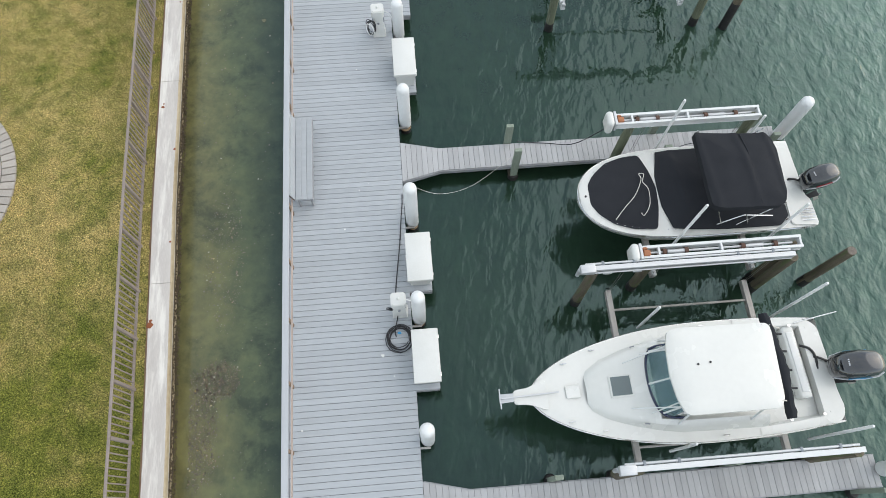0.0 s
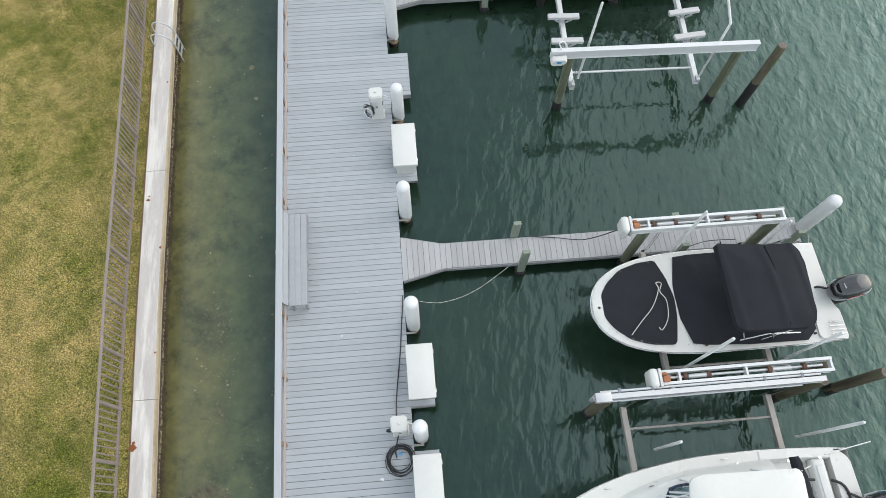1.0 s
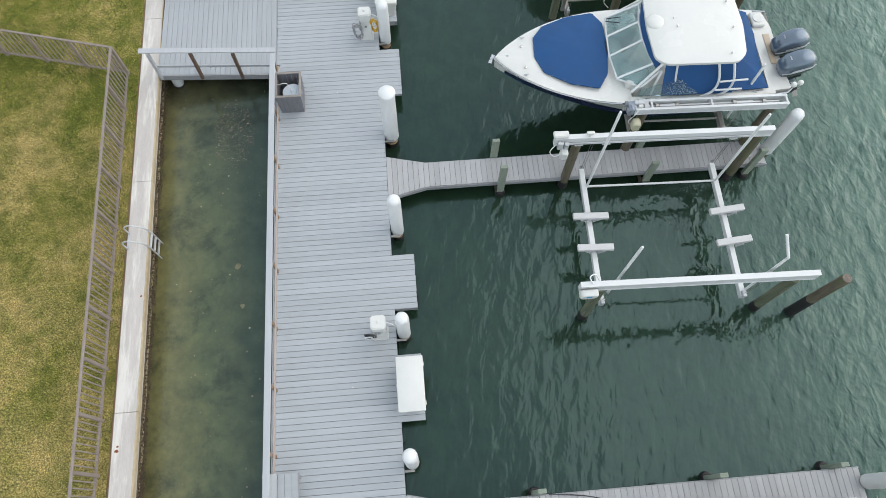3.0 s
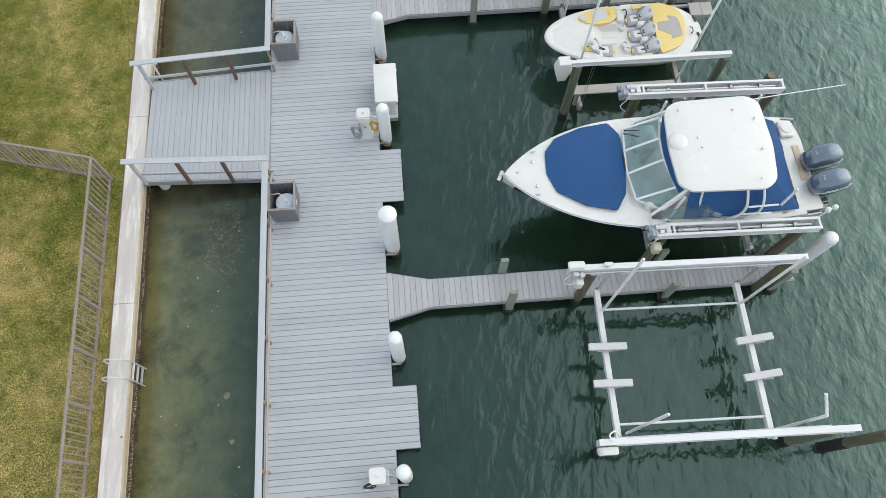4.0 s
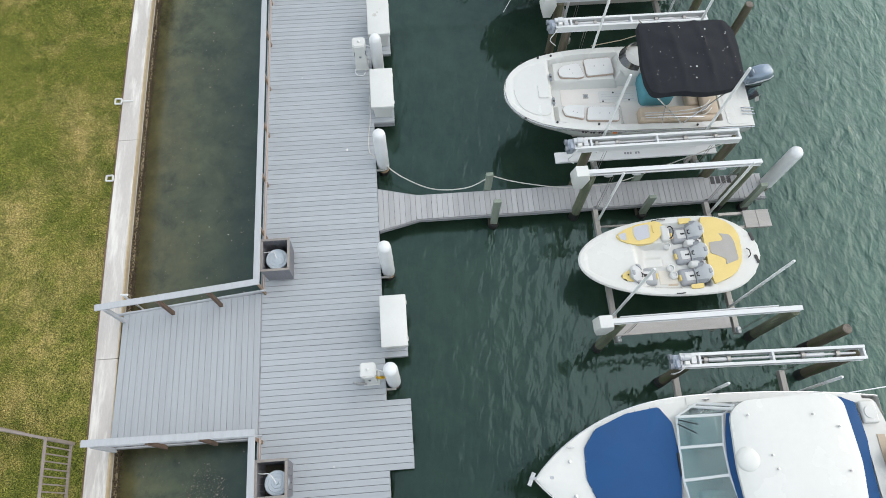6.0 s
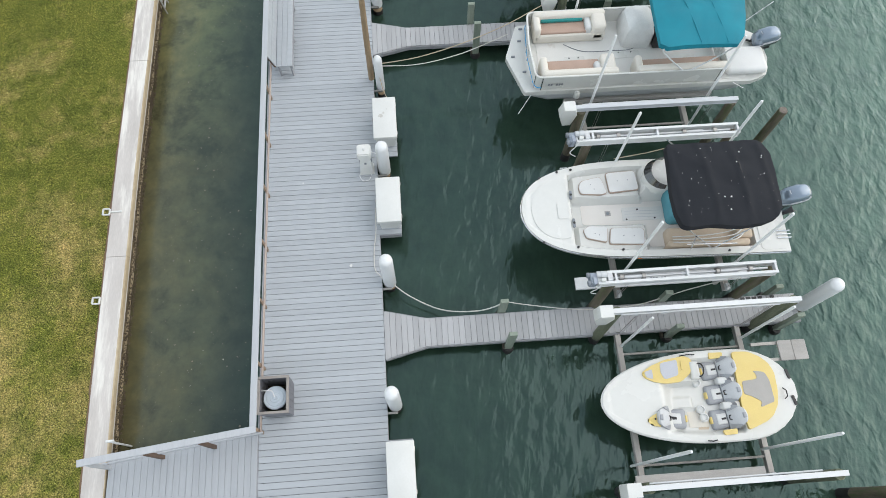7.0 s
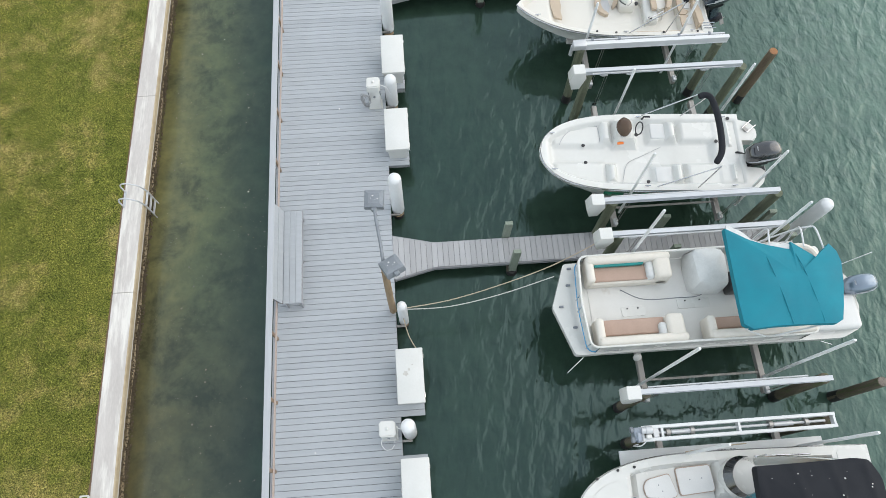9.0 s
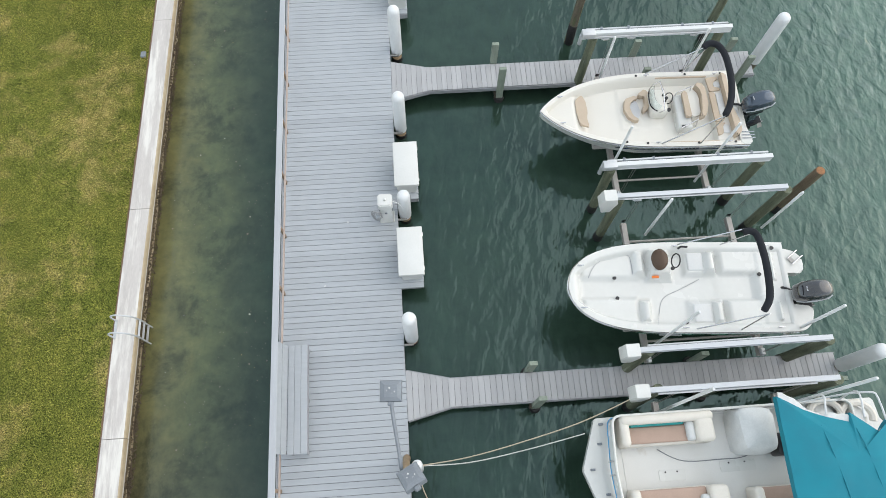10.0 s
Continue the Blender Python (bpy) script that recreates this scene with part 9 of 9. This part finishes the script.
# centre console with tan cushions
def console_boat():
    b = thing("center_console_boat", "white centre console boat with tan cushions and black arch", "boat", (3.84, 42.57, 0.18), "boats on lifts", -1.2)
    h = Hull(5.28, 2.25, 3.0, 1.2, 0.7, 1.0, 1.02, 0.90, flare=0.30)
    hull_parts(h, b)
    for sy in (-1, 1):
        bm = BM()
        add_tube(bm, [(k * h.L, sy * (h.w(k) * 0.99), h.z(k) - 0.18) for k in [0.35 + 0.63 * i / 16 for i in range(17)]], 0.010, 6)
        part("navy_pinstripe", bm, "navy", b, smooth=True)
    moulding(b, "inner_deck", h, 0.66, 0.11, 0.16, [(-0.6, 1.26, -1.0, 1.0, 0.86, 0.40), (2.10, 3.2, -0.47, 0.85, 0.68, 0.05), (4.48, 5.3, -1.1, 1.1, 0.84, 0.06)], "gel_warm")
    slab_part(b, "bow_cushion", [(0.96, 0.40), (1.15, 0.55), (1.23, 0.34), (1.25, 0.04), (1.21, -0.18), (1.25, -0.42), (1.02, -0.34), (0.96, 0.0)], 0.80, 0.87, "tan", 0.05, 0.02)
    # curved seat before the console
    slab_part(b, "front_backrest", [(2.30, 0.42), (2.60, 0.53), (2.66, 0.45), (2.48, 0.37), (2.39, 0.17), (2.45, -0.08), (2.61, -0.22), (2.51, -0.27), (2.33, -0.14), (2.24, 0.10)], 0.66, 0.80, "tan", 0.05, 0.02)
    slab_part(b, "front_seat", [(2.49, 0.37), (2.62, 0.42), (2.68, 0.1), (2.61, -0.2), (2.46, -0.08), (2.40, 0.17)], 0.60, 0.72, "seat_pale", 0.05, 0.02)
    slab_part(b, "console_cushion", [(2.65, 0.54), (2.85, 0.71), (2.96, 0.57), (2.96, 0.32), (2.87, 0.10), (2.73, -0.02), (2.72, 0.10), (2.82, 0.27), (2.83, 0.50), (2.70, 0.47)], 0.66, 0.82, "tan", 0.05, 0.02)
    bm = BM()
    soft_pad(bm, 2.90, 3.34, -0.14, 0.58, 0.60, 1.00, 0.10)
    part("console", bm, "gel_warm", b, smooth=True)
    bm = BM()
    rings = []
    for k in range(13):
        t = -1 + k / 6
        back = abs(t) ** 3 * (1.0 if t < 0 else 0.3)
        rings.append([(2.87 + 0.16 * back, 0.22 + 0.32 * t, 0.98), (2.94 + 0.14 * back, 0.22 + 0.30 * t, 1.20), (2.952 + 0.14 * back, 0.22 + 0.30 * t, 1.19), (2.885 + 0.16 * back, 0.22 + 0.32 * t, 0.97)])
    add_rings(bm, rings)
    part("windscreen", bm, "glass_clear", b, smooth=True)
    bm = BM()
    add_tube(bm, [r_[0] for r_ in rings], 0.018, 6)
    part("screen_seal", bm, "black", b)
    poles(b, "grab_frame", "steel", [[(2.90, 0.54, 1.0), (2.93, 0.54, 1.2), (3.14, 0.64, 1.22), (3.18, 0.2, 1.22), (3.12, -0.22, 1.2), (3.08, -0.16, 1.0)], [(3.14, 0.64, 1.22), (3.30, 0.58, 0.95)]], 0.016)
    bm = BM()
    add_tube(bm, [(3.38 + 0.08 * math.sin(a), 0.28 + 0.15 * math.cos(a), 0.98 + 0.10 * math.sin(a)) for a in [k * math.pi / 9 for k in range(19)]], 0.014, 6)
    part("steering_wheel", bm, "black", b, smooth=True)
    for x, y, z, r_ in ((3.32, 0.28, 0.96, 0.045), (3.34, -0.06, 0.94, 0.05), (3.26, 0.18, 0.99, 0.035), (3.24, 0.36, 0.99, 0.03)):
        disc_part(b, "gauge", x, y, z, r_, "black", 0.05, 10)
    # leaning post over a cooler
    bm = BM()
    soft_pad(bm, 3.55, 3.92, -0.58, 0.44, 0.60, 0.90, 0.05)
    part("cooler_base", bm, "gel", b, smooth=True)
    slab_part(b, "cooler_latch", [(3.62, -0.56), (3.62, -0.50), (3.72, -0.50), (3.72, -0.56)], 0.90, 0.93, "black", 0.01, 0.0)
    slab_part(b, "leaning_cushion", [(3.74, 0.44), (3.88, 0.47), (3.89, -0.30), (3.74, -0.32)], 0.94, 1.02, "tan", 0.05, 0.025)
    slab_part(b, "leaning_pad", [(3.90, 0.46), (4.14, 0.50), (4.16, -0.22), (3.91, -0.30)], 0.86, 0.97, "gel_warm", 0.06, 0.02)
    slab_part(b, "curved_backrest", [(4.08, 0.60), (4.22, 0.68), (4.34, 0.53), (4.34, 0.01), (4.24, -0.33), (4.08, -0.37), (4.16, -0.15), (4.22, 0.27), (4.19, 0.46)], 0.90, 1.10, "tan", 0.05, 0.03)
    poles(b, "post_rail", "steel", [[(3.58, -0.62, 0.6), (3.58, -0.62, 1.0), (4.0, -0.44, 1.06), (4.1, -0.4, 0.6)], [(3.58, 0.34, 0.6), (3.60, 0.42, 1.0), (4.0, 0.56, 1.06), (4.1, 0.58, 0.6)]], 0.016)
    # stern seats
    slab_part(b, "stern_cushion", [(4.52, 0.94), (4.79, 0.97), (4.86, 0.90), (4.71, 0.82), (4.67, 0.66), (4.84, 0.61), (4.84, 0.54), (4.55, 0.52)], 0.82, 0.88, "tan", 0.03, 0.015)
    slab_part(b, "stern_cushion", [(4.53, 0.50), (4.68, 0.47), (4.67, -0.22), (4.82, -0.31), (4.72, -0.41), (4.53, -0.40)], 0.82, 0.88, "tan", 0.03, 0.015)
    slab_part(b, "stern_cushion", [(4.54, -0.43), (4.80, -0.45), (4.70, -0.52), (4.68, -0.76), (4.54, -0.82)], 0.82, 0.88, "tan", 0.03, 0.015)
    for y0_, y1_ in ((0.64, 0.82), (-0.20, 0.46), (-0.74, -0.50)):
        slab_part(b, "seat_insert", [(4.70, y0_), (4.70, y1_), (4.86, y1_), (4.86, y0_)], 0.82, 0.865, "white_vinyl", 0.03, 0.015)
    slab_part(b, "stern_backrest", [(4.88, 1.00), (5.00, 0.92), (4.99, 0.45), (4.98, 0.0), (4.89, 0.0), (4.88, 0.5)], 0.84, 1.04, "tan", 0.03, 0.025)
    slab_part(b, "stern_backrest", [(4.90, -0.06), (4.98, -0.06), (5.08, -0.45), (5.09, -0.80), (4.92, -0.92), (4.91, -0.46)], 0.84, 1.04, "tan", 0.03, 0.025)
    for sy in (-1, 1):
        bm = BM()
        add_bar(bm, (3.16, sy * 0.985, 0.83), (4.54, sy * 0.99, 0.82), 0.05, 0.16, 0.012)
        part("coaming_bolster", bm, "tan", b)
    # folded bimini
    bm = BM()
    add_tube(bm, smooth_curve([(4.03, 1.02, 2.05), (4.18, 1.10, 2.1), (4.38, 1.02, 2.12), (4.50, 0.72, 2.12), (4.53, 0.22, 2.1), (4.48, -0.27, 2.08), (4.37, -0.66, 2.04), (4.22, -0.92, 1.98)], 5), [0.05] + [0.08] * 34 + [0.06], 10)
    part("bimini_boot", bm, "black_canvas", b, "folded bimini in a black boot", smooth=True)
    poles(b, "bimini_leg", "steel", [[(2.9, 1.08, 0.95), (4.05, 1.02, 2.05)], [(3.9, 1.1, 0.92), (4.2, 1.08, 2.06)], [(3.0, -1.04, 0.95), (4.24, -0.92, 1.98)], [(4.0, -1.06, 0.92), (4.3, -0.86, 2.0)]], 0.015)
    bm = BM()
    add_slab(bm, rounded([(5.06, -1.10), (5.06, 1.06), (5.2, 1.0), (5.24, 0.6), (5.16, -0.2), (5.27, -0.6), (5.37, -1.03), (5.30, -1.12)], 0.06), 0.66, 0.92, 0.02)
    part("transom_top", bm, "gel", b, smooth=True)
    stern_steps(b, 5.15, 1.0, 0.93, -0.95, 3)
    for s, sy in ((0.5, 1), (0.75, 1), (0.93, 1), (0.5, -1), (0.75, -1), (0.93, -1), (0.4, -1)):
        bm = BM()
        add_lathe(bm, [(0.032, 0), (0.032, 0.012), (0.015, 0.012)], (s * h.L, sy * (h.w(s) - 0.085), h.z(s) + 0.02), 10)
        part("rod_holder", bm, "black", b)
    for i in range(8):
        if i in (3,):
            continue
        bm = BM()
        s = 0.62 + 0.018 * i
        add_bar(bm, (s * h.L, -(h.w(s) - 0.014), 0.76), (s * h.L + 0.055, -(h.w(s + 0.01) - 0.014), 0.76), 0.012, 0.05)
        part("lettering_bar", bm, "ink", b)
    outboard(b, 5.52, -0.10, 0.78, "ob_navy", 1.05, 18, "silver_decal", 6)
    cleats(b, h, (0.1, 0.55, 0.9))
    return b


jet_boat()
deck_boat()
pontoon()
open_boat()
console_boat()

# ---- loose gear beside the lifts ----
o = thing("side_walk_plank", "pale plank walkway hung beside the yellow boat's lift", "plank", (6.85, 22.92, 0.62))
bm = BM()
add_box(bm, -1.45, 1.45, -0.14, 0.14, -0.05, 0.0, 0.006)
part("plank", bm, "bunk", o)
for x in (-1.25, 1.25):
    bm = BM()
    add_box(bm, x - 0.05, x + 0.05, -0.04, 0.04, -0.7, -0.052)
    part("hanger", bm, "cradle", o)
o = thing("side_walk_plank", "long white aluminium catwalk plank beside the deck boat's lift", "plank", (6.75, 27.45, 0.98))
bm = BM()
add_box(bm, -2.1, 2.1, -0.15, 0.15, -0.06, 0.0, 0.006)
part("plank", bm, "alu_white", o)
bm = BM()
for i in range(6):
    if i != 3:
        add_box(bm, -0.3 + 0.07 * i, -0.25 + 0.07 * i, -0.03, 0.03, 0.0005, 0.004)
part("lettering_bar", bm, "ink_grey", o)
for x in (-1.25, 1.55):
    bm = BM()
    add_box(bm, x - 0.05, x + 0.05, -0.04, 0.04, -0.7, -0.062)
    part("hanger", bm, "cradle", o)
o = thing("side_walk_plank", "long white aluminium catwalk plank between deck boat and far lift beam", "plank", (6.95, 30.43, 0.98))
bm = BM()
add_box(bm, -2.24, 2.24, -0.15, 0.15, -0.06, 0.0, 0.006)
part("plank", bm, "alu_white", o)
for i in range(6):
    if i != 3:
        bm = BM()
        add_box(bm, -0.1 + 0.07 * i, -0.05 + 0.07 * i, -0.03, 0.03, 0.0005, 0.004)
        part("lettering_bar", bm, "ink_grey", o)
for x in (-1.2, 1.5):
    bm = BM()
    add_box(bm, x - 0.05, x + 0.05, -0.04, 0.04, -0.7, -0.062)
    part("hanger", bm, "cradle", o)
o = thing("step_platform", "small pale two-panel step platform on the yellow boat's lift", "platform", (9.72, 25.62, 0.45))
for x0_, x1_ in ((-0.34, 0.0), (0.006, 0.34)):
    bm = BM()
    add_box(bm, x0_, x1_, -0.24, 0.24, -0.05, 0.0, 0.008)
    part("panel", bm, "bunk", o)
for y0_, y1_ in ((0.16, 0.23), (-0.23, -0.16)):
    bm = BM()
    add_box(bm, -0.95, 0.3, y0_, y1_, -0.12, -0.052)
    part("bracket_arm", bm, "cradle", o)
o = thing("mooring_float", "white round mooring float tied beside the pier end", "float", (10.53, 8.40, -0.1))
bm = BM()
add_lathe(bm, [(0.01, -0.12), (0.085, -0.085), (0.12, 0.0), (0.085, 0.085), (0.01, 0.12)], n=16)
part("ball", bm, "white_plastic", o, smooth=True)
bm = BM()
add_tube(bm, [(0, 0, 0.1), (-0.1, 0.1, 0.3), (-0.12, 0.2, 0.42)], 0.008, 5)
part("line", bm, "rope", o)
o = thing("mooring_float", "round red float hanging beside the pier end", "float", (9.95, 8.36, 0.0))
bm = BM()
add_lathe(bm, [(0.01, -0.15), (0.075, -0.13), (0.13, -0.075), (0.15, 0.0), (0.13, 0.075), (0.075, 0.13), (0.01, 0.15)], n=20)
part("ball", bm, "orange", o, smooth=True)
bm = BM()
add_tube(bm, [(0, 0, 0.14), (0.05, 0.06, 0.35), (0.0, 0.16, 0.48)], 0.008, 5)
part("line", bm, "rope", o)
o = thing("pier_grate", "dark slotted drain grate in the pier boards", "grate", (9.28, 27.0, 0.004))
for x in (-0.24, -0.09, 0.06, 0.21, 0.52):
    bm = BM()
    add_box(bm, x - 0.055, x + 0.055, -0.11, 0.11, 0.0, 0.006)
    part("slot", bm, "black", o)

# ---- deck boards ----


def board_mesh(name, length, material, taper=0.0, along_y=False):
    """One board with eased edges; local x runs along it."""
    w, t, c = BW / 2, 0.028, 0.006
    sec = [(-w, -t), (w, -t), (w, -c), (w - c, 0.0), (-w + c, 0.0), (-w, -c)]
    bm = BM()
    add_rings(bm, [[(x, y, z) for y, z in sec] for x in (0, length)])
    if along_y:
        bmesh.ops.rotate(bm, verts=bm.verts, matrix=Matrix.Rotation(radians(90), 3, 'Z'))
    return mesh_of(name, bm, M[material])


long_board = board_mesh("board", PX1 - DX0, "deck")
short_board = board_mesh("board", DX1 - DX0, "deck")
rest_v, rest_f = [], []
tmpl = {True: long_board, False: short_board}
y = -7.9
i = 0
while y < 61.8:
    wide = any(a - 0.02 < y < a + 1.48 for a in PLATFORMS)
    q = random.Random(i)
    dz, dx = q.uniform(-0.0015, 0.0015), q.uniform(-0.004, 0.004)
    if 1.2 < y < 44.4:
        ob = new("board", tmpl[wide])
        ob.parent = dock
        ob.location = (DX0 + dx, y, dz)
    else:
        k = len(rest_v)
        rest_v += [(v.co.x + DX0 + dx, v.co.y + y, v.co.z + dz) for v in tmpl[wide].vertices]
        rest_f += [[k + j for j in p.vertices] for p in tmpl[wide].polygons]
    y += PITCH
    i += 1
me = bpy.data.meshes.new("far_boards")
me.from_pydata(rest_v, [], rest_f)
me.materials.append(M["deck"])
fb = new("far_boards", me)
fb.parent = dock
tagged(fb, "further grey dock boards", kind="stuff")

pier_mesh = {}
for f, h in piers:
    x = 0.075
    i = 0
    while x < FEND - 0.05:
        ha, hb = (h + 0.26 * max(0.0, 1 - (x + d) / 1.05) - 0.004 for d in (-BW / 2, BW / 2))
        key = (round(ha, 3), round(hb, 3))
        if key not in pier_mesh:
            bm = BM()
            w, c = BW / 2, 0.006
            sec = [(-w, -0.028), (w, -0.028), (w, -c), (w - c, 0.0), (-w + c, 0.0), (-w, -c)]
            add_rings(bm, [[(u, sg * (ha + (hb - ha) * (u + w) / BW), z) for u, z in sec] for sg in (-1, 1)])
            pier_mesh[key] = mesh_of("board", bm, M["pier_deck"])
        ob = new("board", pier_mesh[key])
        ob.parent = f
        q = random.Random(i * 7 + int(h * 1000))
        ob.location = (x, q.uniform(-0.003, 0.003), q.uniform(-0.002, 0.002))
        x += 0.142
        i += 1

x = GX0 + 0.08
while x < GX1:
    far = ramp_far(x)
    ob = new("board", board_mesh("board", far - 21.16, "ramp_deck", along_y=True))
    ob.parent = gang
    ob.matrix_local = pose(x, 21.16, ramp_z(x), 0, math.degrees(math.atan2(0.28, GX1 - GX0)), 0)
    x += 0.1405
